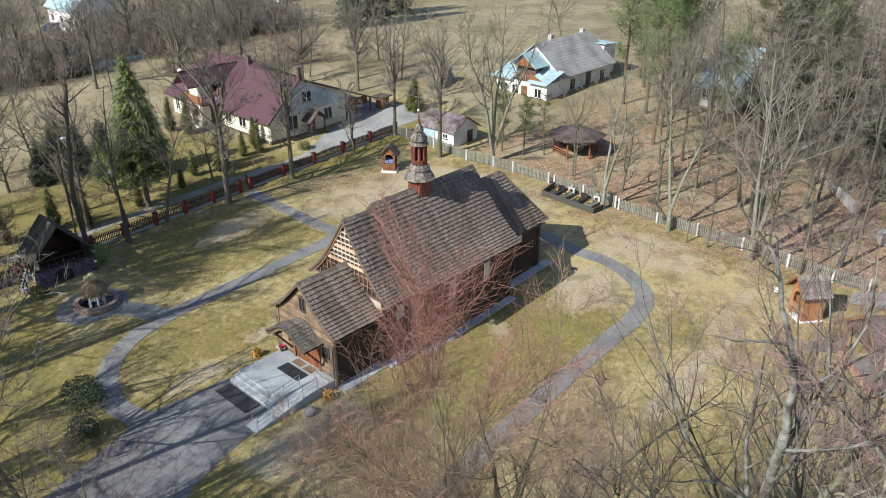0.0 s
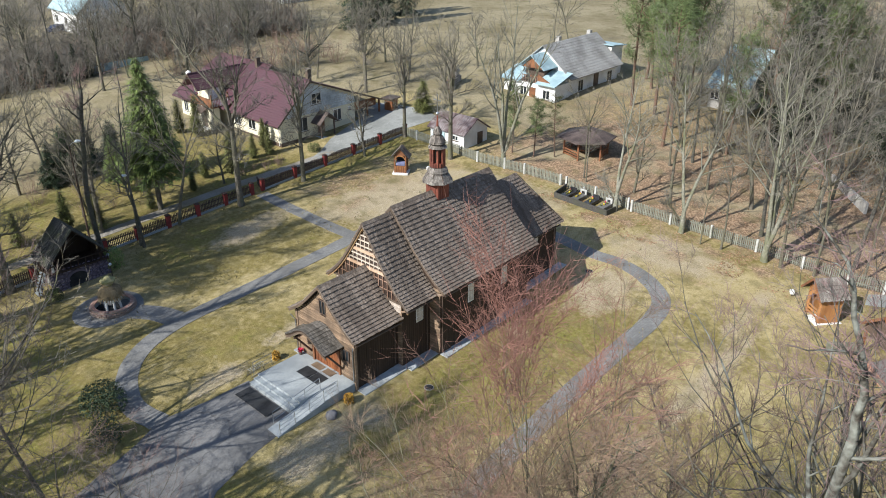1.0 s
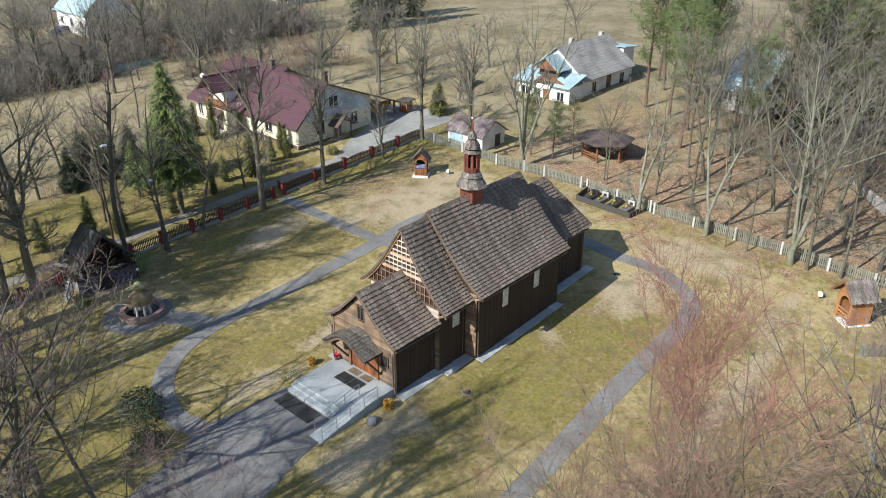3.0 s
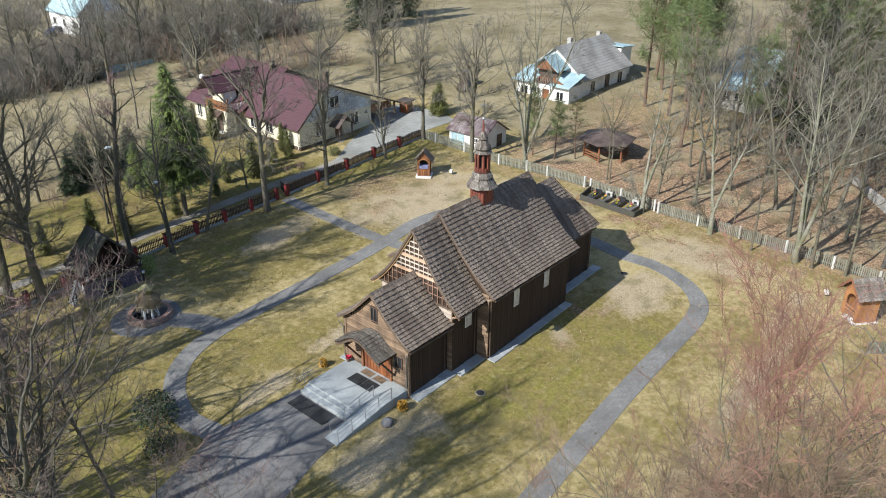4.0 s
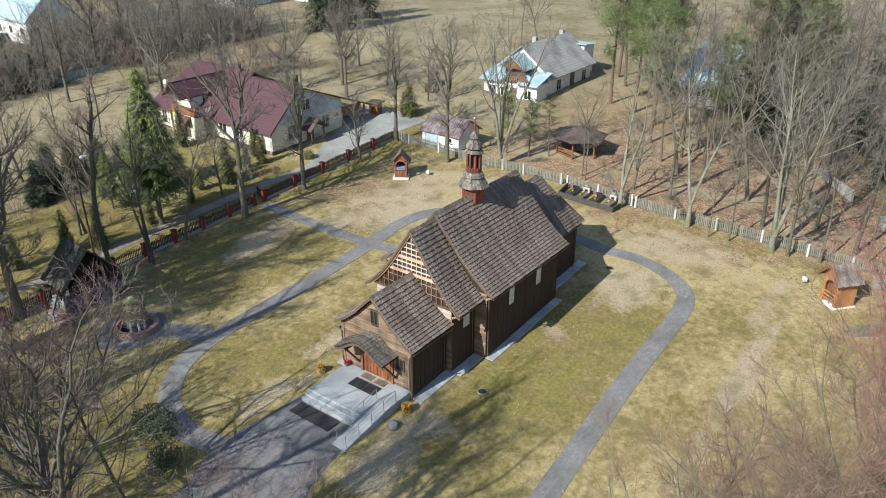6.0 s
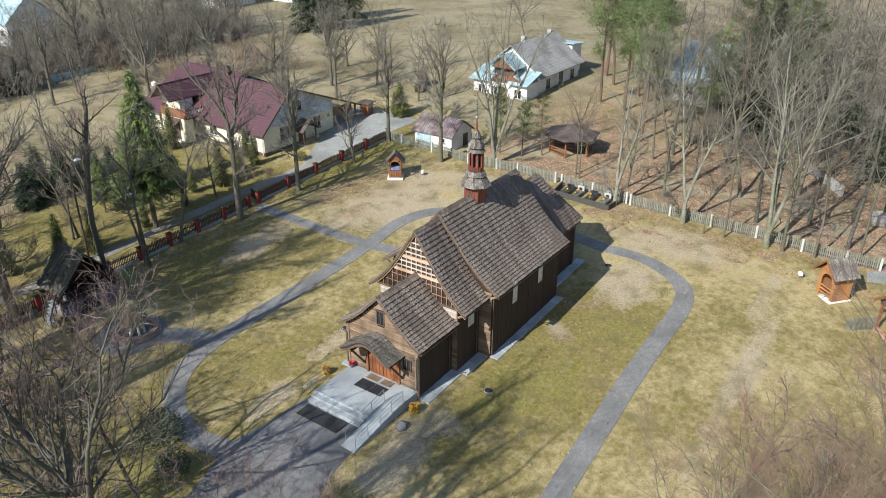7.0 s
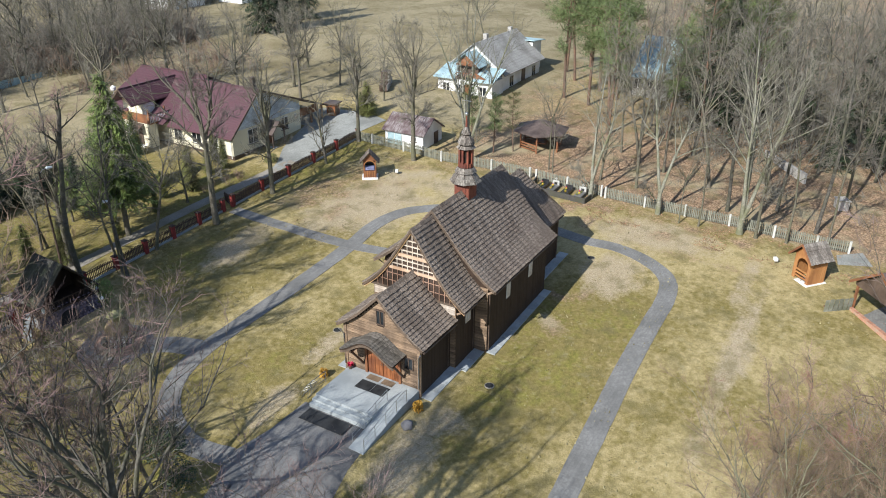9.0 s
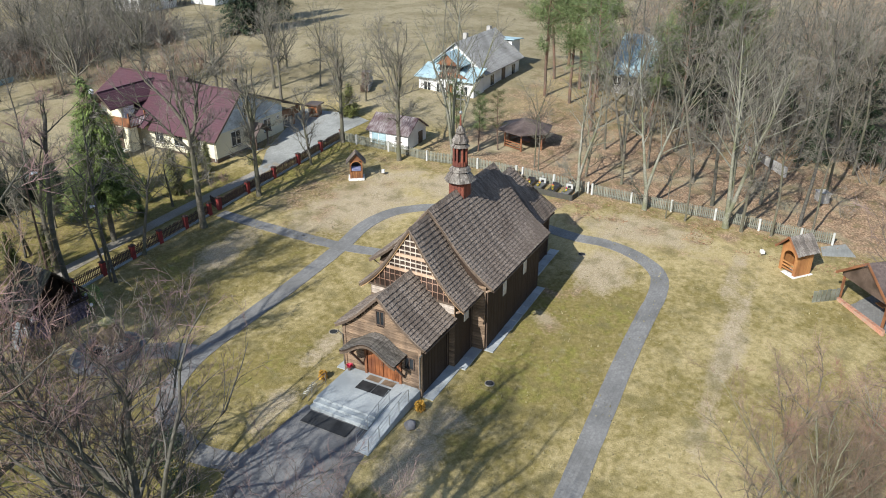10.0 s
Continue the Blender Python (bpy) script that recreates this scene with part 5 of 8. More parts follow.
TREE_LABELS = {
    "tall": "tall bare deciduous tree with upright grey-brown limbs", "broad": "broad bare deciduous tree with spreading dark limbs",
    "twin": "bare twin-stemmed tree with pale bark", "triple": "bare tree of three pale stems from one root",
    "vase": "tall bare tree with a mossy pale forked trunk",
    "shade": "bare deciduous tree with a dense crown of grey twigs",
    "haze": "bare tree with a dense purple-brown haze of twigs", "tower": "very tall bare tree with a stout dark trunk", "stem": "slender bare forest tree with a dark trunk", "birch": "slim bare birch with a white trunk", "orchard": "gnarled bare tree with dark lichen-spotted spreading limbs", "fan": "bare tree fanning out into many reddish budding twigs", "crooked": "tall crooked bare tree with mossy lichen-pale limbs",
    "tip": "very tall slender bare tree with reddish budding twigs", "red": "bare tree with dense reddish budding twigs", "near": "tall bare tree with mossy pale limbs and fine twigs",
    "pole": "slender bare forest tree with a pale trunk", "slim": "slender bare forest tree with reddish twigs", "small": "small bare garden tree", "mossy": "crooked bare forest tree with dark mossy bark",
}


def plant(key, x, y, height=None, turn=None, rng=random.Random(99), group="", lean=0.0, label="", crown_over=False):
    trunk, spray = TREE_KINDS[key]
    base = TREE_SIZES[key]
    k = (height or base) / base
    turn = rng.uniform(0, 360) if turn is None else turn
    if crown_over:
        shift = Matrix.Rotation(radians(turn), 3, "Z") @ (TREE_TOPS[key] * k)
        x, y = x - shift.x, y - shift.y
    ob = new("bare_tree")
    ob.matrix_basis = pose(x, y, ground_z(x, y), 0, lean, turn) @ Matrix.Diagonal((k, k, k, 1))
    tagged(ob, label or TREE_LABELS[key], "tree", group)
    for name, me in (("trunk", trunk), ("crown", spray)):
        piece(name, me, ob)
    return ob


# by the yard fence and beyond it
for key, x, y, h in (("tall", 4.6, 31.7, 19.5), ("tall", 12.4, 31.6, 16), ("tall", 28.5, 32.4, 15), ("tall", 27.2, 23.8, 17), ("triple", 30.2, 18.5, 17), ("twin", 28.4, 3.2, 15), ("twin", 28.6, -3.8, 16), ("pole", 27.8, -6.1, 8), ("pole", 28.2, -7.9, 12), ("triple", 28.8, -11.6, 18), ("mossy", 28.7, -13.1, 15), ("pole", 29.2, -15.7, 15), ("pole", 31.4, -19.0, 14),
                     ("small", 21.3, 31.6, 9), ("mossy", -1.8, 32.7, 14.5), ("tall", -7.4, 37.0, 15), ("mossy", -6.5, 41.5, 12), ("pole", 33.0, 9.8, 11), ("pole", 32.3, 9.0, 10), ("small", 33.5, 4.0, 8), ("broad", -17.4, 32.6, 19), ("stem", -6.2, 31.2, 15), ("tower", -9.5, 32.4, 17), ("mossy", -4.6, 34.6, 12), ("stem", -7.0, 41.6, 12), ("small", 6.5, 37.6, 7), ("small", -3.9, 58.2, 9), ("stem", 2.0, 60.0, 11), ("stem", 8.5, 63.0, 12), ("broad", 33.5, 56.5, 12), ("tall", 36.5, 48.0, 13), ("mossy", 27.5, 66.5, 14), ("broad", 21.0, 68.0, 14)):
    plant(key, x, y, h, group="trees round the churchyard")
# nearest to the flight, between it and the church: first those whose crowns hang over a place, then those rooted at one
for key, x, y, h, turn in (("tip", -25.5, -25.4, 25.2, 140), ("tip", -26.4, -24.7, 24.7, 40), ("fan", -18.6, -23.2, 17.2, 20), ("vase", -18.2, -30.8, 26, 200), ("red", -12.8, -20.4, 14.2, 300), ("fan", -22.2, -21.4, 19.4, 250), ("fan", -24.0, -20.6, 19.8, 120), ("haze", -27.3, -4.6, 14.8, 60), ("haze", -26.2, -7.4, 13.8, 200), ("haze", -28.3, 1.3, 19.8, 100), ("haze", -27.9, 2.3, 18.6, 250), ("red", -31.0, 2.4, 20.5, 120), ("vase", -15.5, -22.3, 16.5, 90), ("vase", -9.5, -26, 17, 120), ("near", -11.0, -33, 21, 40), ("red", -3.0, -31, 18, 0),
                           ("red", -17.6, -24.6, 19.5, 40), ("near", -13.6, -27.6, 24, 230)):
    plant(key, x, y, h, turn, group="trees before the church", crown_over=True)
for key, x, y, h, turn in (("orchard", -30.8, -1.4, 21, 30), ("fan", -24.4, -24.2, 25.2, 80), ("crooked", -18.5, -27.5, 27, 150), ("vase", -15.9, -28.9, 27, 265)):
    plant(key, x, y, h, turn, group="trees before the church")

# ---- fences ----
def picket_run(fence, line, material, height, gap, wide, rng, arch=0.0, panel=3.1, rails=(0.25, 0.8), base=0.08):
    """Pickets, each a piece, with rails from post to post along a straight plan line."""
    (xa, ya), (xb, yb) = line
    d = Vector((xb - xa, yb - ya, 0))
    turn = math.degrees(math.atan2(d.y, d.x))
    bm = bmesh.new()
    rough_box(bm, -wide / 2, wide / 2, -0.012, 0.012, 0, height - 0.05)
    top = [bm.verts.new(p) for p in ((-wide / 2, -0.012, height - 0.05), (wide / 2, -0.012, height - 0.05), (0, -0.012, height), (-wide / 2, 0.012, height - 0.05), (wide / 2, 0.012, height - 0.05), (0, 0.012, height))]
    for f in ((0, 1, 2), (5, 4, 3), (0, 2, 5, 3), (1, 4, 5, 2)):
        bm.faces.new([top[i] for i in f])
    me = mesh_of("picket", bm, material)
    n = max(1, int(d.length / gap))
    for k in range(n):
        u = (k + 0.5) / n
        x, y = xa + d.x * u, ya + d.y * u
        rise = 1 + arch * math.sin(math.pi * ((u * d.length) % panel) / panel)
        m = pose(x, y, ground_z(x, y) + base, 0, rng.uniform(-1.5, 1.5), turn) @ Matrix.Diagonal((1, 1, rise * rng.uniform(0.97, 1.03), 1))
        piece("picket", me, fence, m)
    cuts = max(1, int(d.length / 3.1))
    for h in rails:
        for c in range(cuts):
            p = (xa + d.x * c / cuts, ya + d.y * c / cuts)
            q = (xa + d.x * (c + 1) / cuts, ya + d.y * (c + 1) / cuts)
            bm = bmesh.new()
            beam(bm, (*p, ground_z(*p) + base + h), (*q, ground_z(*q) + base + h), 0.05, 0.07)
            ob = part("rail", bm, material, fence)
            ob.matrix_basis = pose(-0.035 * math.sin(math.radians(turn)), 0.035 * math.cos(math.radians(turn)), 0)


rng = random.Random(31)
FY = 33.0


def red_fence(x0, x1, span, gap, label):
    fence = thing("picket_fence", label, "fence")
    n = max(1, int(round((x1 - x0) / span)))
    w = (x1 - x0) / n
    for k in range(n + 1):
        x = x0 + w * k
        post = part("post", block(x - 0.19, x + 0.19, FY - 0.19, FY + 0.19, ground_z(x, FY) - 0.3, ground_z(x, FY) + 1.22, 0.01), "brick_red", fence, "red brick fence post")
        bm = bmesh.new()
        z = ground_z(x, FY) + 1.22
        lathe(bm, (x, FY, 0), [(0.34, z), (0.34, z + 0.06), (0.05, z + 0.16)], 4, math.pi / 4)
        part("cap", bm, "picket", post)
        if k < n:
            picket_run(fence, ((x + 0.2, FY), (x + w - 0.2, FY)), "picket", 0.86, gap, 0.085, rng, arch=0.16, panel=w - 0.4, rails=(0.2, 0.68), base=0.2)
            bm = bmesh.new()
            pa, pb = ground_z(x, FY), ground_z(x + w, FY)
            prism(bm, [(x + 0.19, FY - 0.1, pa - 0.3), (x + w - 0.19, FY - 0.1, pb - 0.3), (x + w - 0.19, FY - 0.1, pb + 0.18), (x + 0.19, FY - 0.1, pa + 0.18)], (0, 0.2, 0))
            part("plinth", bm, "concrete", fence)
    return fence


red_fence(-34.3, 6.8, 3.16, 0.16, "dark brown picket fence with red brick posts on a low plinth")
red_fence(8.15, 29.15, 4.2, 0.125, "dark brown picket fence with red brick posts by the driveway")
gate = thing("garden_gate", "dark brown picket gate standing open", "gate")
picket_run(gate, ((8.05, 33.25), (8.55, 34.5)), "picket", 1.0, 0.13, 0.08, rng, rails=(0.2, 0.75))


def paling(points, label, posts):
    fence = thing("paling_fence", label, "fence")
    for a, b in zip(points, points[1:]):
        picket_run(fence, (a, b), "old_picket", 1.12, 0.165, 0.10, rng, rails=(0.25, 0.85))
    for x, y in posts:
        part("post", block(x - 0.1, x + 0.1, y - 0.1, y + 0.1, ground_z(x, y) - 0.3, ground_z(x, y) + 1.22, 0.02), "white_post", fence, "whitewashed concrete fence post")
    return fence


paling([(28.7, 33.0), (28.8, 26.0), (28.6, 21.0), (29.5, 15.0), (29.8, 10.4)], "weathered grey wooden paling fence with white concrete posts", [(28.75, 30.6), (28.8, 26.2), (28.6, 21.0), (29.2, 17.6), (29.5, 15.1), (29.8, 10.6)])
paling([(29.7, 9.6), (29.6, 2.6)], "weathered grey paling fence behind the graves", [(29.7, 9.8), (29.65, 6.2), (29.6, 2.4)])
paling([(29.4, 2.0), (29.6, -6.2), (29.9, -10.4), (29.8, -18.0), (30.2, -20.9)], "weathered grey paling fence along the leaf-strewn wood", [(29.4, 1.9), (29.5, -2.2), (29.7, -6.2), (29.9, -10.4), (29.75, -14.5), (29.75, -18.2), (30.2, -20.9)])


# ---- grotto chapel ----
def shingle_plane(parent, o, along, down, width, length, step, seed, material="shingle", name="shingle_course"):
    """Shingle courses on a plain rectangular slope."""
    rng = random.Random(seed)
    o, a, w = Vector(o), Vector(along).normalized(), Vector(down).normalized()
    nrm = a.cross(w)
    if nrm.z < 0:
        nrm = -nrm
    n = max(1, int(round(length / step)))
    for i in range(n):
        verts, faces = [], []
        s0, s1 = i * length / n, (i + 1) * length / n + 0.06
        u = 0.0
        while u < width - 0.01:
            v = min(u + rng.uniform(0.11, 0.2), width)
            e, h = rng.uniform(-0.02, 0.02), rng.uniform(0.04, 0.06)
            k = len(verts)
            for uu, ss, hh in ((u + 0.005, s0, 0.01), (v - 0.005, s0, 0.01), (v - 0.005, s1 + e, h), (u + 0.005, s1 + e, h), (v - 0.005, s1 + e, h - 0.035), (u + 0.005, s1 + e, h - 0.035)):
                verts.append(o + a * uu + w * ss + nrm * hh)
            faces += [(k, k + 1, k + 2, k + 3), (k + 3, k + 2, k + 4, k + 5)]
            u = v
        tagged(piece(name, raw_mesh(name, verts, faces, material), parent), kind="stuff")


def arch_band(bm, cx, cz, rx, rz, wide, y, deep):
    """A bent half-round band facing -y, in one piece."""
    arcs = [[(cx + (rx + w) * math.cos(k * math.pi / 14), y, cz + (rz + w) * math.sin(k * math.pi / 14)) for k in range(15)] for w in (wide / 2, -wide / 2)]
    prism(bm, arcs[0] + arcs[1][::-1], (0, deep, 0))


def stone_face(parent, x0, x1, z0, z1, y, seed, hole=None, material="stone_violet"):
    """Uneven field stones, each a piece, set in a wall that faces -y."""
    rng = random.Random(seed)
    bm = bmesh.new()
    bmesh.ops.create_icosphere(bm, subdivisions=1, radius=0.5)
    for v in bm.verts:
        v.co *= 1 + 0.2 * noise.noise(v.co * 2 + Vector((seed, 0, 0)))
    me = mesh_of("stone", bm, material)
    z = z0
    while z < z1:
        h = rng.uniform(0.2, 0.32)
        x = x0 + rng.uniform(0, 0.15)
        while x < x1:
            w = rng.uniform(0.24, 0.46)
            cx, cz = x + w / 2, z + h / 2
            if hole is None or not hole(cx, cz):
                piece("stone", me, parent, pose(cx, y, cz, rng.uniform(-12, 12), rng.uniform(-12, 12), rng.uniform(-12, 12)) @ Matrix.Diagonal((w * 1.05, 0.24, h * 1.08, 1)))
            x += w
        z += h


grotto = thing("grotto_chapel", "stone grotto under a steep dark shingled gable roof", "chapel", (-12.9, 29.3, -0.25), -3)
part("mass", block(-2.0, 2.0, 0.25, 3.2, -0.3, 1.75), "stone_grey", grotto)
fw = part("front", block(-2.3, 2.3, 0.12, 0.3, -0.3, 1.7), "stone_violet", grotto, "violet-grey field-stone front with an arched niche")
arch_hole = lambda x, z: abs(x + 0.15) < 0.8 and z < 0.75 + math.sqrt(max(0, 0.64 - (x + 0.15) ** 2)) * 0.75
stone_face(fw, -2.3, 2.3, -0.1, 1.7, 0.08, 3, arch_hole)
# flat black arch on the stone face, in place of a shaded recess
bm = bmesh.new()
prism(bm, [(-0.15 + 0.78 * math.cos(k * math.pi / 12), 0.1, 0.72 + 0.62 * math.sin(k * math.pi / 12)) for k in range(13)] + [(-0.93, 0.1, -0.2), (0.63, 0.1, -0.2)], (0, 0.03, 0))
part("niche", bm, "mat_black", grotto, "flat black arch painting the shade of the niche")
bm = bmesh.new()
arch_band(bm, -0.15, 0.74, 0.88, 0.72, 0.2, -0.06, 0.16)
part("arch_ring", bm, "stone_violet", grotto)
part("terrace", block(-2.45, 2.45, -0.25, 3.3, 1.72, 1.86, 0.02), "dark_wood", grotto)
part("back_wall", block(-1.9, 1.9, 2.4, 2.6, 1.86, 3.3), "dark_wood", grotto)
for x in (-1.95, 1.95):
    part("side_wall", block(x - 0.06, x + 0.06, 0.9, 3.1, 1.86, 2.95), "dark_wood", grotto)
    for y in (0.05, 3.0):
        part("post", block(x - 0.08, x + 0.08, y - 0.08, y + 0.08, 1.86, 2.95), "white_paint" if x < 0 and y < 1 else "dark_wood", grotto)
bm = bmesh.new()
prism(bm, [(-1.95, 2.9, 2.9), (1.95, 2.9, 2.9), (0, 2.9, 5.0)], (0, 0.12, 0))
part("gable", bm, "dark_wood", grotto)
for side in (-1, 1):
    bm = bmesh.new()
    prism(bm, [(side * 2.45, -0.45, 2.45), (side * 2.45, 3.3, 2.45), (0, 3.3, 5.2), (0, -0.45, 5.2)], (0, 0, -0.1))
    slope = part("roof", bm, "roof_deck", grotto, "steep dark weathered shingle roof")
    shingle_plane(slope, (0, -0.47, 5.2), (0, 1, 0), (side * 2.45, 0, -2.75), 3.8, 3.68, 0.36, 40 + side, "shingle_moss")
for k in range(7):
    bm = bmesh.new()
    beam(bm, (-2.55 - 0.12 * k, 0.2, 1.7 - 0.26 * k), (-2.55 - 0.12 * k, 1.2, 1.7 - 0.26 * k), 0.28, 0.06)
    part("step", bm, "concrete", grotto)
for y in (0.1, 1.25):
    bm = bmesh.new()
    beam(bm, (-2.5, y, 2.6), (-3.4, y, 0.7), 0.07, 0.09)
    for k in range(4):
        beam(bm, (-2.5 - 0.28 * k, y, 2.6 - 0.6 * k), (-2.5 - 0.28 * k, y, 1.6 - 0.55 * k), 0.06)
    part("stair_rail", bm, "dark_wood", grotto)
bm = bmesh.new()
beam(bm, (-2.4, -0.22, 2.5), (2.4, -0.22, 2.5), 0.08)
for k in range(9):
    beam(bm, (-2.4 + 0.6 * k, -0.22, 1.86), (-2.4 + 0.6 * k, -0.22, 2.5), 0.05)
part("balustrade", bm, "dark_wood", grotto)

# ---- fountain ----
fount = thing("fountain", "round brick-rimmed basin with a straw-thatched stone fountain", "fountain", (-12.95, 23.75, -0.22))
bm = bmesh.new()
lathe(bm, (0, 0, 0), [(1.62, -0.2), (1.62, 0.36), (1.36, 0.36), (1.34, -0.05), (0.1, -0.05)], 28)
basin = part("basin", bm, "concrete", fount)
bm = bmesh.new()
rough_box(bm, -0.15, 0.15, -0.17, 0.17, -0.06, 0.06)
brick = mesh_of("brick", bm, "rim_brick")
for row, (r, z) in enumerate(((1.60, 0.08), (1.60, 0.22), (1.5, 0.40))):
    for k in range(30):
        w = 2 * math.pi * (k + 0.5 * (row % 2)) / 30
        piece("brick", brick, basin, pose(r * math.cos(w), r * math.sin(w), z, 0, 0, math.degrees(w) + 90))
bm = bmesh.new()
lathe(bm, (0, 0, 0), [(1.34, 0.02), (0.05, 0.03)], 24)
part("water", bm, "dark_glass", fount, "dark water in the basin")
for k in range(6):
    w = k * math.pi / 3 + 0.3
    bm = bmesh.new()
    tube(bm, [(0.62 * math.cos(w), 0.62 * math.sin(w), 0.0), (0.52 * math.cos(w), 0.52 * math.sin(w), 1.1)], [0.1, 0.08], 7)
    part("leg", bm, "white_paint", fount)


def tuft(rng, n, radius, height, spread, w=0.03, bend=0.4):
    verts, faces = [], []
    for _ in range(n):
        a, r = rng.uniform(0, 6.28), radius * math.sqrt(rng.random())
        b = Vector((r * math.cos(a), r * math.sin(a), 0))
        tip = b + Vector((math.cos(a) * spread * rng.uniform(0.3, 1), math.sin(a) * spread * rng.uniform(0.3, 1), height * rng.uniform(0.5, 1)))
        s = Vector((-math.sin(a), math.cos(a), 0)) * w
        k = len(verts)
        verts += [b - s, b + s, b.lerp(tip, 0.6) + Vector((0, 0, bend * 0.1)) + s * 0.7, b.lerp(tip, 0.6) + Vector((0, 0, bend * 0.1)) - s * 0.7, tip]
        faces += [(k, k + 1, k + 2, k + 3), (k + 3, k + 2, k + 4)]
    return verts, faces


bm = bmesh.new()
lathe(bm, (0, 0, 0), [(0.25, 1.02), (0.72, 1.0), (0.9, 1.2), (0.92, 1.5), (0.75, 1.82), (0.45, 2.0), (0.3, 2.05)], 18)
for vert in bm.verts:
    lobe = 1 + 0.07 * math.cos(7 * math.atan2(vert.co.y, vert.co.x))
    vert.co.x, vert.co.y = vert.co.x * lobe, vert.co.y * lobe
part("bowl", bm, "straw", fount, "straw-covered bowl", smooth=True)
rng = random.Random(33)
v, f = [], []
for _ in range(260):
    a = rng.uniform(0, 6.28)
    z0 = rng.uniform(1.2, 2.0)
    r0 = 0.5 + 0.45 * math.sqrt(max(2.02 - z0, 0)) 
    p = Vector((r0 * math.cos(a), r0 * math.sin(a), z0))
    q = p + Vector((0.2 * math.cos(a), 0.2 * math.sin(a), -rng.uniform(0.25, 0.42)))
    s = Vector((-math.sin(a), math.cos(a), 0)) * 0.035
    k = len(v)
    v += [p - s, p + s, q + s * 0.6, q - s * 0.6]
    f.append((k, k + 1, k + 2, k + 3))
tagged(piece("thatch", raw_mesh("thatch", v, f, "straw"), fount), kind="stuff")
bm = bmesh.new()
lathe(bm, (0, 0, 0), [(0.26, 1.95), (0.34, 2.15), (0.56, 2.38), (0.58, 2.52), (0.4, 2.62), (0.26, 2.74), (0.12, 2.82)], 14)
for vert in bm.verts:
    lobe = 1 + 0.1 * math.cos(5 * math.atan2(vert.co.y, vert.co.x))
    vert.co.x, vert.co.y = vert.co.x * lobe, vert.co.y * lobe
part("top_bowl", bm, "straw_moss", fount, "mossy straw-covered upper bowl")

# ---- wayside shrine by the fence ----
shrine = thing("wayside_shrine", "small open timber shrine with gabled shingle roof, on white slab", "shrine", (20.85, 25.3, ground_z(20.85, 25.3)), -56)
shrine.scale = (0.9, 0.9, 0.93)
part("slab", block(-0.95, 0.95, -0.85, 0.85, -0.25, 0.16, 0.02), "white_paint", shrine)
part("base_box", block(-0.68, 0.68, -0.55, 0.6, 0.16, 0.95), "house_wood", shrine)
for k in range(5):
    part("baluster", block(-0.56 + 0.28 * k - 0.03, -0.56 + 0.28 * k + 0.03, -0.62, -0.56, 0.2, 0.95), "shed_wood", shrine)
for x in (-0.68, 0.68):
    for y in (-0.55, 0.6):
        part("post", block(x - 0.07, x + 0.07, y - 0.07, y + 0.07, 0.16, 2.25), "house_wood", shrine)
part("back_board", block(-0.62, 0.62, 0.5, 0.56, 0.95, 2.3), "mat_black", shrine)
part("altar_cloth", block(-0.55, 0.55, -0.5, 0.35, 1.0, 1.35, 0.03), "blue_cloth", shrine, "pale blue altar cloth")
bm = bmesh.new()
arch_band(bm, 0.0, 1.75, 0.6, 0.45, 0.1, -0.64, 0.08)
part("arch", bm, "shed_wood", shrine)
bm = bmesh.new()
prism(bm, [(-0.75, -0.6, 2.2), (0.75, -0.6, 2.2), (0, -0.6, 3.0)], (0, 0.08, 0))
part("gable", bm, "house_wood", shrine)
for side in (-1, 1):
    bm = bmesh.new()
    prism(bm, [(side * 1.1, -0.85, 2.0), (side * 1.1, 0.85, 2.0), (0, 0.85, 3.2), (0, -0.85, 3.2)], (0, 0, -0.08))
    slope = part("roof", bm, "roof_deck", shrine)
    shingle_plane(slope, (0, -0.86, 3.2), (0, 1, 0), (side * 1.1, 0, -1.2), 1.72, 1.63, 0.3, 50 + side)

# ---- small timber chapel box on the lawn ----
booth = thing("timber_booth", "small honey-brown timber booth with an arched opening and shingle roof", "booth", (23.15, -18.3, -0.12), -129.7)
booth.scale = (1.1, 1.1, 1.2)
part("slab", block(-1.0, 1.0, -1.0, 1.0, -0.2, 0.14, 0.02), "white_paint", booth)
for x in (-0.78, 0.78):
    wall = part("side_wall", block(x - 0.05, x + 0.05, -0.7, 0.85, 0.14, 2.1), "shed_wood", booth)
    for k in range(7):
        bm = bmesh.new()
        rough_box(bm, x - 0.07, x + 0.07, -0.7 + 0.222 * k, -0.7 + 0.222 * k + 0.21, 0.14, 2.1)
        part("plank", bm, "shed_wood", wall)
part("back_wall", block(-0.8, 0.8, 0.8, 0.88, 0.14, 2.1), "shed_wood", booth)
bm = bmesh.new()
outer = [(-0.8, 2.1), (-0.8, 0.14), (-0.55, 0.14)] + [(0.55 * math.cos(math.pi - k * math.pi / 12), 1.35 + 0.5 * math.sin(k * math.pi / 12)) for k in range(13)] + [(0.55, 0.14), (0.8, 0.14), (0.8, 2.1)]
for k in range(12):
    a, b = math.pi - k * math.pi / 12, math.pi - (k + 1) * math.pi / 12
    prism(bm, [(0.55 * math.cos(a), -0.72, 1.35 + 0.5 * math.sin(a)), (0.55 * math.cos(b), -0.72, 1.35 + 0.5 * math.sin(b)), (0.55 * math.cos(b), -0.72, 2.12), (0.55 * math.cos(a), -0.72, 2.12)], (0, 0.08, 0))
rough_box(bm, -0.8, -0.55, -0.72, -0.64, 0.14, 2.12)
rough_box(bm, 0.55, 0.8, -0.72, -0.64, 0.14, 2.12)
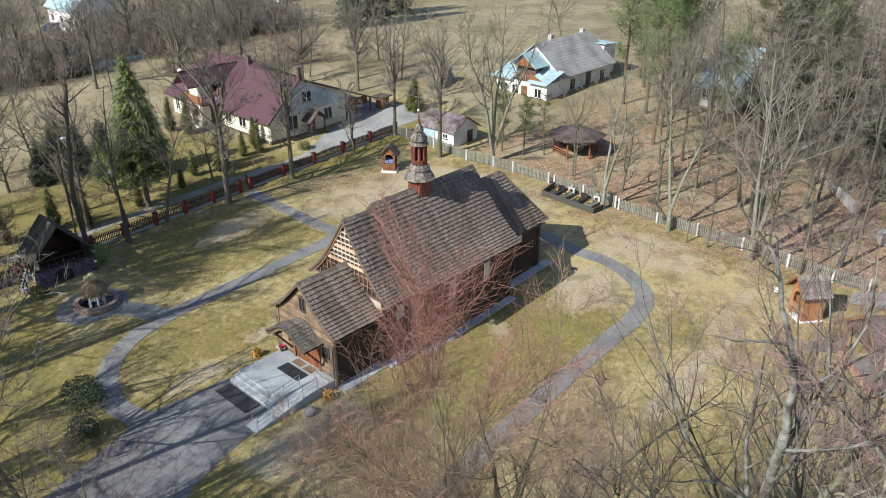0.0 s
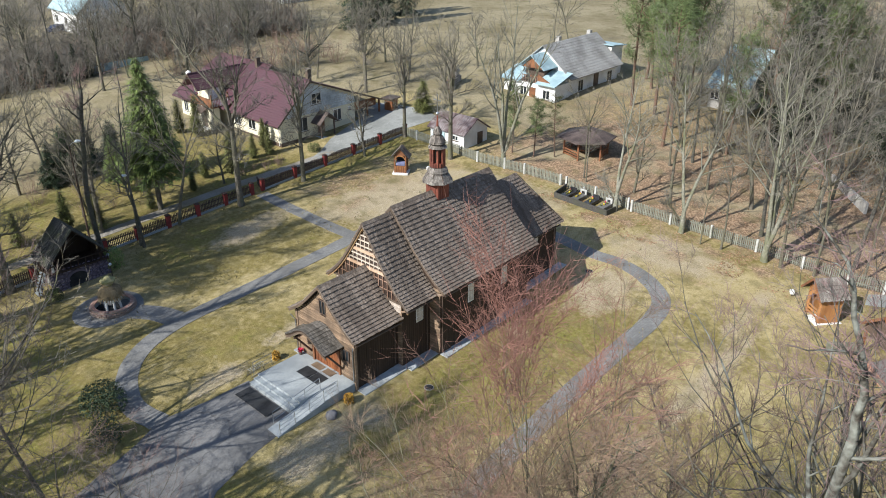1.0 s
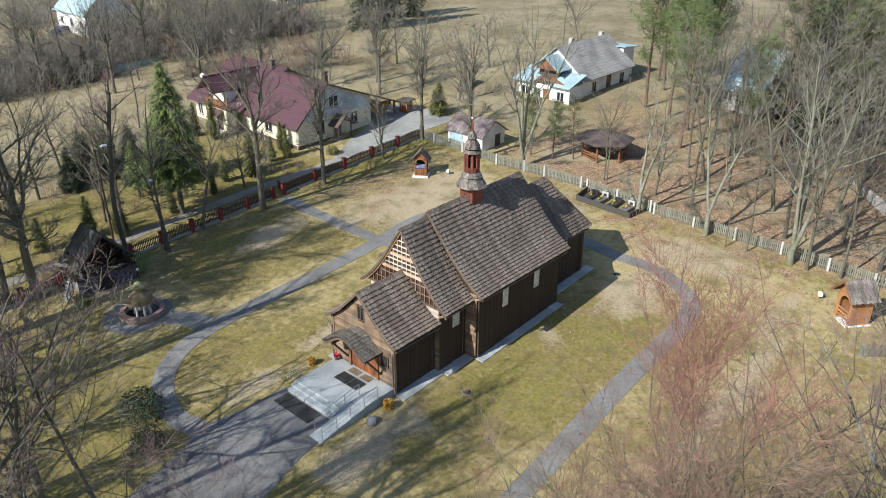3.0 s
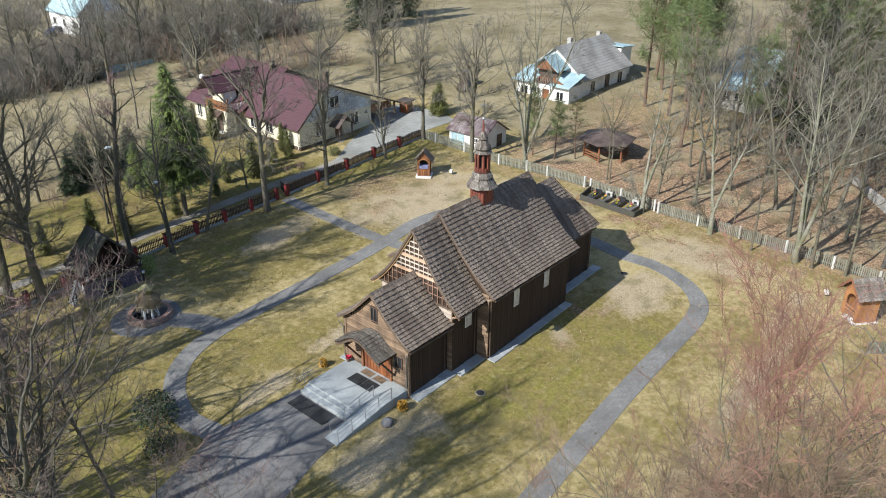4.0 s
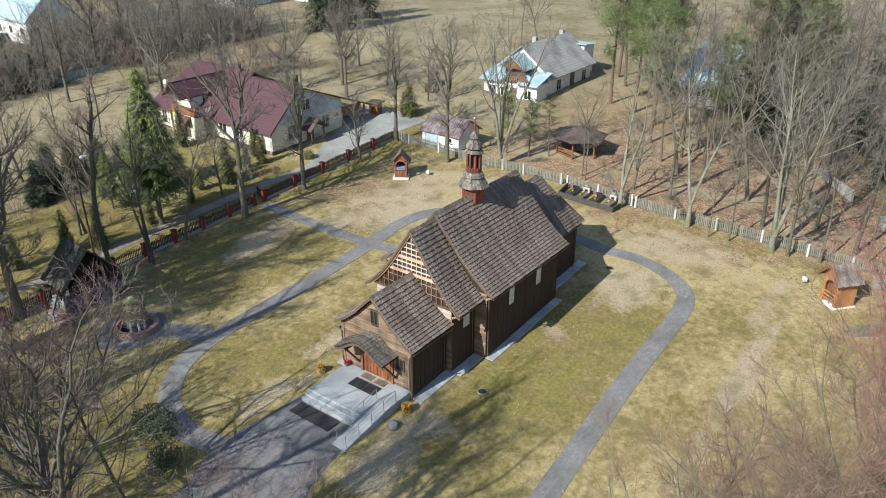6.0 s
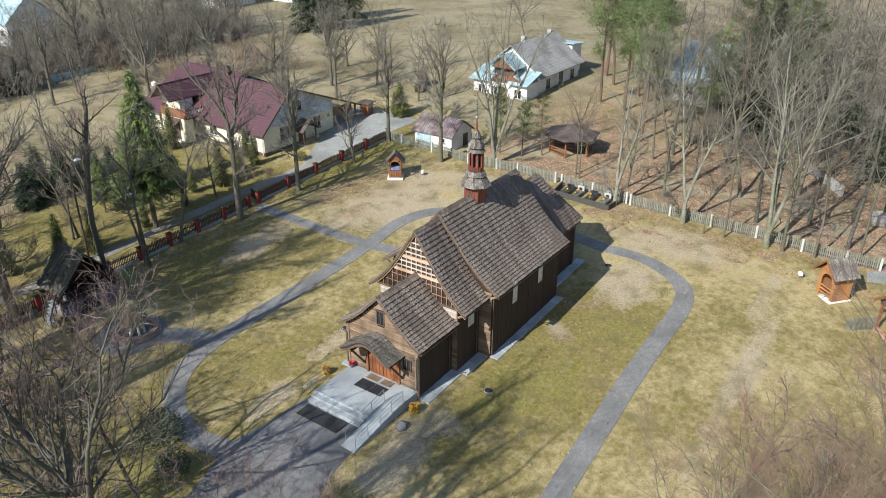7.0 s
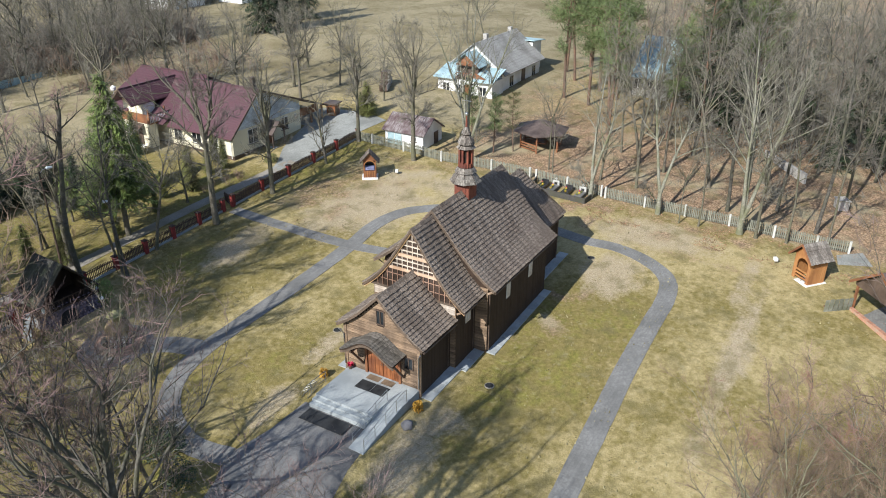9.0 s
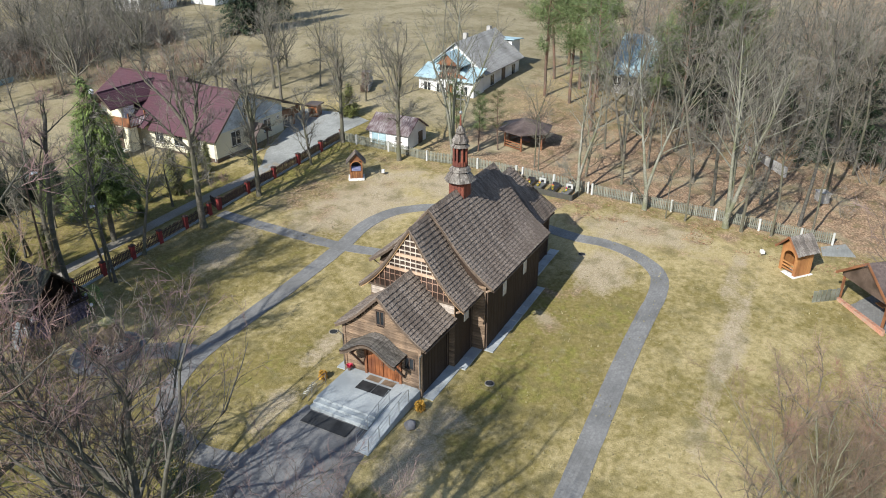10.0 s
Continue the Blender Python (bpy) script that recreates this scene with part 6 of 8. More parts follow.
part("front_wall", bm, "shed_wood", booth)
for z in (0.35, 0.6, 0.85):
    part("parapet_rail", block(-0.55, 0.55, -0.71, -0.66, z, z + 0.12), "shed_wood", booth)
bm = bmesh.new()
prism(bm, [(-0.82, -0.72, 2.1), (0.82, -0.72, 2.1), (0, -0.72, 2.85)], (0, 0.08, 0))
prism(bm, [(-0.82, 0.8, 2.1), (0.82, 0.8, 2.1), (0, 0.8, 2.85)], (0, 0.08, 0))
part("gable", bm, "shed_wood", booth)
for side in (-1, 1):
    bm = bmesh.new()
    prism(bm, [(side * 1.12, -1.15, 1.92), (side * 1.12, 1.1, 1.92), (0, 1.1, 3.0), (0, -1.15, 3.0)], (0, 0, -0.07))
    slope = part("roof", bm, "roof_deck", booth)
    shingle_plane(slope, (0, -1.17, 3.0), (0, 1, 0), (side * 1.12, 0, -1.08), 2.28, 1.56, 0.26, 60 + side, "shingle_grey")
    bm = bmesh.new()
    beam(bm, (0, -1.17, 2.98), (side * 1.14, -1.17, 1.88), 0.05, 0.14)
    part("barge_board", bm, "house_wood", slope)

# ---- open shelter past the booth ----
shelter = thing("rest_shelter", "open brown timber shelter with a grey plank screen and low roof", "shelter", (19.8, -25.5, -0.35), -50)
part("floor", block(-2.6, 2.6, -2.6, 2.6, -0.2, 0.12, 0.02), "paving", shelter)
for x in (-2.4, 2.4):
    for y in (-2.4, 2.4):
        part("post", block(x - 0.08, x + 0.08, y - 0.08, y + 0.08, 0.1, 2.3), "house_wood", shelter)
screen = part("screen_rail", block(-5.0, -2.5, 2.36, 2.44, 0.62, 0.72), "house_wood", shelter)
for k in range(6):
    part("plank", block(-4.95 + 0.41 * k, -4.95 + 0.41 * k + 0.33, 2.30, 2.36, 0.05, 1.2 + 0.03 * (k % 2)), "old_picket", screen)
part("screen_foot", block(-5.0, -2.5, 2.2, 2.42, -0.15, 0.1), "house_wood", shelter)
low = part("low_wall", block(-2.72, -2.48, -2.9, 2.4, -0.3, 0.34, 0.01), "old_brick", shelter, "low red brick wall")
bm = bmesh.new()
rough_box(bm, -0.13, 0.13, -0.12, 0.12, 0, 0.06)
cap = mesh_of("brick", bm, "old_brick")
for k in range(20):
    piece("brick", cap, low, pose(-2.6, -2.75 + 0.262 * k, 0.345))
part("back_wall", block(2.36, 2.44, -2.3, 2.3, 0.1, 1.6), "shed_wood", shelter, "orange-brown boarded back wall")
for s in (-1, 1):
    bm = bmesh.new()
    prism(bm, [(-2.8, s * 2.95, 2.5), (3.0, s * 2.95, 2.5), (3.0, 0, 4.7), (-2.8, 0, 4.7)], (0, 0, -0.1))
    part("roof", bm, "shelter_roof", shelter, "dull grey-brown roof slope")
    bm = bmesh.new()
    beam(bm, (-2.83, s * 2.95, 2.42), (-2.83, 0, 4.62), 0.06, 0.2)
    part("barge_board", bm, "house_wood", shelter)
    bm = bmesh.new()
    beam(bm, (-2.8, s * 2.95, 2.45), (3.0, s * 2.95, 2.45), 0.06, 0.16)
    part("eave_board", bm, "house_wood", shelter)
# dark sheet fills the open gable, standing in for the shade under the roof
bm = bmesh.new()
prism(bm, [(-2.5, -2.6, 2.3), (-2.5, 2.6, 2.3), (-2.5, 2.6, 2.62), (-2.5, 0, 4.55), (-2.5, -2.6, 2.62)], (0.08, 0, 0))
part("gable", bm, "gutter_dark", shelter, "dark panel painting the shade inside the open gable")
part("table", block(-0.8, 0.8, -0.4, 0.4, 0.7, 0.78), "shed_wood", shelter)
bm = bmesh.new()
beam(bm, (0, 0, 0.1), (0, 0, 0.72), 0.16)
part("table_leg", bm, "shed_wood", shelter)

# ---- graves ----
plot = thing("grave_kerb", "low dark stone kerb round the grave plot", "kerb", kind="structure")
for a, b in (((26.9, 3.2), (26.9, 9.3)), ((26.9, 9.3), (29.4, 9.6)), ((26.9, 3.2), (28.6, 3.0))):
    bm = bmesh.new()
    n = 6
    for k in range(n):
        p = (a[0] + (b[0] - a[0]) * k / n, a[1] + (b[1] - a[1]) * k / n)
        q = (a[0] + (b[0] - a[0]) * (k + 1) / n, a[1] + (b[1] - a[1]) * (k + 1) / n)
        beam(bm, (*p, ground_z(*p) + 0.2), (*q, ground_z(*q) + 0.2), 0.12, 0.75)
    part("kerb_wall", bm, "kerb_stone", plot)
rng = random.Random(77)
for y, tone, stone in ((8.4, "granite_dark", "cross"), (7.2, "granite_pale", "white"), (5.7, "granite_dark", "dark"), (4.2, "granite_pale", "white")):
    z = ground_z(28, y) + 0.1
    grave = thing("grave", "%s grave slab with a headstone and flowers" % ("dark polished granite" if tone == "granite_dark" else "weathered grey stone"), "grave", (28.0, y, z), group="graves in the plot")
    part("slab", block(-0.85, 0.95, -0.42, 0.42, -0.1, 0.28, 0.03), "granite_dark" if tone == "granite_dark" else "grave_stone", grave)
    part("headstone", block(0.95, 1.1, -0.38, 0.38, -0.1, 0.75 if stone == "white" else 0.62, 0.03), "granite_pale" if stone == "white" else "granite_dark", grave)
    if stone == "white":
        part("plaque", block(0.93, 0.955, -0.17, 0.17, 0.3, 0.58), "granite_dark", grave)
        bm = bmesh.new()
        beam(bm, (1.02, 0, 0.72), (1.02, 0, 1.08), 0.07)
        beam(bm, (1.02, -0.14, 0.94), (1.02, 0.14, 0.94), 0.07)
        part("cross", bm, "granite_pale", grave)
    for k in range(3):
        v, f = tuft(rng, 30, 0.08, 0.2, 0.12, 0.03)
        ob = piece("bouquet", raw_mesh("bouquet", v, f, "yellow_flower" if (k + int(y)) % 2 else "thuja"), grave, pose(0.55 - 0.4 * k, rng.uniform(-0.2, 0.2), 0.26))
        tagged(ob, "small flower arrangement", kind="stuff")
    bm = bmesh.new()
    lathe(bm, (0.75, 0.25, 0.28), [(0.06, 0), (0.07, 0.12), (0.03, 0.2)], 8)
    part("candle_lamp", bm, "red_plastic", grave)


# ---- lamps, stones, covers ----
def street_lamp(x, y, h, arm, label):
    z = ground_z(x, y)
    lamp = thing("street_lamp", label, "lamp", (x, y, z))
    bm = bmesh.new()
    tube(bm, [(0, 0, -0.3), (0, 0, h * 0.5), (0, 0, h - 0.1)], [0.11, 0.085, 0.06], 10)
    part("pole", bm, "bark" if h < 8 else "gutter_dark", lamp)
    bm = bmesh.new()
    tube(bm, [(0, 0, h - 0.3), (arm * 0.5, -0.1, h), (arm, -0.2, h + 0.05)], 0.03, 6)
    part("arm", bm, "metal_grey", lamp)
    bm = bmesh.new()
    tube(bm, [(arm * 0.9, -0.18, h + 0.06), (arm * 1.2, -0.25, h + 0.1), (arm * 1.2 + 0.35, -0.35, h + 0.08)], [0.05, 0.14, 0.08], 8)
    part("lamp_head", bm, "lamp_white", lamp, "pale blue-grey lamp head")
    return lamp


street_lamp(-6.3, 31.7, 6.9, -0.5, "wooden street lamp post with a pale lamp head")
street_lamp(-9.3, 35.2, 9.8, 0.5, "tall street lamp post with a pale lamp head")


def spot_box(x, y):
    z = ground_z(x, y)
    ob = thing("floodlight", "small white floodlight on a stake in the lawn", "lamp", (x, y, z), 30, group="lawn floodlights")
    bm = bmesh.new()
    tube(bm, [(0, 0, -0.1), (0, 0, 0.25)], 0.03, 6)
    part("stake", bm, "gutter_dark", ob)
    part("housing", block(-0.22, 0.22, -0.16, 0.16, 0.22, 0.52, 0.03), "white_paint", ob)
    bm = bmesh.new()
    rough_box(bm, -0.18, 0.18, -0.185, -0.155, 0.26, 0.48)
    part("glass", bm, "dark_glass", ob)


spot_box(24.7, -15.5)
spot_box(23.0, 23.3)


def cover(x, y):
    z = ground_z(x, y)
    ob = thing("manhole_cover", "round concrete manhole ring with a dark iron lid", "manhole", (x, y, z), group="manhole covers")
    bm = bmesh.new()
    lathe(bm, (0, 0, 0), [(0.34, -0.2), (0.34, 0.04), (0.29, 0.05), (0.27, 0.03)], 20)
    part("ring", bm, "gravel", ob)
    bm = bmesh.new()
    lathe(bm, (0, 0, 0), [(0.3, -0.1), (0.3, 0.045), (0.26, 0.055)], 20)
    part("lid", bm, "mat_black", ob)


cover(-3.6, -1.9)
cover(-3.6, 11.0)
cover(16.8, -1.4)


def boulder(x, y, r, seed):
    bm = bmesh.new()
    bmesh.ops.create_icosphere(bm, subdivisions=3, radius=r)
    for v in bm.verts:
        v.co *= 1 + 0.35 * noise.noise(v.co * (1.2 / r) + Vector((seed, 0, 0))) + 0.08 * noise.noise(v.co * (4 / r))
        v.co.z *= 0.72
    ob = new("boulder", mesh_of("boulder", bm, "stone_grey", True))
    ob.location = (x, y, ground_z(x, y) + r * 0.35)
    return tagged(ob, "rounded grey field boulder in the grass", "boulder")


boulder(-10.0, 0.6, 0.4, 4)
boulder(-19.5, 6.9, 0.35, 9)


def low_bush(name, x, y, r, h, material, n, seed, label, stems=True, z=None):
    rng = random.Random(seed)
    ob = thing(name, label, "bush", (x, y, ground_z(x, y) if z is None else z))
    v, f = [], []
    for _ in range(n):
        a, rr, zz = rng.uniform(0, 6.28), r * rng.random() ** 0.5, h * rng.random() ** 0.8
        rr *= math.sqrt(max(0.1, 1 - (zz / h - 0.4) ** 2 * 1.4))
        p = Vector((rr * math.cos(a), rr * math.sin(a), zz))
        u = Vector((rng.gauss(0, 1), rng.gauss(0, 1), rng.gauss(0, 1))).normalized()
        w = u.orthogonal().normalized()
        s = rng.uniform(0.04, 0.09)
        k = len(v)
        v += [p - u * s, p + w * s * 0.6, p + u * s, p - w * s * 0.6]
        f.append((k, k + 1, k + 2, k + 3))
    tagged(piece("foliage", raw_mesh("foliage", v, f, material), ob), kind="stuff")
    wood = Wood(rng)
    for _ in range(9):
        wood.limb(wander(rng, Vector((rng.gauss(0, 0.05), rng.gauss(0, 0.05), -0.05)), Vector((rng.gauss(0, 0.6), rng.gauss(0, 0.6), 1)), h * 0.9, 4, 0.15, 0.1), [0.02, 0.016, 0.012, 0.008, 0.004], 4)
    piece("stems", raw_mesh("stems", wood.v, wood.f, "bark"), ob)
    return ob


low_bush("shrub", -8.3, 0.85, 0.36, 0.66, "ochre_leaf", 420, 1, "small ochre-leaved shrub beside the platform")
low_bush("shrub", -8.6, 8.3, 0.33, 0.6, "ochre_leaf", 300, 2, "small ochre-leaved shrub beside the platform")
low_bush("shrub", -19.3, 12.2, 1.5, 1.9, "needle_dark", 2600, 3, "dense dark evergreen shrub by the forecourt")
low_bush("shrub", -20.6, 9.4, 1.1, 1.3, "needle_dark", 1400, 4, "low evergreen shrub by the forecourt")
low_bush("shrub", -15.6, 28.3, 0.7, 1.0, "thuja", 900, 5, "small evergreen shrub beside the grotto")
low_bush("shrub", -9.8, 29.6, 0.9, 1.9, "needle", 1300, 6, "dark evergreen shrub beside the grotto")
low_bush("shrub", 18.4, 37.2, 0.8, 0.9, "thuja", 900, 7, "yellow-green clipped shrub at the driveway")
pot = thing("flower_pot", "pink flowers in a pot beside the church door", "flower pot", (-7.5, 6.85, 0.33))
bm = bmesh.new()
lathe(bm, (0, 0, 0), [(0.1, 0), (0.15, 0.25), (0.12, 0.25)], 10)
part("pot", bm, "gutter_dark", pot)
v, f = tuft(random.Random(3), 70, 0.12, 0.3, 0.2, 0.04)
tagged(piece("bouquet", raw_mesh("bouquet", v, f, "red_plastic"), pot, pose(0, 0, 0.2)), "pink flowers", kind="stuff")


# ---- boot rack by the platform, globe lamps by the grotto ----
rack = thing("bicycle_rack", "galvanised bicycle rack of thin bars beside the platform", "rack", (-10.5, 8.0, ground_z(-10.5, 8.0)), 8)
for y in (-0.22, 0.22):
    bm = bmesh.new()
    tube(bm, [(-0.65, y, 0.04), (0.65, y, 0.04)], 0.02, 6)
    part("base_bar", bm, "metal_grey", rack)
for k in range(8):
    x = -0.6 + 1.2 * k / 7
    bm = bmesh.new()
    tube(bm, [(x, -0.22, 0.02), (x, -0.2, 0.5), (x, -0.1, 0.58), (x, 0.1, 0.58), (x, 0.2, 0.5), (x, 0.22, 0.02)], 0.014, 6)
    part("hoop", bm, "metal_grey", rack)


def globe_lamp(x, y, h):
    lamp = thing("globe_lamp", "small white globe lamp on a thin post", "lamp", (x, y, ground_z(x, y)), group="globe lamps at the grotto")
    bm = bmesh.new()
    tube(bm, [(0, 0, -0.2), (0, 0, h)], [0.04, 0.03], 8)
    part("post", bm, "gutter_dark", lamp)
    bm = bmesh.new()
    bmesh.ops.create_uvsphere(bm, u_segments=14, v_segments=9, radius=0.13)
    bmesh.ops.translate(bm, verts=bm.verts[:], vec=(0, 0, h + 0.1))
    part("globe", bm, "lamp_white", lamp, smooth=True)


globe_lamp(-10.3, 29.4, 1.5)
globe_lamp(-10.6, 28.6, 1.0)

# ---- odds and ends beyond the fences ----
store = thing("crate_stack", "stack of weathered grey timber crates behind the driveway", "crates", (46.8, 41.0, ground_z(46.8, 41.0)), 20)
for x, y, z, w, h in ((0, 0, 0, 1.5, 1.2), (1.7, 0.2, 0, 1.4, 1.1), (0.7, 0.1, 1.2, 1.4, 1.0), (-1.6, -0.2, 0, 1.3, 0.9)):
    crate = part("crate", block(x - w / 2, x + w / 2, y - 0.55, y + 0.55, z - 0.05, z + h - 0.06, 0.03), "gutter_dark", store)
    for k in range(4):
        zz = z + 0.08 + (h - 0.3) * k / 3
        part("slat", block(x - w / 2 - 0.02, x + w / 2 + 0.02, y - 0.6, y - 0.55, zz, zz + 0.16), "grey_wall", crate)
hut = thing("concrete_shaft", "pale concrete inspection shaft with a flat lid in the wood", "shaft", (40.4, -19.2, ground_z(40.4, -19.2)), 30)
part("shaft", block(-0.65, 0.65, -0.5, 0.5, -0.3, 0.95, 0.03), "grey_wall", hut)
part("lid", block(-0.72, 0.72, -0.58, 0.58, 0.95, 1.05, 0.02), "grey_wall", hut)
sheet("stone_terrace", [(27.4, -20.3), (29.2, -20.0), (31.0, -22.0), (28.7, -23.0)], "drive", "small blue-grey paved terrace behind the timber booth", "terrace", lift=0.03)


def parked_car(x, y, turn, label):
    car = thing("parked_car", label, "car", (x, y, ground_z(x, y)), turn)
    bm = bmesh.new()
    side = [(-2.1, 0.35), (-2.1, 0.8), (-1.9, 0.95), (-1.1, 1.0), (-0.6, 1.42), (0.9, 1.45), (1.6, 1.0), (2.05, 0.9), (2.1, 0.35)]
    prism(bm, [(px, -0.82, pz) for px, pz in side], (0, 1.64, 0))
    bmesh.ops.bevel(bm, geom=bm.edges[:], offset=0.06, segments=1, affect="EDGES")
    part("body", bm, "car_blue", car)
    for s in (-1, 1):
        part("side_window", block(-0.75, 1.05, s * 0.83 - 0.012, s * 0.83 + 0.012, 1.02, 1.34), "dark_glass", car)
        for wx in (-1.35, 1.3):
            bm = bmesh.new()
            tube(bm, [(wx, s * 0.7, 0.31), (wx, s * 0.86, 0.31)], 0.31, 14)
            tyre = part("wheel", bm, "mat_black", car)
            bm = bmesh.new()
            tube(bm, [(wx, s * 0.85, 0.31), (wx, s * 0.875, 0.31)], 0.19, 12)
            part("rim", bm, "metal_grey", tyre)


parked_car(27.2, 126.0, 25, "dark blue car parked beside the distant white house")

# ---- neighbouring houses ----
def window(parent, axis, fixed, c, z, w, h, sign, frame_mat="white_paint"):
    """A window with frame, two panes and a sill on a wall of x or y = fixed, looking along sign."""
    def bx(a0, a1, z0, z1, d0, d1):
        lo, hi = sorted((fixed + sign * d0, fixed + sign * d1))
        return block(a0, a1, lo, hi, z0, z1) if axis == "y" else block(lo, hi, a0, a1, z0, z1)

    win = part("window", bx(c - w / 2, c + w / 2, z, z + h, -0.02, 0.05), frame_mat, parent)
    for k in (-1, 1):
        m = c + k * w / 4
        part("pane", bx(m - w / 4 + 0.06, m + w / 4 - 0.03, z + 0.08, z + h - 0.08, 0.05, 0.06), "dark_glass", win)
    part("sill", bx(c - w / 2 - 0.08, c + w / 2 + 0.08, z - 0.06, z, 0.0, 0.14), "gutter_dark", win)


def slope_sheet(parent, a, b, c, d, material, thick=0.12, ribs=0, rib_mat=None, label=""):
    """A roof plane from eave a-b to ridge c-d (c above b)."""
    bm = bmesh.new()
    prism(bm, [a, b, c, d], (0, 0, -thick))
    roof = part("roof", bm, material, parent, label)
    a, b, c, d = map(Vector, (a, b, c, d))
    n = (b - a).cross(d - a).normalized()
    if n.z < 0:
        n = -n
    for k in range(ribs):
        u = (k + 0.5) / ribs
        bm = bmesh.new()
        beam(bm, a.lerp(d, u) - n * 0.008, b.lerp(c, u) - n * 0.008, 0.06, 0.05)
        part("tile_course", bm, rib_mat or material, roof)
    return roof


villa = thing("house", "cream two-winged house with maroon tile roofs and a wooden balcony", "house")
G = 2.0
part("wall", block(16.65, 28.2, 41.0, 61.0, G - 0.6, 4.75), "cream_wall", villa, "cream rendered ground-floor wall")
part("plinth", block(16.6, 28.25, 40.94, 61.05, G - 0.6, 2.35), "gutter_dark", villa)
bm = bmesh.new()
prism(bm, [(16.65, 41.0, 4.75), (28.2, 41.0, 4.75), (28.2, 41.0, 6.25), (21.0, 41.0, 8.9)], (0, 0.2, 0))
gab = part("gable", bm, "cream_wall", villa)
# pale shingle cladding of the gable, course by course
for k in range(13):
    z = 5.05 + 0.27 * k
    if z > 8.4:
        break
    x0, x1 = 16.75 + (z - 4.75) * 1.05, min(28.2, 21.0 + (8.7 - z) / 0.42)
    u = x0 + 0.1 * (k % 2)
    while u < x1 - 0.1:
        v = min(u + 0.42, x1)
        bm = bmesh.new()
        rough_box(bm, u + 0.012, v - 0.012, 40.94 - 0.012 * (k % 2), 41.0, z, z + 0.24)
        part("cladding_tile", bm, "pale_shingle", gab)
        u = v
ridge = 9.1
NX, NZ = 23.2, 8.95
slope_sheet(villa, (15.95, 40.4, 4.6), (15.95, 50.6, 4.6), (21.0, 50.6, ridge), (21.0, 40.4, ridge), "maroon_tile", ribs=20, label="maroon pressed-tile roof slope")
slope_sheet(villa, (33.0, 40.4, 4.5), (33.0, 50.6, 4.5), (21.0, 50.6, ridge), (21.0, 40.4, ridge), "maroon_tile", ribs=20, label="maroon pressed-tile roof slope over the carport")
slope_sheet(villa, (15.5, 50.65, 4.9), (15.5, 62.4, 4.9), (NX, 62.4, NZ), (NX, 50.65, NZ), "maroon_tile", ribs=20, label="maroon pressed-tile roof slope of the rear block")
slope_sheet(villa, (29.2, 50.65, 6.1), (29.2, 62.4, 6.1), (NX, 62.4, NZ), (NX, 50.65, NZ), "maroon_tile", label="maroon pressed-tile roof slope of the rear block")
bm = bmesh.new()
prism(bm, [(16.65, 60.8, 4.75), (28.2, 60.8, 4.75), (28.2, 60.8, 6.25), (NX, 60.8, 8.7), (16.65, 60.8, 5.2)], (0, 0.2, 0))
prism(bm, [(16.65, 50.3, 4.75), (28.2, 50.3, 4.75), (28.2, 50.3, 6.1), (21.0, 50.3, 8.9), (16.65, 50.3, 5.0)], (0, 0.2, 0))
part("gable", bm, "cream_wall", villa)
bm = bmesh.new()
beam(bm, (15.95, 40.38, 4.53), (21.0, 40.38, ridge - 0.08), 0.06, 0.2)
beam(bm, (33.0, 40.38, 4.45), (21.0, 40.38, ridge - 0.08), 0.06, 0.2)
part("barge_board", bm, "gutter_dark", villa)
bm = bmesh.new()
beam(bm, (21.0, 40.4, ridge + 0.03), (21.0, 50.6, ridge + 0.03), 0.24, 0.1)
beam(bm, (NX, 50.65, NZ + 0.03), (NX, 62.4, NZ + 0.03), 0.24, 0.1)
part("ridge_tile", bm, "maroon_tile", villa)
window(villa, "y", 40.9, 22.1, 6.05, 1.4, 1.35, -1)
window(villa, "y", 41.0, 25.3, 3.3, 1.2, 1.5, -1)
window(villa, "y", 41.0, 19.85, 3.1, 1.5, 1.7, -1)
window(villa, "y", 41.0, 27.3, 4.3, 0.35, 0.4, -1)
part("door", block(22.1, 23.2, 40.93, 41.0, 2.15, 4.1), "house_wood", villa)
stoop = part("door_canopy", block(21.5, 23.7, 39.4, 41.0, 2.0, 2.2), "slab", villa)
for x in (21.6, 23.6):
    bm = bmesh.new()
    beam(bm, (x, 39.6, 2.1), (x, 39.6, 4.2), 0.14)
    part("post", bm, "gutter_dark", stoop)
for s in (-1, 1):
    bm = bmesh.new()
    prism(bm, [(22.6, 39.2, 5.2), (22.6, 41.0, 5.2), (22.6 + s * 1.45, 41.0, 3.95), (22.6 + s * 1.45, 39.2, 3.95)], (0, 0, -0.1))
    part("canopy_roof", bm, "shelter_roof", stoop)
for y, w in ((43.95, 1.4), (46.6, 1.4), (49.6, 1.3)):
    window(villa, "x", 16.65, y, 3.0, w, 1.35, -1)
bm = bmesh.new()
tube(bm, [(16.5, 41.15, 4.5), (16.5, 41.15, 2.1)], 0.05, 8)
part("downpipe", bm, "white_paint", villa)
for x, y, z0 in ((23.0, 43.2, 8.2), (22.6, 53.0, 8.2)):
    ch = part("chimney", block(x - 0.27, x + 0.27, y - 0.25, y + 0.25, z0, z0 + 1.5, 0.02), "verge_wood", villa)
    part("cap", block(x - 0.33, x + 0.33, y - 0.31, y + 0.31, z0 + 1.5, z0 + 1.58), "gutter_dark", ch)
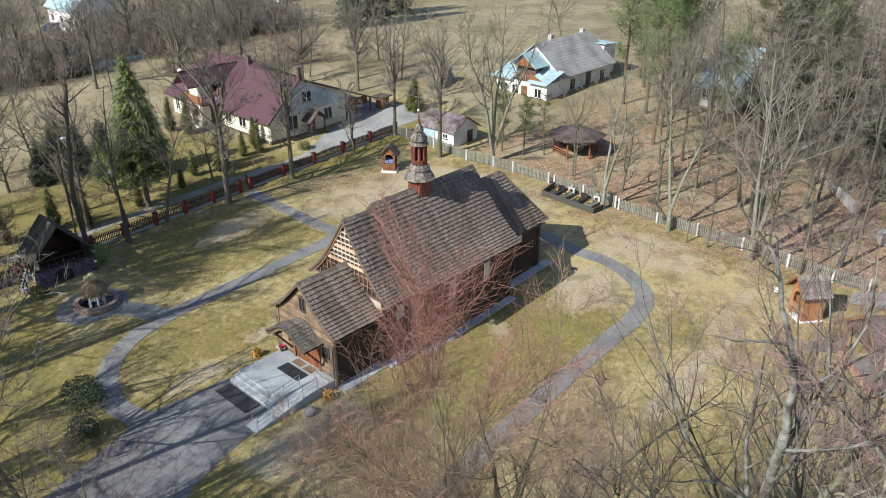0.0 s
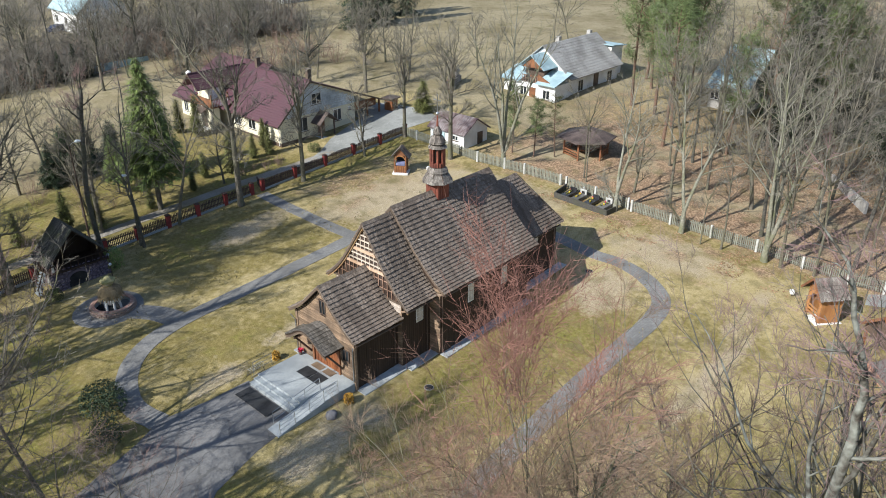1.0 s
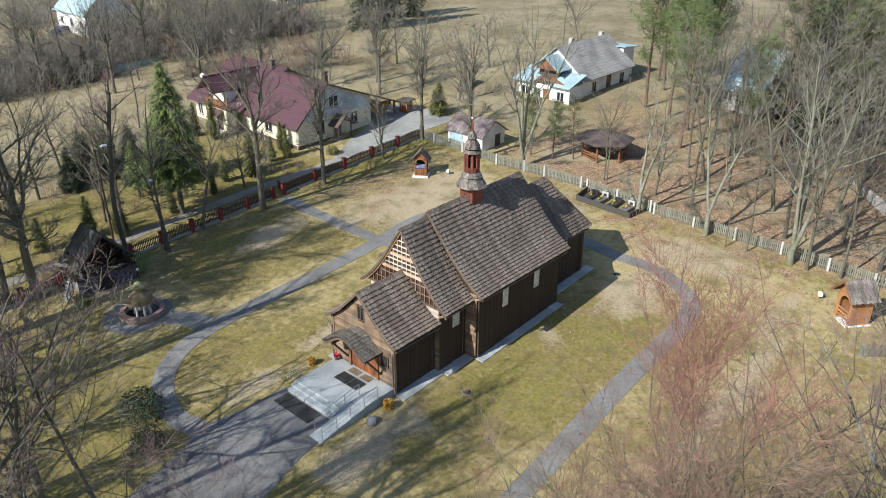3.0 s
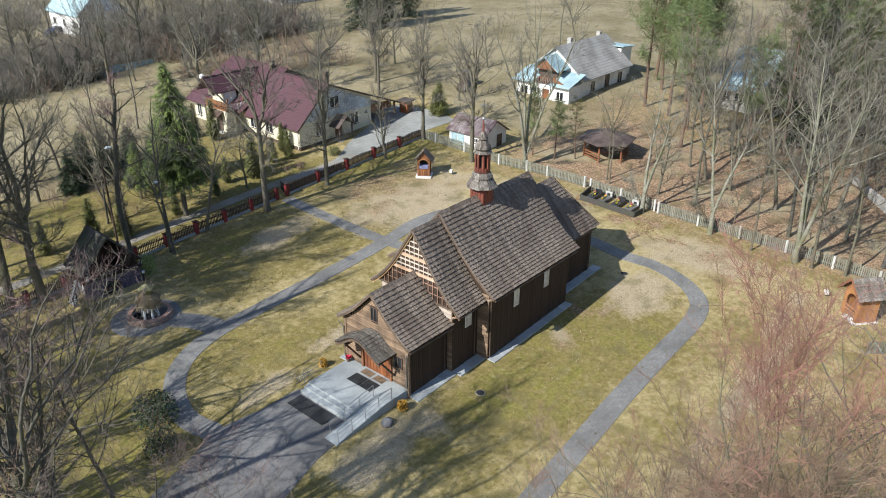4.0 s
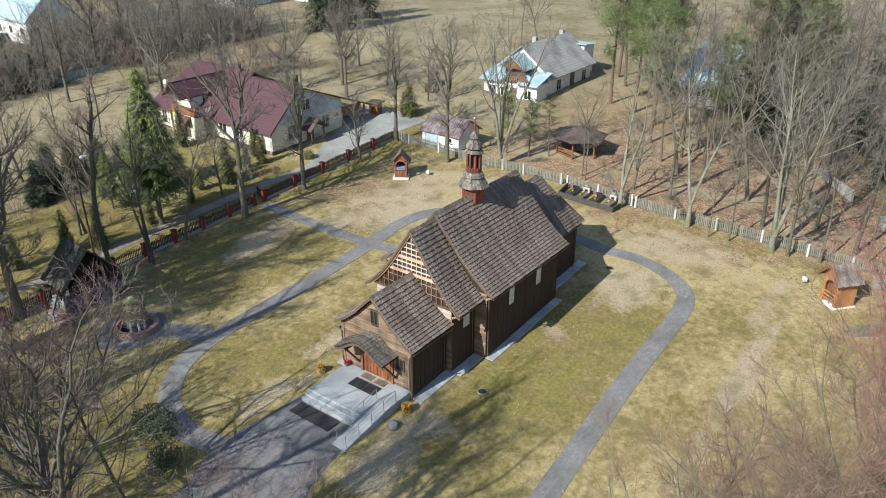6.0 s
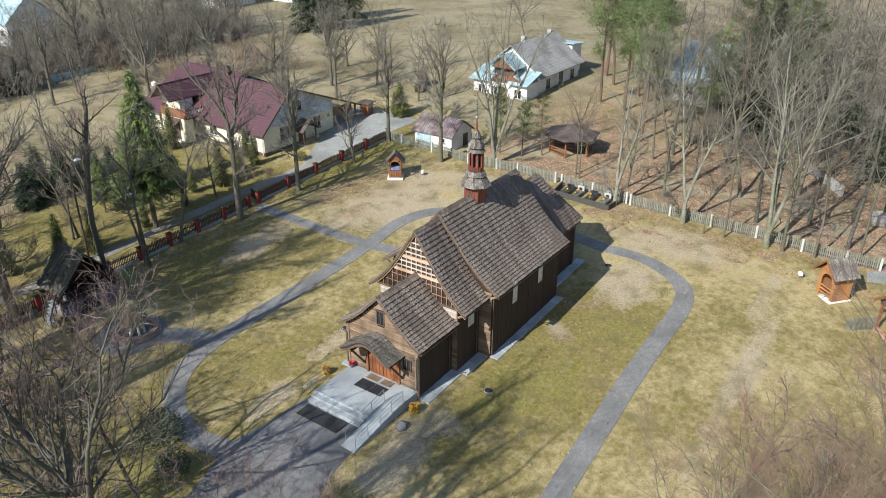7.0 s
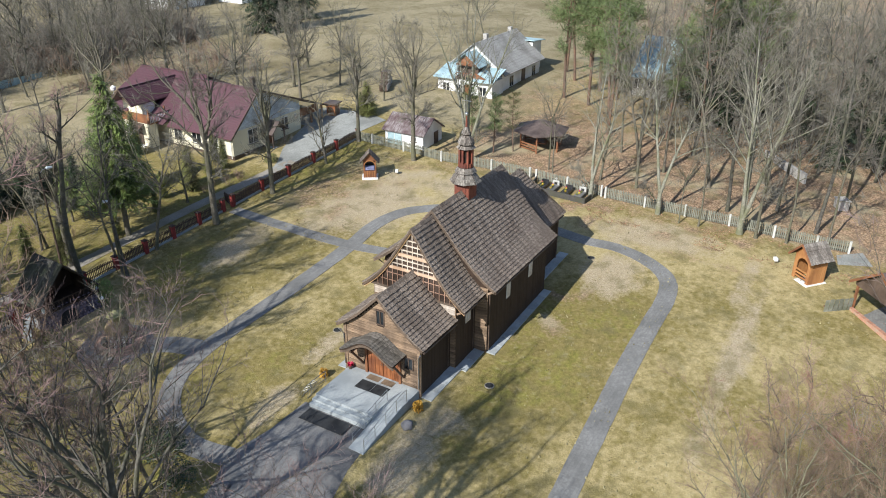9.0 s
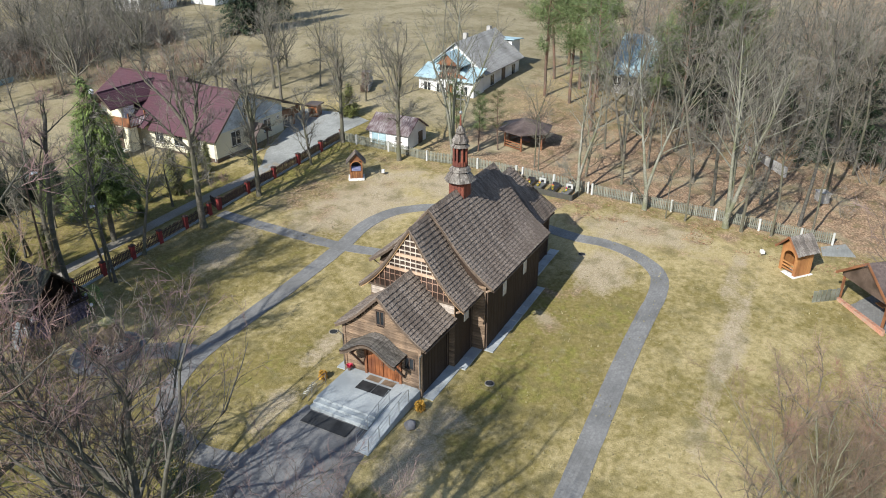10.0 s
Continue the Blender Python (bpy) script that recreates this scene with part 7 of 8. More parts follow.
# carport on the east side
part("carport_fascia", block(28.3, 32.4, 41.6, 41.75, 3.75, 4.75), "house_wood", villa)
part("carport_wall", block(28.4, 32.4, 47.0, 47.15, 2.0, 4.6), "dark_wood", villa)
for x in (30.4, 32.5):
    part("carport_post", block(x - 0.1, x + 0.1, 41.0, 41.2, 2.2, 4.55), "house_wood", villa)
# cross wing towards the west, with its balcony
before_wing = set(villa.children)
part("wing_wall", block(14.7, 16.6, 53.75, 57.0, 1.6, 7.05), "cream_wall", villa, "cream rendered wall of the wing")
part("entrance_bay", block(13.6, 14.66, 51.5, 56.0, 1.6, 5.0), "cream_wall", villa)
bm = bmesh.new()
prism(bm, [(14.7, 53.75, 7.05), (14.7, 56.85, 7.05), (14.7, 55.3, 8.4)], (1.6, 0, 0))
part("wing_gable", bm, "house_wood", villa)
RW = 8.65
slope_sheet(villa, (13.1, 53.45, 6.95), (18.4, 53.45, 6.95), (21.6, 55.3, RW), (13.1, 55.3, RW), "maroon_tile", ribs=9, label="maroon tile slope of the wing over the balcony")
slope_sheet(villa, (13.1, 57.15, 6.95), (18.4, 57.15, 6.95), (21.6, 55.3, RW), (13.1, 55.3, RW), "maroon_tile", ribs=6, label="maroon tile slope of the wing")
for s in (-1, 1):
    bm = bmesh.new()
    beam(bm, (13.08, 55.3 + s * 1.9, 6.85), (13.08, 55.3, RW - 0.06), 0.05, 0.2)
    part("barge_board", bm, "gutter_dark", villa)
bm = bmesh.new()
beam(bm, (13.1, 55.3, RW + 0.04), (21.4, 55.3, RW + 0.04), 0.2, 0.09)
part("ridge_tile", bm, "maroon_tile", villa)
bm = bmesh.new()
prism(bm, [(13.5, 56.1, 5.1), (13.5, 60.6, 5.1), (15.2, 60.6, 6.3), (15.2, 56.1, 6.3)], (0, 0, -0.12))
part("lean_roof", bm, "maroon_tile", villa)
part("side_room", block(14.6, 16.6, 58.02, 60.4, 1.6, 5.7), "cream_wall", villa)
part("balcony_floor", block(13.6, 18.4, 51.3, 53.75, 4.95, 5.1), "house_wood", villa)
part("balcony_panel", block(13.55, 13.65, 51.3, 56.0, 5.0, 6.05), "house_wood", villa, "orange-brown boarded balcony front")
bal = part("balustrade", block(13.6, 18.4, 51.28, 51.36, 5.95, 6.03), "gutter_dark", villa)
for k in range(22):
    part("baluster", block(13.7 + 0.215 * k, 13.75 + 0.215 * k, 51.29, 51.35, 5.1, 5.95), "white_paint", bal)
for x, y in ((13.68, 51.4), (16.0, 51.4)):
    part("balcony_post", block(x - 0.07, x + 0.07, y, y + 0.14, 5.1, 6.62), "house_wood", villa)
part("balcony_door", block(15.0, 16.4, 53.68, 53.76, 5.1, 6.75), "white_paint", villa)
for y in (57.0, 59.2):
    window(villa, "x", 14.6, y, 3.0, 0.9, 1.5, -1)
window(villa, "x", 13.6, 55.2, 3.0, 0.8, 1.4, -1)
part("front_door", block(13.52, 13.6, 52.8, 53.9, 2.35, 4.4), "gutter_dark", villa)
bm = bmesh.new()
prism(bm, [(12.6, 52.4, 4.35), (12.6, 54.4, 4.35), (13.6, 54.4, 4.9), (13.6, 52.4, 4.9)], (0, 0, -0.08))
part("entrance_roof", bm, "gutter_dark", villa)
for k in range(3):
    part("step", block(13.5 - 0.35 * (k + 1), 13.62 - 0.35 * k, 52.4, 54.3, 1.4, 2.3 - 0.2 * k), "white_paint", villa)
bm = bmesh.new()
tube(bm, [(15.9, 60.0, 5.0), (15.9, 60.0, 7.4)], 0.03, 6)
lathe(bm, (15.9, 59.95, 7.6), [(0.06, -0.38), (0.3, -0.2), (0.34, 0.15), (0.08, 0.34)], 12)
part("satellite_dish", bm, "white_paint", villa, "white satellite dish on a pole")
for ob in set(villa.children) - before_wing:
    ob.location = (0.9, 0.3, 0)

# white farmhouse with a metal-roofed veranda
farm = thing("house", "whitewashed old farmhouse with grey slate roof and pale blue metal veranda", "house")
part("wall", block(54.0, 66.8, 26.2, 34.8, 2.6, 6.2), "white_wall", farm)
bm = bmesh.new()
prism(bm, [(54.0, 26.2, 6.2), (54.0, 34.8, 6.2), (54.0, 30.5, 9.5)], (12.8, 0, 0))
part("gable", bm, "white_wall", farm, "white boarded gable")
for s in (-1, 1):
    slope_sheet(farm, (53.5, 30.5 + s * 5.0, 5.85), (67.2, 30.5 + s * 5.0, 5.85), (67.2, 30.5, 9.85), (53.5, 30.5, 9.85), "slate", ribs=14, label="grey slate roof slope")
part("veranda_wall", block(50.6, 54.0, 26.0, 34.6, 2.4, 5.4), "white_wall", farm)
for y0, y1 in ((25.6, 28.9), (31.6, 35.0)):
    bm = bmesh.new()
    prism(bm, [(49.9, y0, 5.5), (49.9, y1, 5.5), (54.0, y1, 6.7), (54.0, y0, 6.7)], (0, 0, -0.1))
    part("veranda_roof", bm, "sheet_metal", farm, "pale blue folded-metal roof")
for y0, y1 in ((28.1, 30.4), (32.7, 30.4)):
    bm = bmesh.new()
    prism(bm, [(50.7, y0, 7.2), (55.0, y0, 7.2), (55.0, y1, 8.95), (50.7, y1, 8.95)], (0, 0, -0.1))
    part("dormer_roof", bm, "sheet_metal", farm, "pale blue folded-metal dormer roof")
part("dormer_wall", block(52.0, 54.0, 28.9, 32.0, 5.4, 7.15), "gutter_dark", farm)
bm = bmesh.new()
prism(bm, [(51.2, 28.6, 7.15), (51.2, 32.2, 7.15), (51.2, 30.4, 8.6)], (0.12, 0, 0))
part("dormer_gable", bm, "house_wood", farm)
rail = part("balcony_rail", block(50.55, 50.63, 28.9, 31.6, 6.2, 6.28), "house_wood", farm)
for k in range(10):
    part("baluster", block(50.57, 50.61, 28.98 + 0.28 * k, 29.04 + 0.28 * k, 5.4, 6.2), "gable_board", rail)
part("balcony_floor", block(50.6, 54.0, 28.9, 31.6, 5.3, 5.42), "gutter_dark", farm)
bm = bmesh.new()
prism(bm, [(50.55, 26.0, 5.3), (50.55, 28.9, 5.3), (50.55, 28.9, 6.6)], (0.1, 0, 0))
part("veranda_gable", bm, "house_wood", farm, "brown boarded veranda gable")
part("door", block(50.5, 50.6, 29.2, 30.2, 2.6, 4.7), "house_wood", farm)
for y in (27.4, 31.2, 33.2):
    window(farm, "x", 50.6, y, 3.4, 1.1, 1.3, -1)
for x in (57.0, 64.6):
    window(farm, "y", 26.2, x, 3.6, 1.2, 1.6, -1)
part("door", block(60.4, 61.5, 26.1, 26.2, 3.2, 5.5), "gutter_dark", farm)
for x, z in ((58.0, 8.9), (66.0, 8.7)):
    part("chimney", block(x - 0.3, x + 0.3, 30.7, 31.3, z, z + 1.5), "grey_wall", farm)
part("rear_block", block(66.8, 70.0, 27.5, 33.0, 2.8, 8.0), "white_wall", farm)
bm = bmesh.new()
prism(bm, [(66.4, 27.0, 8.3), (70.4, 27.0, 7.9), (70.4, 33.5, 7.9), (66.4, 33.5, 8.3)], (0, 0, 0.12))
part("rear_roof", bm, "sheet_metal", farm)

# white garage with a rusty tin roof
garage = thing("garage", "whitewashed garage with a rust-streaked tin roof", "garage")
part("wall", block(30.2, 34.4, 24.4, 29.7, 1.6, 3.95), "white_wall", garage)
bm = bmesh.new()
prism(bm, [(30.2, 24.4, 3.95), (34.4, 24.4, 3.95), (32.3, 24.4, 5.25)], (0, 5.3, 0))
part("gable", bm, "white_wall", garage)
for s in (-1, 1):
    slope_sheet(garage, (32.3 + s * 2.4, 24.1, 3.84), (32.3 + s * 2.4, 30.0, 3.84), (32.3, 30.0, 5.4), (32.3, 24.1, 5.4), "rusty_tin", label="rust-streaked tin roof slope")
part("door", block(32.6, 33.5, 24.32, 24.4, 1.9, 3.6), "gutter_dark", garage)
leaf = part("double_door", block(30.12, 30.2, 27.4, 29.3, 1.9, 3.5), "sheet_metal", garage, "pale blue painted double door")
part("door_stile", block(30.09, 30.12, 28.32, 28.38, 1.9, 3.5), "white_paint", leaf)
window(garage, "x", 30.2, 25.7, 2.9, 0.8, 0.6, -1)

# hexagonal garden gazebo
gaz = thing("gazebo", "dark brown timber gazebo with a low six-sided roof", "gazebo", (38.9, 13.4, 1.75), 12)
for k in range(6):
    w = k * math.pi / 3
    bm = bmesh.new()
    beam(bm, (2.5 * math.cos(w), 2.5 * math.sin(w), -0.2), (2.5 * math.cos(w), 2.5 * math.sin(w), 2.3), 0.16)
    part("post", bm, "house_wood", gaz)
    if k != 3:
        w2 = w + math.pi / 3
        for z in (0.35, 0.65, 0.95):
            bm = bmesh.new()
            beam(bm, (2.5 * math.cos(w), 2.5 * math.sin(w), z), (2.5 * math.cos(w2), 2.5 * math.sin(w2), z), 0.06, 0.14)
            part("rail", bm, "house_wood", gaz)
bm = bmesh.new()
lathe(bm, (0, 0, 0), [(3.4, 2.2), (3.4, 2.32), (1.2, 3.1), (0.1, 3.45)], 6)
part("roof", bm, "shelter_roof", gaz, "dull brown-violet metal roof")
bm = bmesh.new()
lathe(bm, (0, 0, 0), [(2.7, -0.3), (2.7, 0.05), (0.1, 0.06)], 6)
part("floor", bm, "slab", gaz)
part("table", block(-0.7, 0.7, -0.7, 0.7, 0.68, 0.78), "house_wood", gaz)


def plain_house(x0, x1, y0, y1, z, wall_h, roof_h, wall_mat, roof_mat, along, label, wins=3):
    ob = thing("house", label, "house")
    part("wall", block(x0, x1, y0, y1, z - 1, z + wall_h), wall_mat, ob)
    top = z + wall_h
    if along == "x":
        c = (y0 + y1) / 2
        bm = bmesh.new()
        prism(bm, [(x0, y0, top), (x0, y1, top), (x0, c, top + roof_h - 0.2)], (x1 - x0, 0, 0))
        part("gable", bm, wall_mat, ob)
        for s, y in ((-1, y0), (1, y1)):
            slope_sheet(ob, (x0 - 0.5, y + s * 0.5, top - 0.2), (x1 + 0.5, y + s * 0.5, top - 0.2), (x1 + 0.5, c, top + roof_h), (x0 - 0.5, c, top + roof_h), roof_mat, ribs=8)
    else:
        c = (x0 + x1) / 2
        bm = bmesh.new()
        prism(bm, [(x0, y0, top), (x1, y0, top), (c, y0, top + roof_h - 0.2)], (0, y1 - y0, 0))
        part("gable", bm, wall_mat, ob)
        for s, x in ((-1, x0), (1, x1)):
            slope_sheet(ob, (x + s * 0.5, y0 - 0.5, top - 0.2), (x + s * 0.5, y1 + 0.5, top - 0.2), (c, y1 + 0.5, top + roof_h), (c, y0 - 0.5, top + roof_h), roof_mat, ribs=8)
    for k in range(wins):
        u = (k + 0.5) / wins
        window(ob, "y", y0, x0 + (x1 - x0) * u, z + 1.0, 1.1, 1.3, -1)
        window(ob, "x", x0, y0 + (y1 - y0) * u, z + 1.0, 1.1, 1.3, -1)
    part("chimney", block((x0 + x1) / 2 + 0.6, (x0 + x1) / 2 + 1.3, (y0 + y1) / 2 - 0.3, (y0 + y1) / 2 + 0.4, top + roof_h - 0.9, top + roof_h + 0.8), "grey_wall", ob)
    return ob


plain_house(64.5, 77.0, 5.8, 10.8, 2.9, 2.8, 4.4, "grey_wall", "sheet_metal", "y", "pale house with a bluish metal roof among the pines")
plain_house(28.5, 38, 118, 130, 4, 3.6, 4.6, "white_wall", "sheet_metal", "y", "distant white house with a steep grey roof")
plain_house(69, 79, 110, 117, 6, 2.8, 2.4, "white_wall", "sheet_metal", "x", "distant low house with a pale roof")
plain_house(84, 95, 104, 111, 6, 2.8, 2.4, "white_wall", "slate", "x", "distant low white house")
kennel = thing("wood_store", "small brown timber store with a flat roof at the driveway", "store", (34.2, 40.6, 2.7), 10)
part("wall", block(-0.65, 0.65, -0.6, 0.6, -0.2, 1.75), "door_wood", kennel)
part("roof", block(-0.95, 0.95, -0.9, 0.9, 1.75, 1.9), "gutter_dark", kennel)
part("door", block(-0.3, 0.3, -0.65, -0.6, 0.0, 1.15), "gutter_dark", kennel)
fence = thing("metal_fence", "blue-grey metal panel fence at the field edge", "fence")
for k in range(4):
    x = 16.5 + 2.6 * k
    part("panel", block(x, x + 2.45, 90.2, 90.26, 2.2, 4.0), "sheet_metal", fence)
    part("post", block(x - 0.09, x + 0.0, 90.15, 90.3, 2.0, 4.2), "metal_grey", fence)
wall_ = solid("forest_wall", block(-3.3, 4.8, -0.15, 0.15, -0.4, 1.0, 0.03), "grey_wall", "old grey concrete wall among the trees", "wall")
wall_.matrix_basis = pose(47.5, -13.0, 0.95, 0, 0, 40)


# ---- evergreens ----
def conifer(seed, height, radius, tiers, per, material, droop=0.35, start=0.08, trunk="bark", dens=1.0, blade=1.0, slim=1.0):
    """Trunk and boughs whose shape tapers from a wide skirt to a leader; needles as small blades."""
    rng = random.Random(seed)
    wood = Wood(rng)
    wood.limb([Vector((0, 0, -0.3)), Vector((0, 0, height * 0.5)), Vector((0, 0, height))], [0.02 * height * 0.9, 0.011 * height, 0.01], 7)
    v, f = [], []
    for t in range(tiers):
        u = start + (1 - start) * t / tiers
        z = height * u
        r = radius * (1 - u) ** 0.85 * rng.uniform(0.8, 1.1) + 0.12
        for k in range(max(4, int(per * (1 - 0.6 * u)))):
            a = rng.uniform(0, 6.28)
            rr = r * rng.uniform(0.75, 1.1)
            tip = Vector((rr * math.cos(a), rr * math.sin(a), z - droop * rr + rng.uniform(-0.15, 0.15)))
            root = Vector((0, 0, z))
            wood.limb([root, root.lerp(tip, 0.6) + Vector((0, 0, 0.08 * rr)), tip], [0.03, 0.018, 0.006], 3)
            n = max(4, int(9 * rr * dens))
            for j in range(n):
                w = 0.15 + 0.85 * (j + rng.random()) / n
                p = root.lerp(tip, w) + Vector((rng.gauss(0, 0.09), rng.gauss(0, 0.09), rng.gauss(-0.03, 0.08)))
                d = Vector((math.cos(a + rng.uniform(-1.2, 1.2)), math.sin(a + rng.uniform(-1.2, 1.2)), rng.uniform(-0.7, 0.25))).normalized()
                s = d.cross(Vector((0, 0, 1))).normalized()
                ln, wd = rng.uniform(0.22, 0.42) * blade, rng.uniform(0.05, 0.10) * blade * slim
                k0 = len(v)
                v += [p - s * wd, p + s * wd, p + d * ln + s * wd * 0.3, p + d * ln - s * wd * 0.3]
                f.append((k0, k0 + 1, k0 + 2, k0 + 3))
    return raw_mesh("trunk", wood.v, wood.f, trunk, True), raw_mesh("crown", v, f, material)


def pine(seed, height):
    """A tall bare stem with a ragged crown of needle clumps."""
    rng = random.Random(seed)
    wood = Wood(rng)
    stem = wander(rng, Vector((0, 0, -0.3)), Vector((rng.uniform(-0.05, 0.05), rng.uniform(-0.05, 0.05), 1)), height, 10, 0.03, 0.05)
    wood.limb(stem, [0.22 * (1 - i / 12) + 0.01 for i in range(11)], 7)
    v, f = [], []
    for k in range(28):
        u = 0.36 + 0.64 * (k + rng.random()) / 28
        j = min(int(u * 10), 9)
        p = stem[j].lerp(stem[j + 1], u * 10 - j)
        a = k * 2.4 + rng.uniform(-0.5, 0.5)
        ln = height * 0.22 * (1.25 - 0.75 * u) * rng.uniform(0.7, 1.25)
        limb = wander(rng, p, Vector((math.cos(a), math.sin(a), rng.uniform(0.0, 0.6))), ln, 5, 0.16, 0.05)
        wood.limb(limb, [0.06 * (1 - i / 6) + 0.008 for i in range(6)], 4)
        for c in range(6):
            q = limb[2 + c % 4] + Vector((rng.gauss(0, 0.35), rng.gauss(0, 0.35), rng.gauss(0.15, 0.2)))
            for _ in range(60):
                d = Vector((rng.gauss(0, 1), rng.gauss(0, 1), rng.gauss(0.3, 0.8))).normalized()
                b = q + d * rng.uniform(0, 0.75)
                s = d.orthogonal().normalized() * rng.uniform(0.015, 0.035)
                k0 = len(v)
                e = b + d * rng.uniform(0.25, 0.55)
                v += [b - s, b + s, e]
                f.append((k0, k0 + 1, k0 + 2))
    return raw_mesh("trunk", wood.v, wood.f, "bark_pine", True), raw_mesh("crown", v, f, "pine_needle")


def set_tree(name, meshes, x, y, k, turn, label, category="tree", group=""):
    ob = thing(name, label, category, (x, y, ground_z(x, y)), turn, group)
    ob.scale = (k, k, k)
    for n, me in zip(("trunk", "crown"), meshes):
        piece(n, me, ob)
    return ob


spruce = conifer(5, 14, 4.1, 58, 20, "needle", 0.14, start=0.27, dens=2.0, blade=1.3, slim=0.55)
far_spruce = conifer(15, 14, 3.4, 30, 14, "needle_dark", 0.42, dens=1.05, blade=1.35)
set_tree("spruce", spruce, -1.2, 37.1, 1.08, 0, "tall dark green spruce tree in the garden")
set_tree("spruce", spruce, 3.4, 44.6, 0.66, 70, "smaller dark green spruce beside the tall one")
set_tree("spruce", spruce, -2.0, 44.0, 0.45, 140, "young dark spruce in the garden")
set_tree("spruce", far_spruce, 62, 77.5, 1.35, 30, "dark distant spruce tree")
set_tree("spruce", far_spruce, 65.5, 76, 1.25, 200, "dark distant spruce tree")
set_tree("spruce", far_spruce, 73, 83, 1.1, 120, "dark distant spruce tree")
set_tree("spruce", far_spruce, 77, 80, 0.9, 300, "dark distant spruce tree")
set_tree("spruce", far_spruce, 58, -2.5, 1.25, 10, "dark spruce standing in the bare wood")
set_tree("spruce", far_spruce, 66, 1.0, 1.3, 90, "dark spruce standing in the bare wood")
for x, y, k in ((52, -17, 0.75), (56, -22, 0.9), (61, -12, 0.8), (66, -8, 0.85), (70, -4, 1.0), (74, 3, 1.1), (64, -19, 1.0), (50, -30, 0.8)):
    set_tree("spruce", far_spruce, x, y, k, 37 * x, "dark spruce standing in the bare wood", group="spruces of the wood")
for x, y, k in ((12.5, 90.5, 0.34), (14.5, 89.6, 0.4), (16.4, 89.3, 0.3), (10.2, 91.6, 0.36), (7.6, 92.4, 0.3)):
    set_tree("spruce", far_spruce, x, y, k, 50 * x, "low dark evergreen at the field edge", group="evergreens of the field edge")
column = conifer(6, 3.4, 0.46, 34, 15, "thuja", -0.9, 0.02, dens=2.6, blade=0.6, slim=0.7)
rng = random.Random(41)
for x, y, k in ((14.4, 40.4, 1.0), (15.4, 42.8, 1.05), (12.6, 40.9, 0.85), (5.9, 40.4, 0.85), (8.6, 39.1, 1.4), (9.4, 40.4, 1.1), (-1.4, 56.4, 1.1), (2.6, 53.5, 1.2), (12.3, 52.0, 1.4), (11.4, 54.6, 1.2), (-13.7, 40.3, 1.05), (-9.5, 39.5, 1.3), (-7.4, 37.5, 1.2), (-1.7, 38.0, 0.75), (37.0, 38.2, 0.8), (-7.5, 37.9, 0.8), (3.4, 38.6, 0.7)):
    set_tree("thuja", column, x, y, k * rng.uniform(0.92, 1.08), rng.uniform(0, 360), "columnar olive-green thuja in the garden", "shrub", "garden thujas")
set_tree("cypress", conifer(7, 4.4, 1.35, 34, 18, "thuja", -0.15, 0.03, dens=2.2, blade=0.8, slim=0.6), 36.2, 36.6, 1.0, 20, "broad olive-green conifer beside the driveway", "tree")
hedge_spruce = conifer(8, 4.4, 1.3, 30, 15, "needle_dark", 0.1, 0.03, dens=2.0, blade=0.9, slim=0.7)
for x, y, k in ((1.4, 51.8, 1.15), (-0.2, 54.5, 1.0), (-3.5, 53.0, 1.25), (3.0, 50.2, 0.9), (-1.8, 51.2, 0.95), (-5.6, 51.4, 1.1)):
    set_tree("spruce", hedge_spruce, x, y, k, 61 * x, "dense dark green garden conifer", group="garden conifers")
pines = [pine(61, 19), pine(62, 21), pine(63, 17)]
for i, (x, y, k) in enumerate(((47, 8, 1.0), (53, 10, 1.0), (56, 14, 1.05), (57, 18, 1.0), (63, 15, 1.1), (70, 23, 1.1), (60, -2.5, 1.0), (66, 20, 1.0), (75, 21, 1.1), (60.5, 11.6, 1.0), (53, -2.0, 0.9), (50, 1.5, 0.8), (57, -7.0, 0.95), (68, -1.5, 1.0), (34, 17.2, 0.38), (33.4, 19.8, 0.42), (35.6, 15.4, 0.35))):
    set_tree("pine", pines[i % 3], x, y, k, rng.uniform(0, 360), "tall pine with a reddish trunk and ragged green crown" if k > 0.6 else "young green pine by the paling fence", group="pines of the wood")

# ---- the bare wood east and south of the yard ----
rng = random.Random(53)
spots = []


def free(x, y, gap):
    return all((x - a) ** 2 + (y - b) ** 2 > gap * gap for a, b in spots)


tries = 0
while len(spots) < 112 and tries < 9000:
    tries += 1
    x, y = rng.uniform(31, 84), rng.uniform(-46, 9)
    if (x > 44 and y > 1) or abs(-0.312 * (x + 37.4) + 0.95 * (y + 26.7)) < 3.2 and x > 40 or y > 2 and x < 44 or (x - 46.6) ** 2 + (y + 13) ** 2 < 12 or (x < 36 and -20 < y < 2 and rng.random() < 0.5):
        continue
    if free(x, y, 3.0 if x > 52 else 5.0):
        spots.append((x, y))
for i, (x, y) in enumerate(spots):
    key = ("stem", "slim", "mossy", "stem", "pole", "stem", "birch" if i % 2 else "pole", "slim")[i % 8]
    plant(key, x, y, rng.uniform(14, 21), rng=rng, group="trees of the bare wood")
for x, y, key, h in ((8, -34, "slim", 17), (14, -31, "near", 18), (20, -34, "slim", 18), (25, -30, "red", 17), (12, -40, "pole", 18), (24, -39, "near", 19), (3, -38, "slim", 18), (29, -36, "pole", 18), (40.5, 1.9, "mossy", 17), (45, 3.2, "stem", 18), (53, 4.4, "stem", 17), (49, 2.6, "slim", 17), (42.4, 4.6, "slim", 16), (18, -28.5, "pole", 13), (-2, -26.5, "slim", 14)):
    plant(key, x, y, h, rng=rng, group="trees of the bare wood")
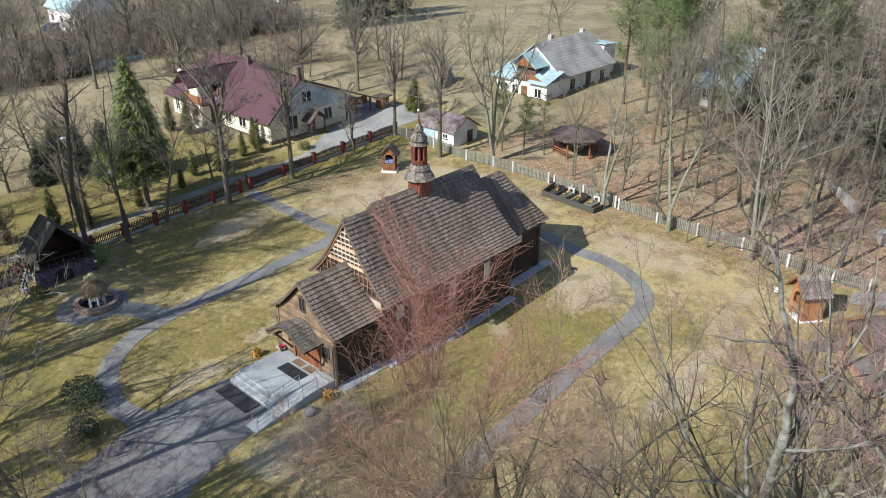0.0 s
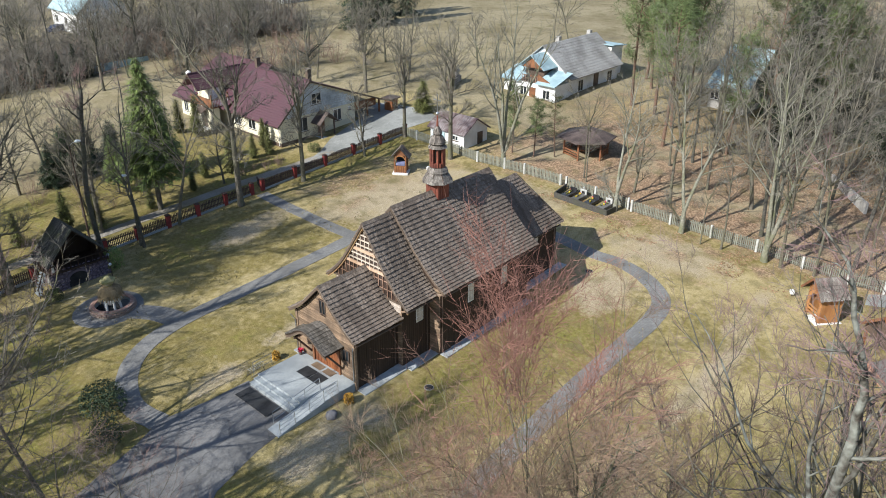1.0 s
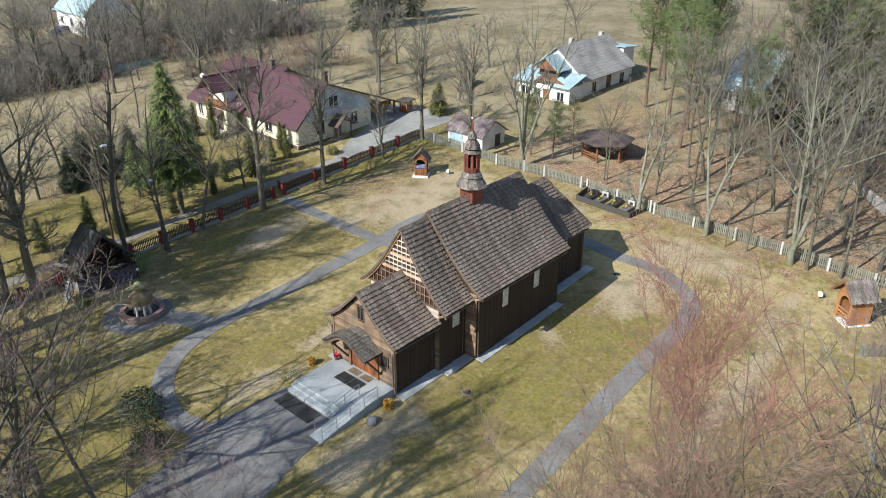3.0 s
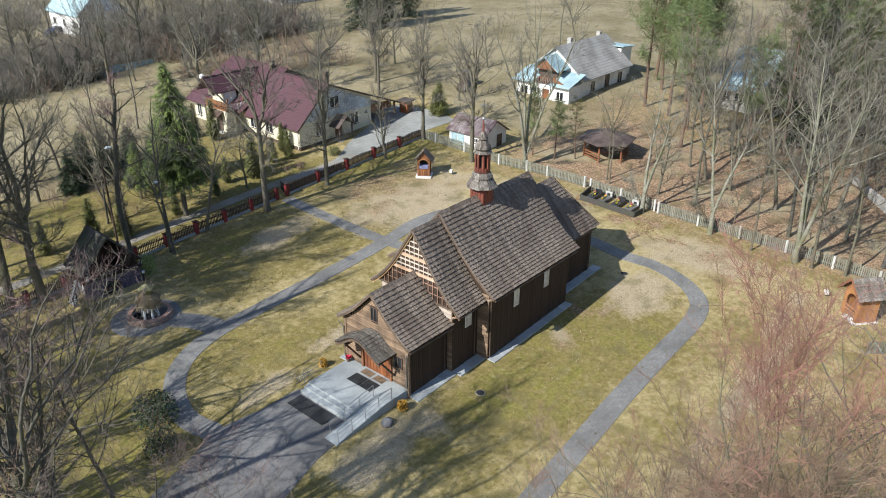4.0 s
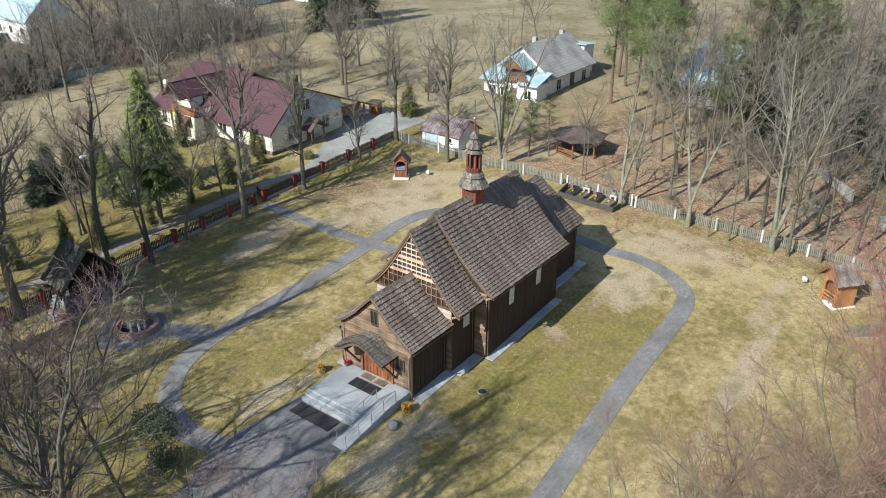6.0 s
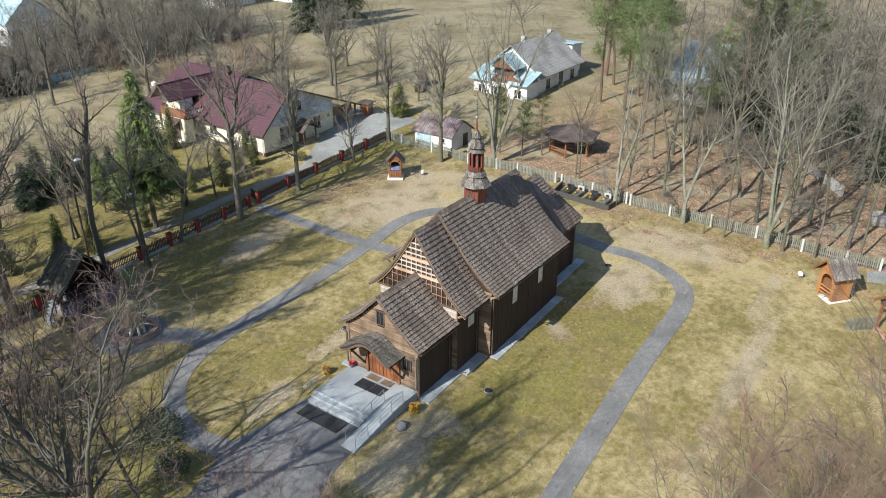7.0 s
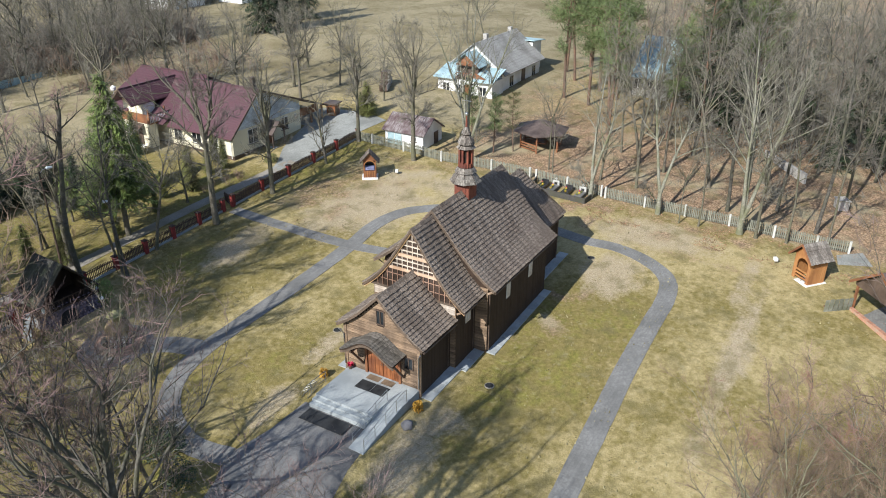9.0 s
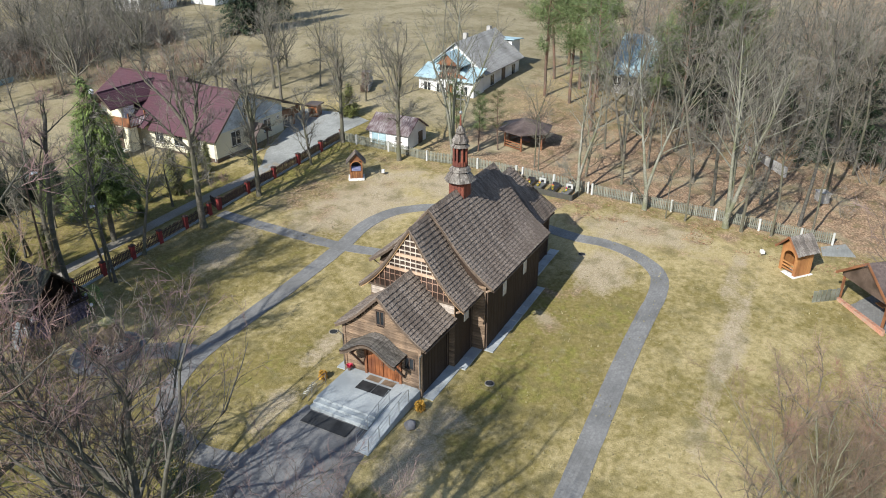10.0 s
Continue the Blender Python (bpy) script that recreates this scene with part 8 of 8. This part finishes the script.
# west of the yard, whose long shadows cross the lawn
for x, y, key, h in ((-27, 9.5, "broad", 15), (-31, 16, "tall", 17),  (-38, 11, "broad", 16), (-22, 39, "broad", 13), (-17.5, 41, "tall", 14), (-28, 36, "tall", 15), (-36, 4, "tall", 17), (-14, 46, "small", 9), (-22, 29.0, "shade", 24), (-31.5, 31.5, "shade", 27), (-42, 29, "broad", 17), (-25, 34, "shade", 26), (-33, 12, "broad", 14), (-35, 24, "tall", 24), (-19.5, 33.6, "shade", 21), (-20, 50, "broad", 12), (-9, 52, "small", 9), (-12, 58, "tall", 13)):
    plant(key, x, y, h, rng=rng, group="trees west of the yard")
for key, x, y, h, turn in (("tower", -30.5, 21.4, 25, 40), ("shade", -37.5, 28.0, 27, 160), ("tower", -34.6, 3.2, 26, 0), ("tower", -34.2, -0.1, 25, 140), ("tower", -37.0, 8.2, 23, 250)):
    plant(key, x, y, h, turn, group="trees west of the yard")
# fields and far hedges
for x, y, key, h in ((19.6, 83.2, "mossy", 12.5), (25.3, 77.4, "mossy", 12.5), (11.7, 102.4, "mossy", 10), (28, 81, "mossy", 13), (31, 85, "pole", 14), (34, 79, "mossy", 12), (37, 85, "pole", 14), (22, 88, "pole", 13), (41, 82, "mossy", 12), (46, 80, "pole", 13), (40, 52, "tall", 14), (36, 58, "mossy", 12), (44, 47, "mossy", 13), (48, 56, "small", 9), (30, 66, "tall", 15), (24, 72, "mossy", 13), (14, 80, "tall", 15), (38, 74, "mossy", 12), (8, 90, "tall", 15), (56, 44, "small", 8), (42, 38, "small", 8), (72, 38, "mossy", 14), (76, 44, "pole", 13), (18, 98, "mossy", 15), (26, 92, "tall", 17), (34, 88, "mossy", 16), (42, 92, "tall", 17), (48, 86, "mossy", 15), (30, 104, "pole", 16), (52, 100, "mossy", 16), (6, 104, "mossy", 15), (14, 112, "broad", 14), (58, 92, "pole", 15), (88, 22, "mossy", 16), (95, 12, "slim", 18), (102, 4, "slim", 18), (90, -6, "slim", 19), (98, -16, "mossy", 18)):
    plant(key, x, y, h, rng=rng, group="trees of the fields")


def thicket(name, spots, material, label, seed, stems=26, tall=2.6, wide=1.6):
    """Many-stemmed leafless scrub, all of one hedge in one body."""
    rng = random.Random(seed)
    wood = Wood(rng)
    for x, y, k in spots:
        z = ground_z(x, y)
        if max(abs(x - 15), abs(y - 15)) > 60:
            z -= 1.0
        for _ in range(stems):
            a, r = rng.uniform(0, 6.28), wide * k * math.sqrt(rng.random())
            p = Vector((x + 0.5 * r * math.cos(a), y + 0.5 * r * math.sin(a), z))
            tip = wander(rng, p, Vector((0.5 * math.cos(a), 0.5 * math.sin(a), 1)), tall * k * rng.uniform(0.6, 1.15), 3, 0.16, 0.05)
            wood.limb(tip, [0.026 * k, 0.019 * k, 0.012 * k, 0.006], 3)
            for _ in range(6):
                b = tip[1].lerp(tip[3], rng.random())
                e = b + Vector((rng.gauss(0, 0.5), rng.gauss(0, 0.5), rng.gauss(0.5, 0.35))) * k
                wood.spike(b, e, 0.013 * k)
    ob = new(name, raw_mesh(name, wood.v, wood.f, material))
    return tagged(ob, label, "scrub", kind="stuff")


def belt(n, x0, x1, y0, y1, seed, lo=0.8, hi=1.5):
    rng = random.Random(seed)
    return [(rng.uniform(x0, x1), rng.uniform(y0, y1), rng.uniform(lo, hi)) for _ in range(n)]


def hedge(n, a, b, depth, seed, lo, hi):
    rng = random.Random(seed)
    out = []
    for _ in range(n):
        u, w = rng.random(), rng.uniform(-depth, depth)
        out.append((a[0] + (b[0] - a[0]) * u + w * 0.45, a[1] + (b[1] - a[1]) * u + w * 0.9, rng.uniform(lo, hi)))
    return out


def band(n, line, depth, seed, lo, hi):
    """Bushes in a band of some depth behind a broken line."""
    rng = random.Random(seed)
    out = []
    for _ in range(n):
        k = rng.randrange(len(line) - 1)
        (xa, ya), (xb, yb) = line[k], line[k + 1]
        u, d = rng.random(), depth * rng.random() ** 1.4
        out.append((xa + (xb - xa) * u + 0.35 * d, ya + (yb - ya) * u + 1.0 + d, rng.uniform(lo, hi)))
    return out


BROOK = [(-8, 95), (3, 91), (12, 88), (24, 90), (33, 85), (45, 87), (54, 83)]
thicket("field_scrub", band(340, BROOK, 22, 1, 1.3, 2.9), "twig_dark", "leafless dark brown scrub along the stream", 71, stems=13)
rng = random.Random(57)
for i in range(48):
    k = rng.randrange(len(BROOK) - 1)
    u, d = rng.random(), rng.uniform(0, 18)
    x, y = BROOK[k][0] + (BROOK[k + 1][0] - BROOK[k][0]) * u + 0.35 * d, BROOK[k][1] + (BROOK[k + 1][1] - BROOK[k][1]) * u + d
    plant(("mossy", "stem", "slim", "stem")[i % 4], x, y, rng.uniform(9, 15), rng=rng, group="trees along the stream")
thicket("far_wood", hedge(70, (-10, 165), (120, 100), 12, 3, 2.2, 3.6) + belt(24, 120, 190, 20, 60, 4, 2.0, 3.2), "twig_dark", "leafless far wood beyond the houses", 72, stems=14)
thicket("red_scrub", band(60, BROOK, 14, 5, 1.2, 2.4) + belt(30, 22, 44, 62, 80, 15, 0.8, 1.7) + belt(36, 84, 130, -40, 20, 6, 2.2, 3.6), "twig_red", "reddish leafless scrub", 73, stems=16)
thicket("undergrowth", belt(20, 33, 70, -40, 4, 7, 0.4, 0.8) + belt(75, 48, 80, -34, 4, 17, 0.9, 2.2), "twig_dark", "dark leafless undergrowth in the wood", 74, stems=11)
thicket("garden_shrubs", belt(12, -18, 2, 40, 58, 8, 0.5, 0.9) + belt(6, 8, 14, 37, 40, 9, 0.3, 0.5), "twig_red", "leafless garden shrubs", 75, stems=18)


# ---- fallen leaves and dry tufts ----
def scatter(name, n, zones, material, size, seed, label, upright=False):
    rng = random.Random(seed)
    v, f = [], []
    while len(f) < n:
        x0, x1, y0, y1, keep = zones[rng.randrange(len(zones))]
        x, y = rng.uniform(x0, x1), rng.uniform(y0, y1)
        if noise.noise((x * 0.35, y * 0.35, seed)) < keep or (-14.2 < x < 17 and -1.2 < y < 10):
            continue
        z = ground_z(x, y) + 0.02
        a, s = rng.uniform(0, 6.28), size * rng.uniform(0.5, 1.3)
        u, w = Vector((math.cos(a), math.sin(a), rng.uniform(-0.3, 0.3))) * s, Vector((-math.sin(a), math.cos(a), rng.uniform(-0.3, 0.3))) * s * 0.7
        p = Vector((x, y, z + 0.02))
        k = len(v)
        if upright:
            tip = p + Vector((rng.gauss(0, 0.06), rng.gauss(0, 0.06), s * 1.6))
            v += [p - w, p + w, tip]
            f.append((k, k + 1, k + 2))
        else:
            v += [p - u, p - w, p + u, p + w]
            f.append((k, k + 1, k + 2, k + 3))
    return tagged(new(name, raw_mesh(name, v, f, material)), label, "ground cover", kind="stuff")


scatter("fallen_leaves", 7000, [(29.5, 60, -30, 14, -0.4), (24, 29, -25, 12, 0.1)], "dry_leaf", 0.08, 3, "scattered dry brown beech leaves")
scatter("dry_tufts", 5000, [(-20, 29, -28, -2, -0.05), (-15, 29, 20, 33, 0.0)], "dry_grass", 0.07, 5, "short dry grass tufts in the lawn", True)
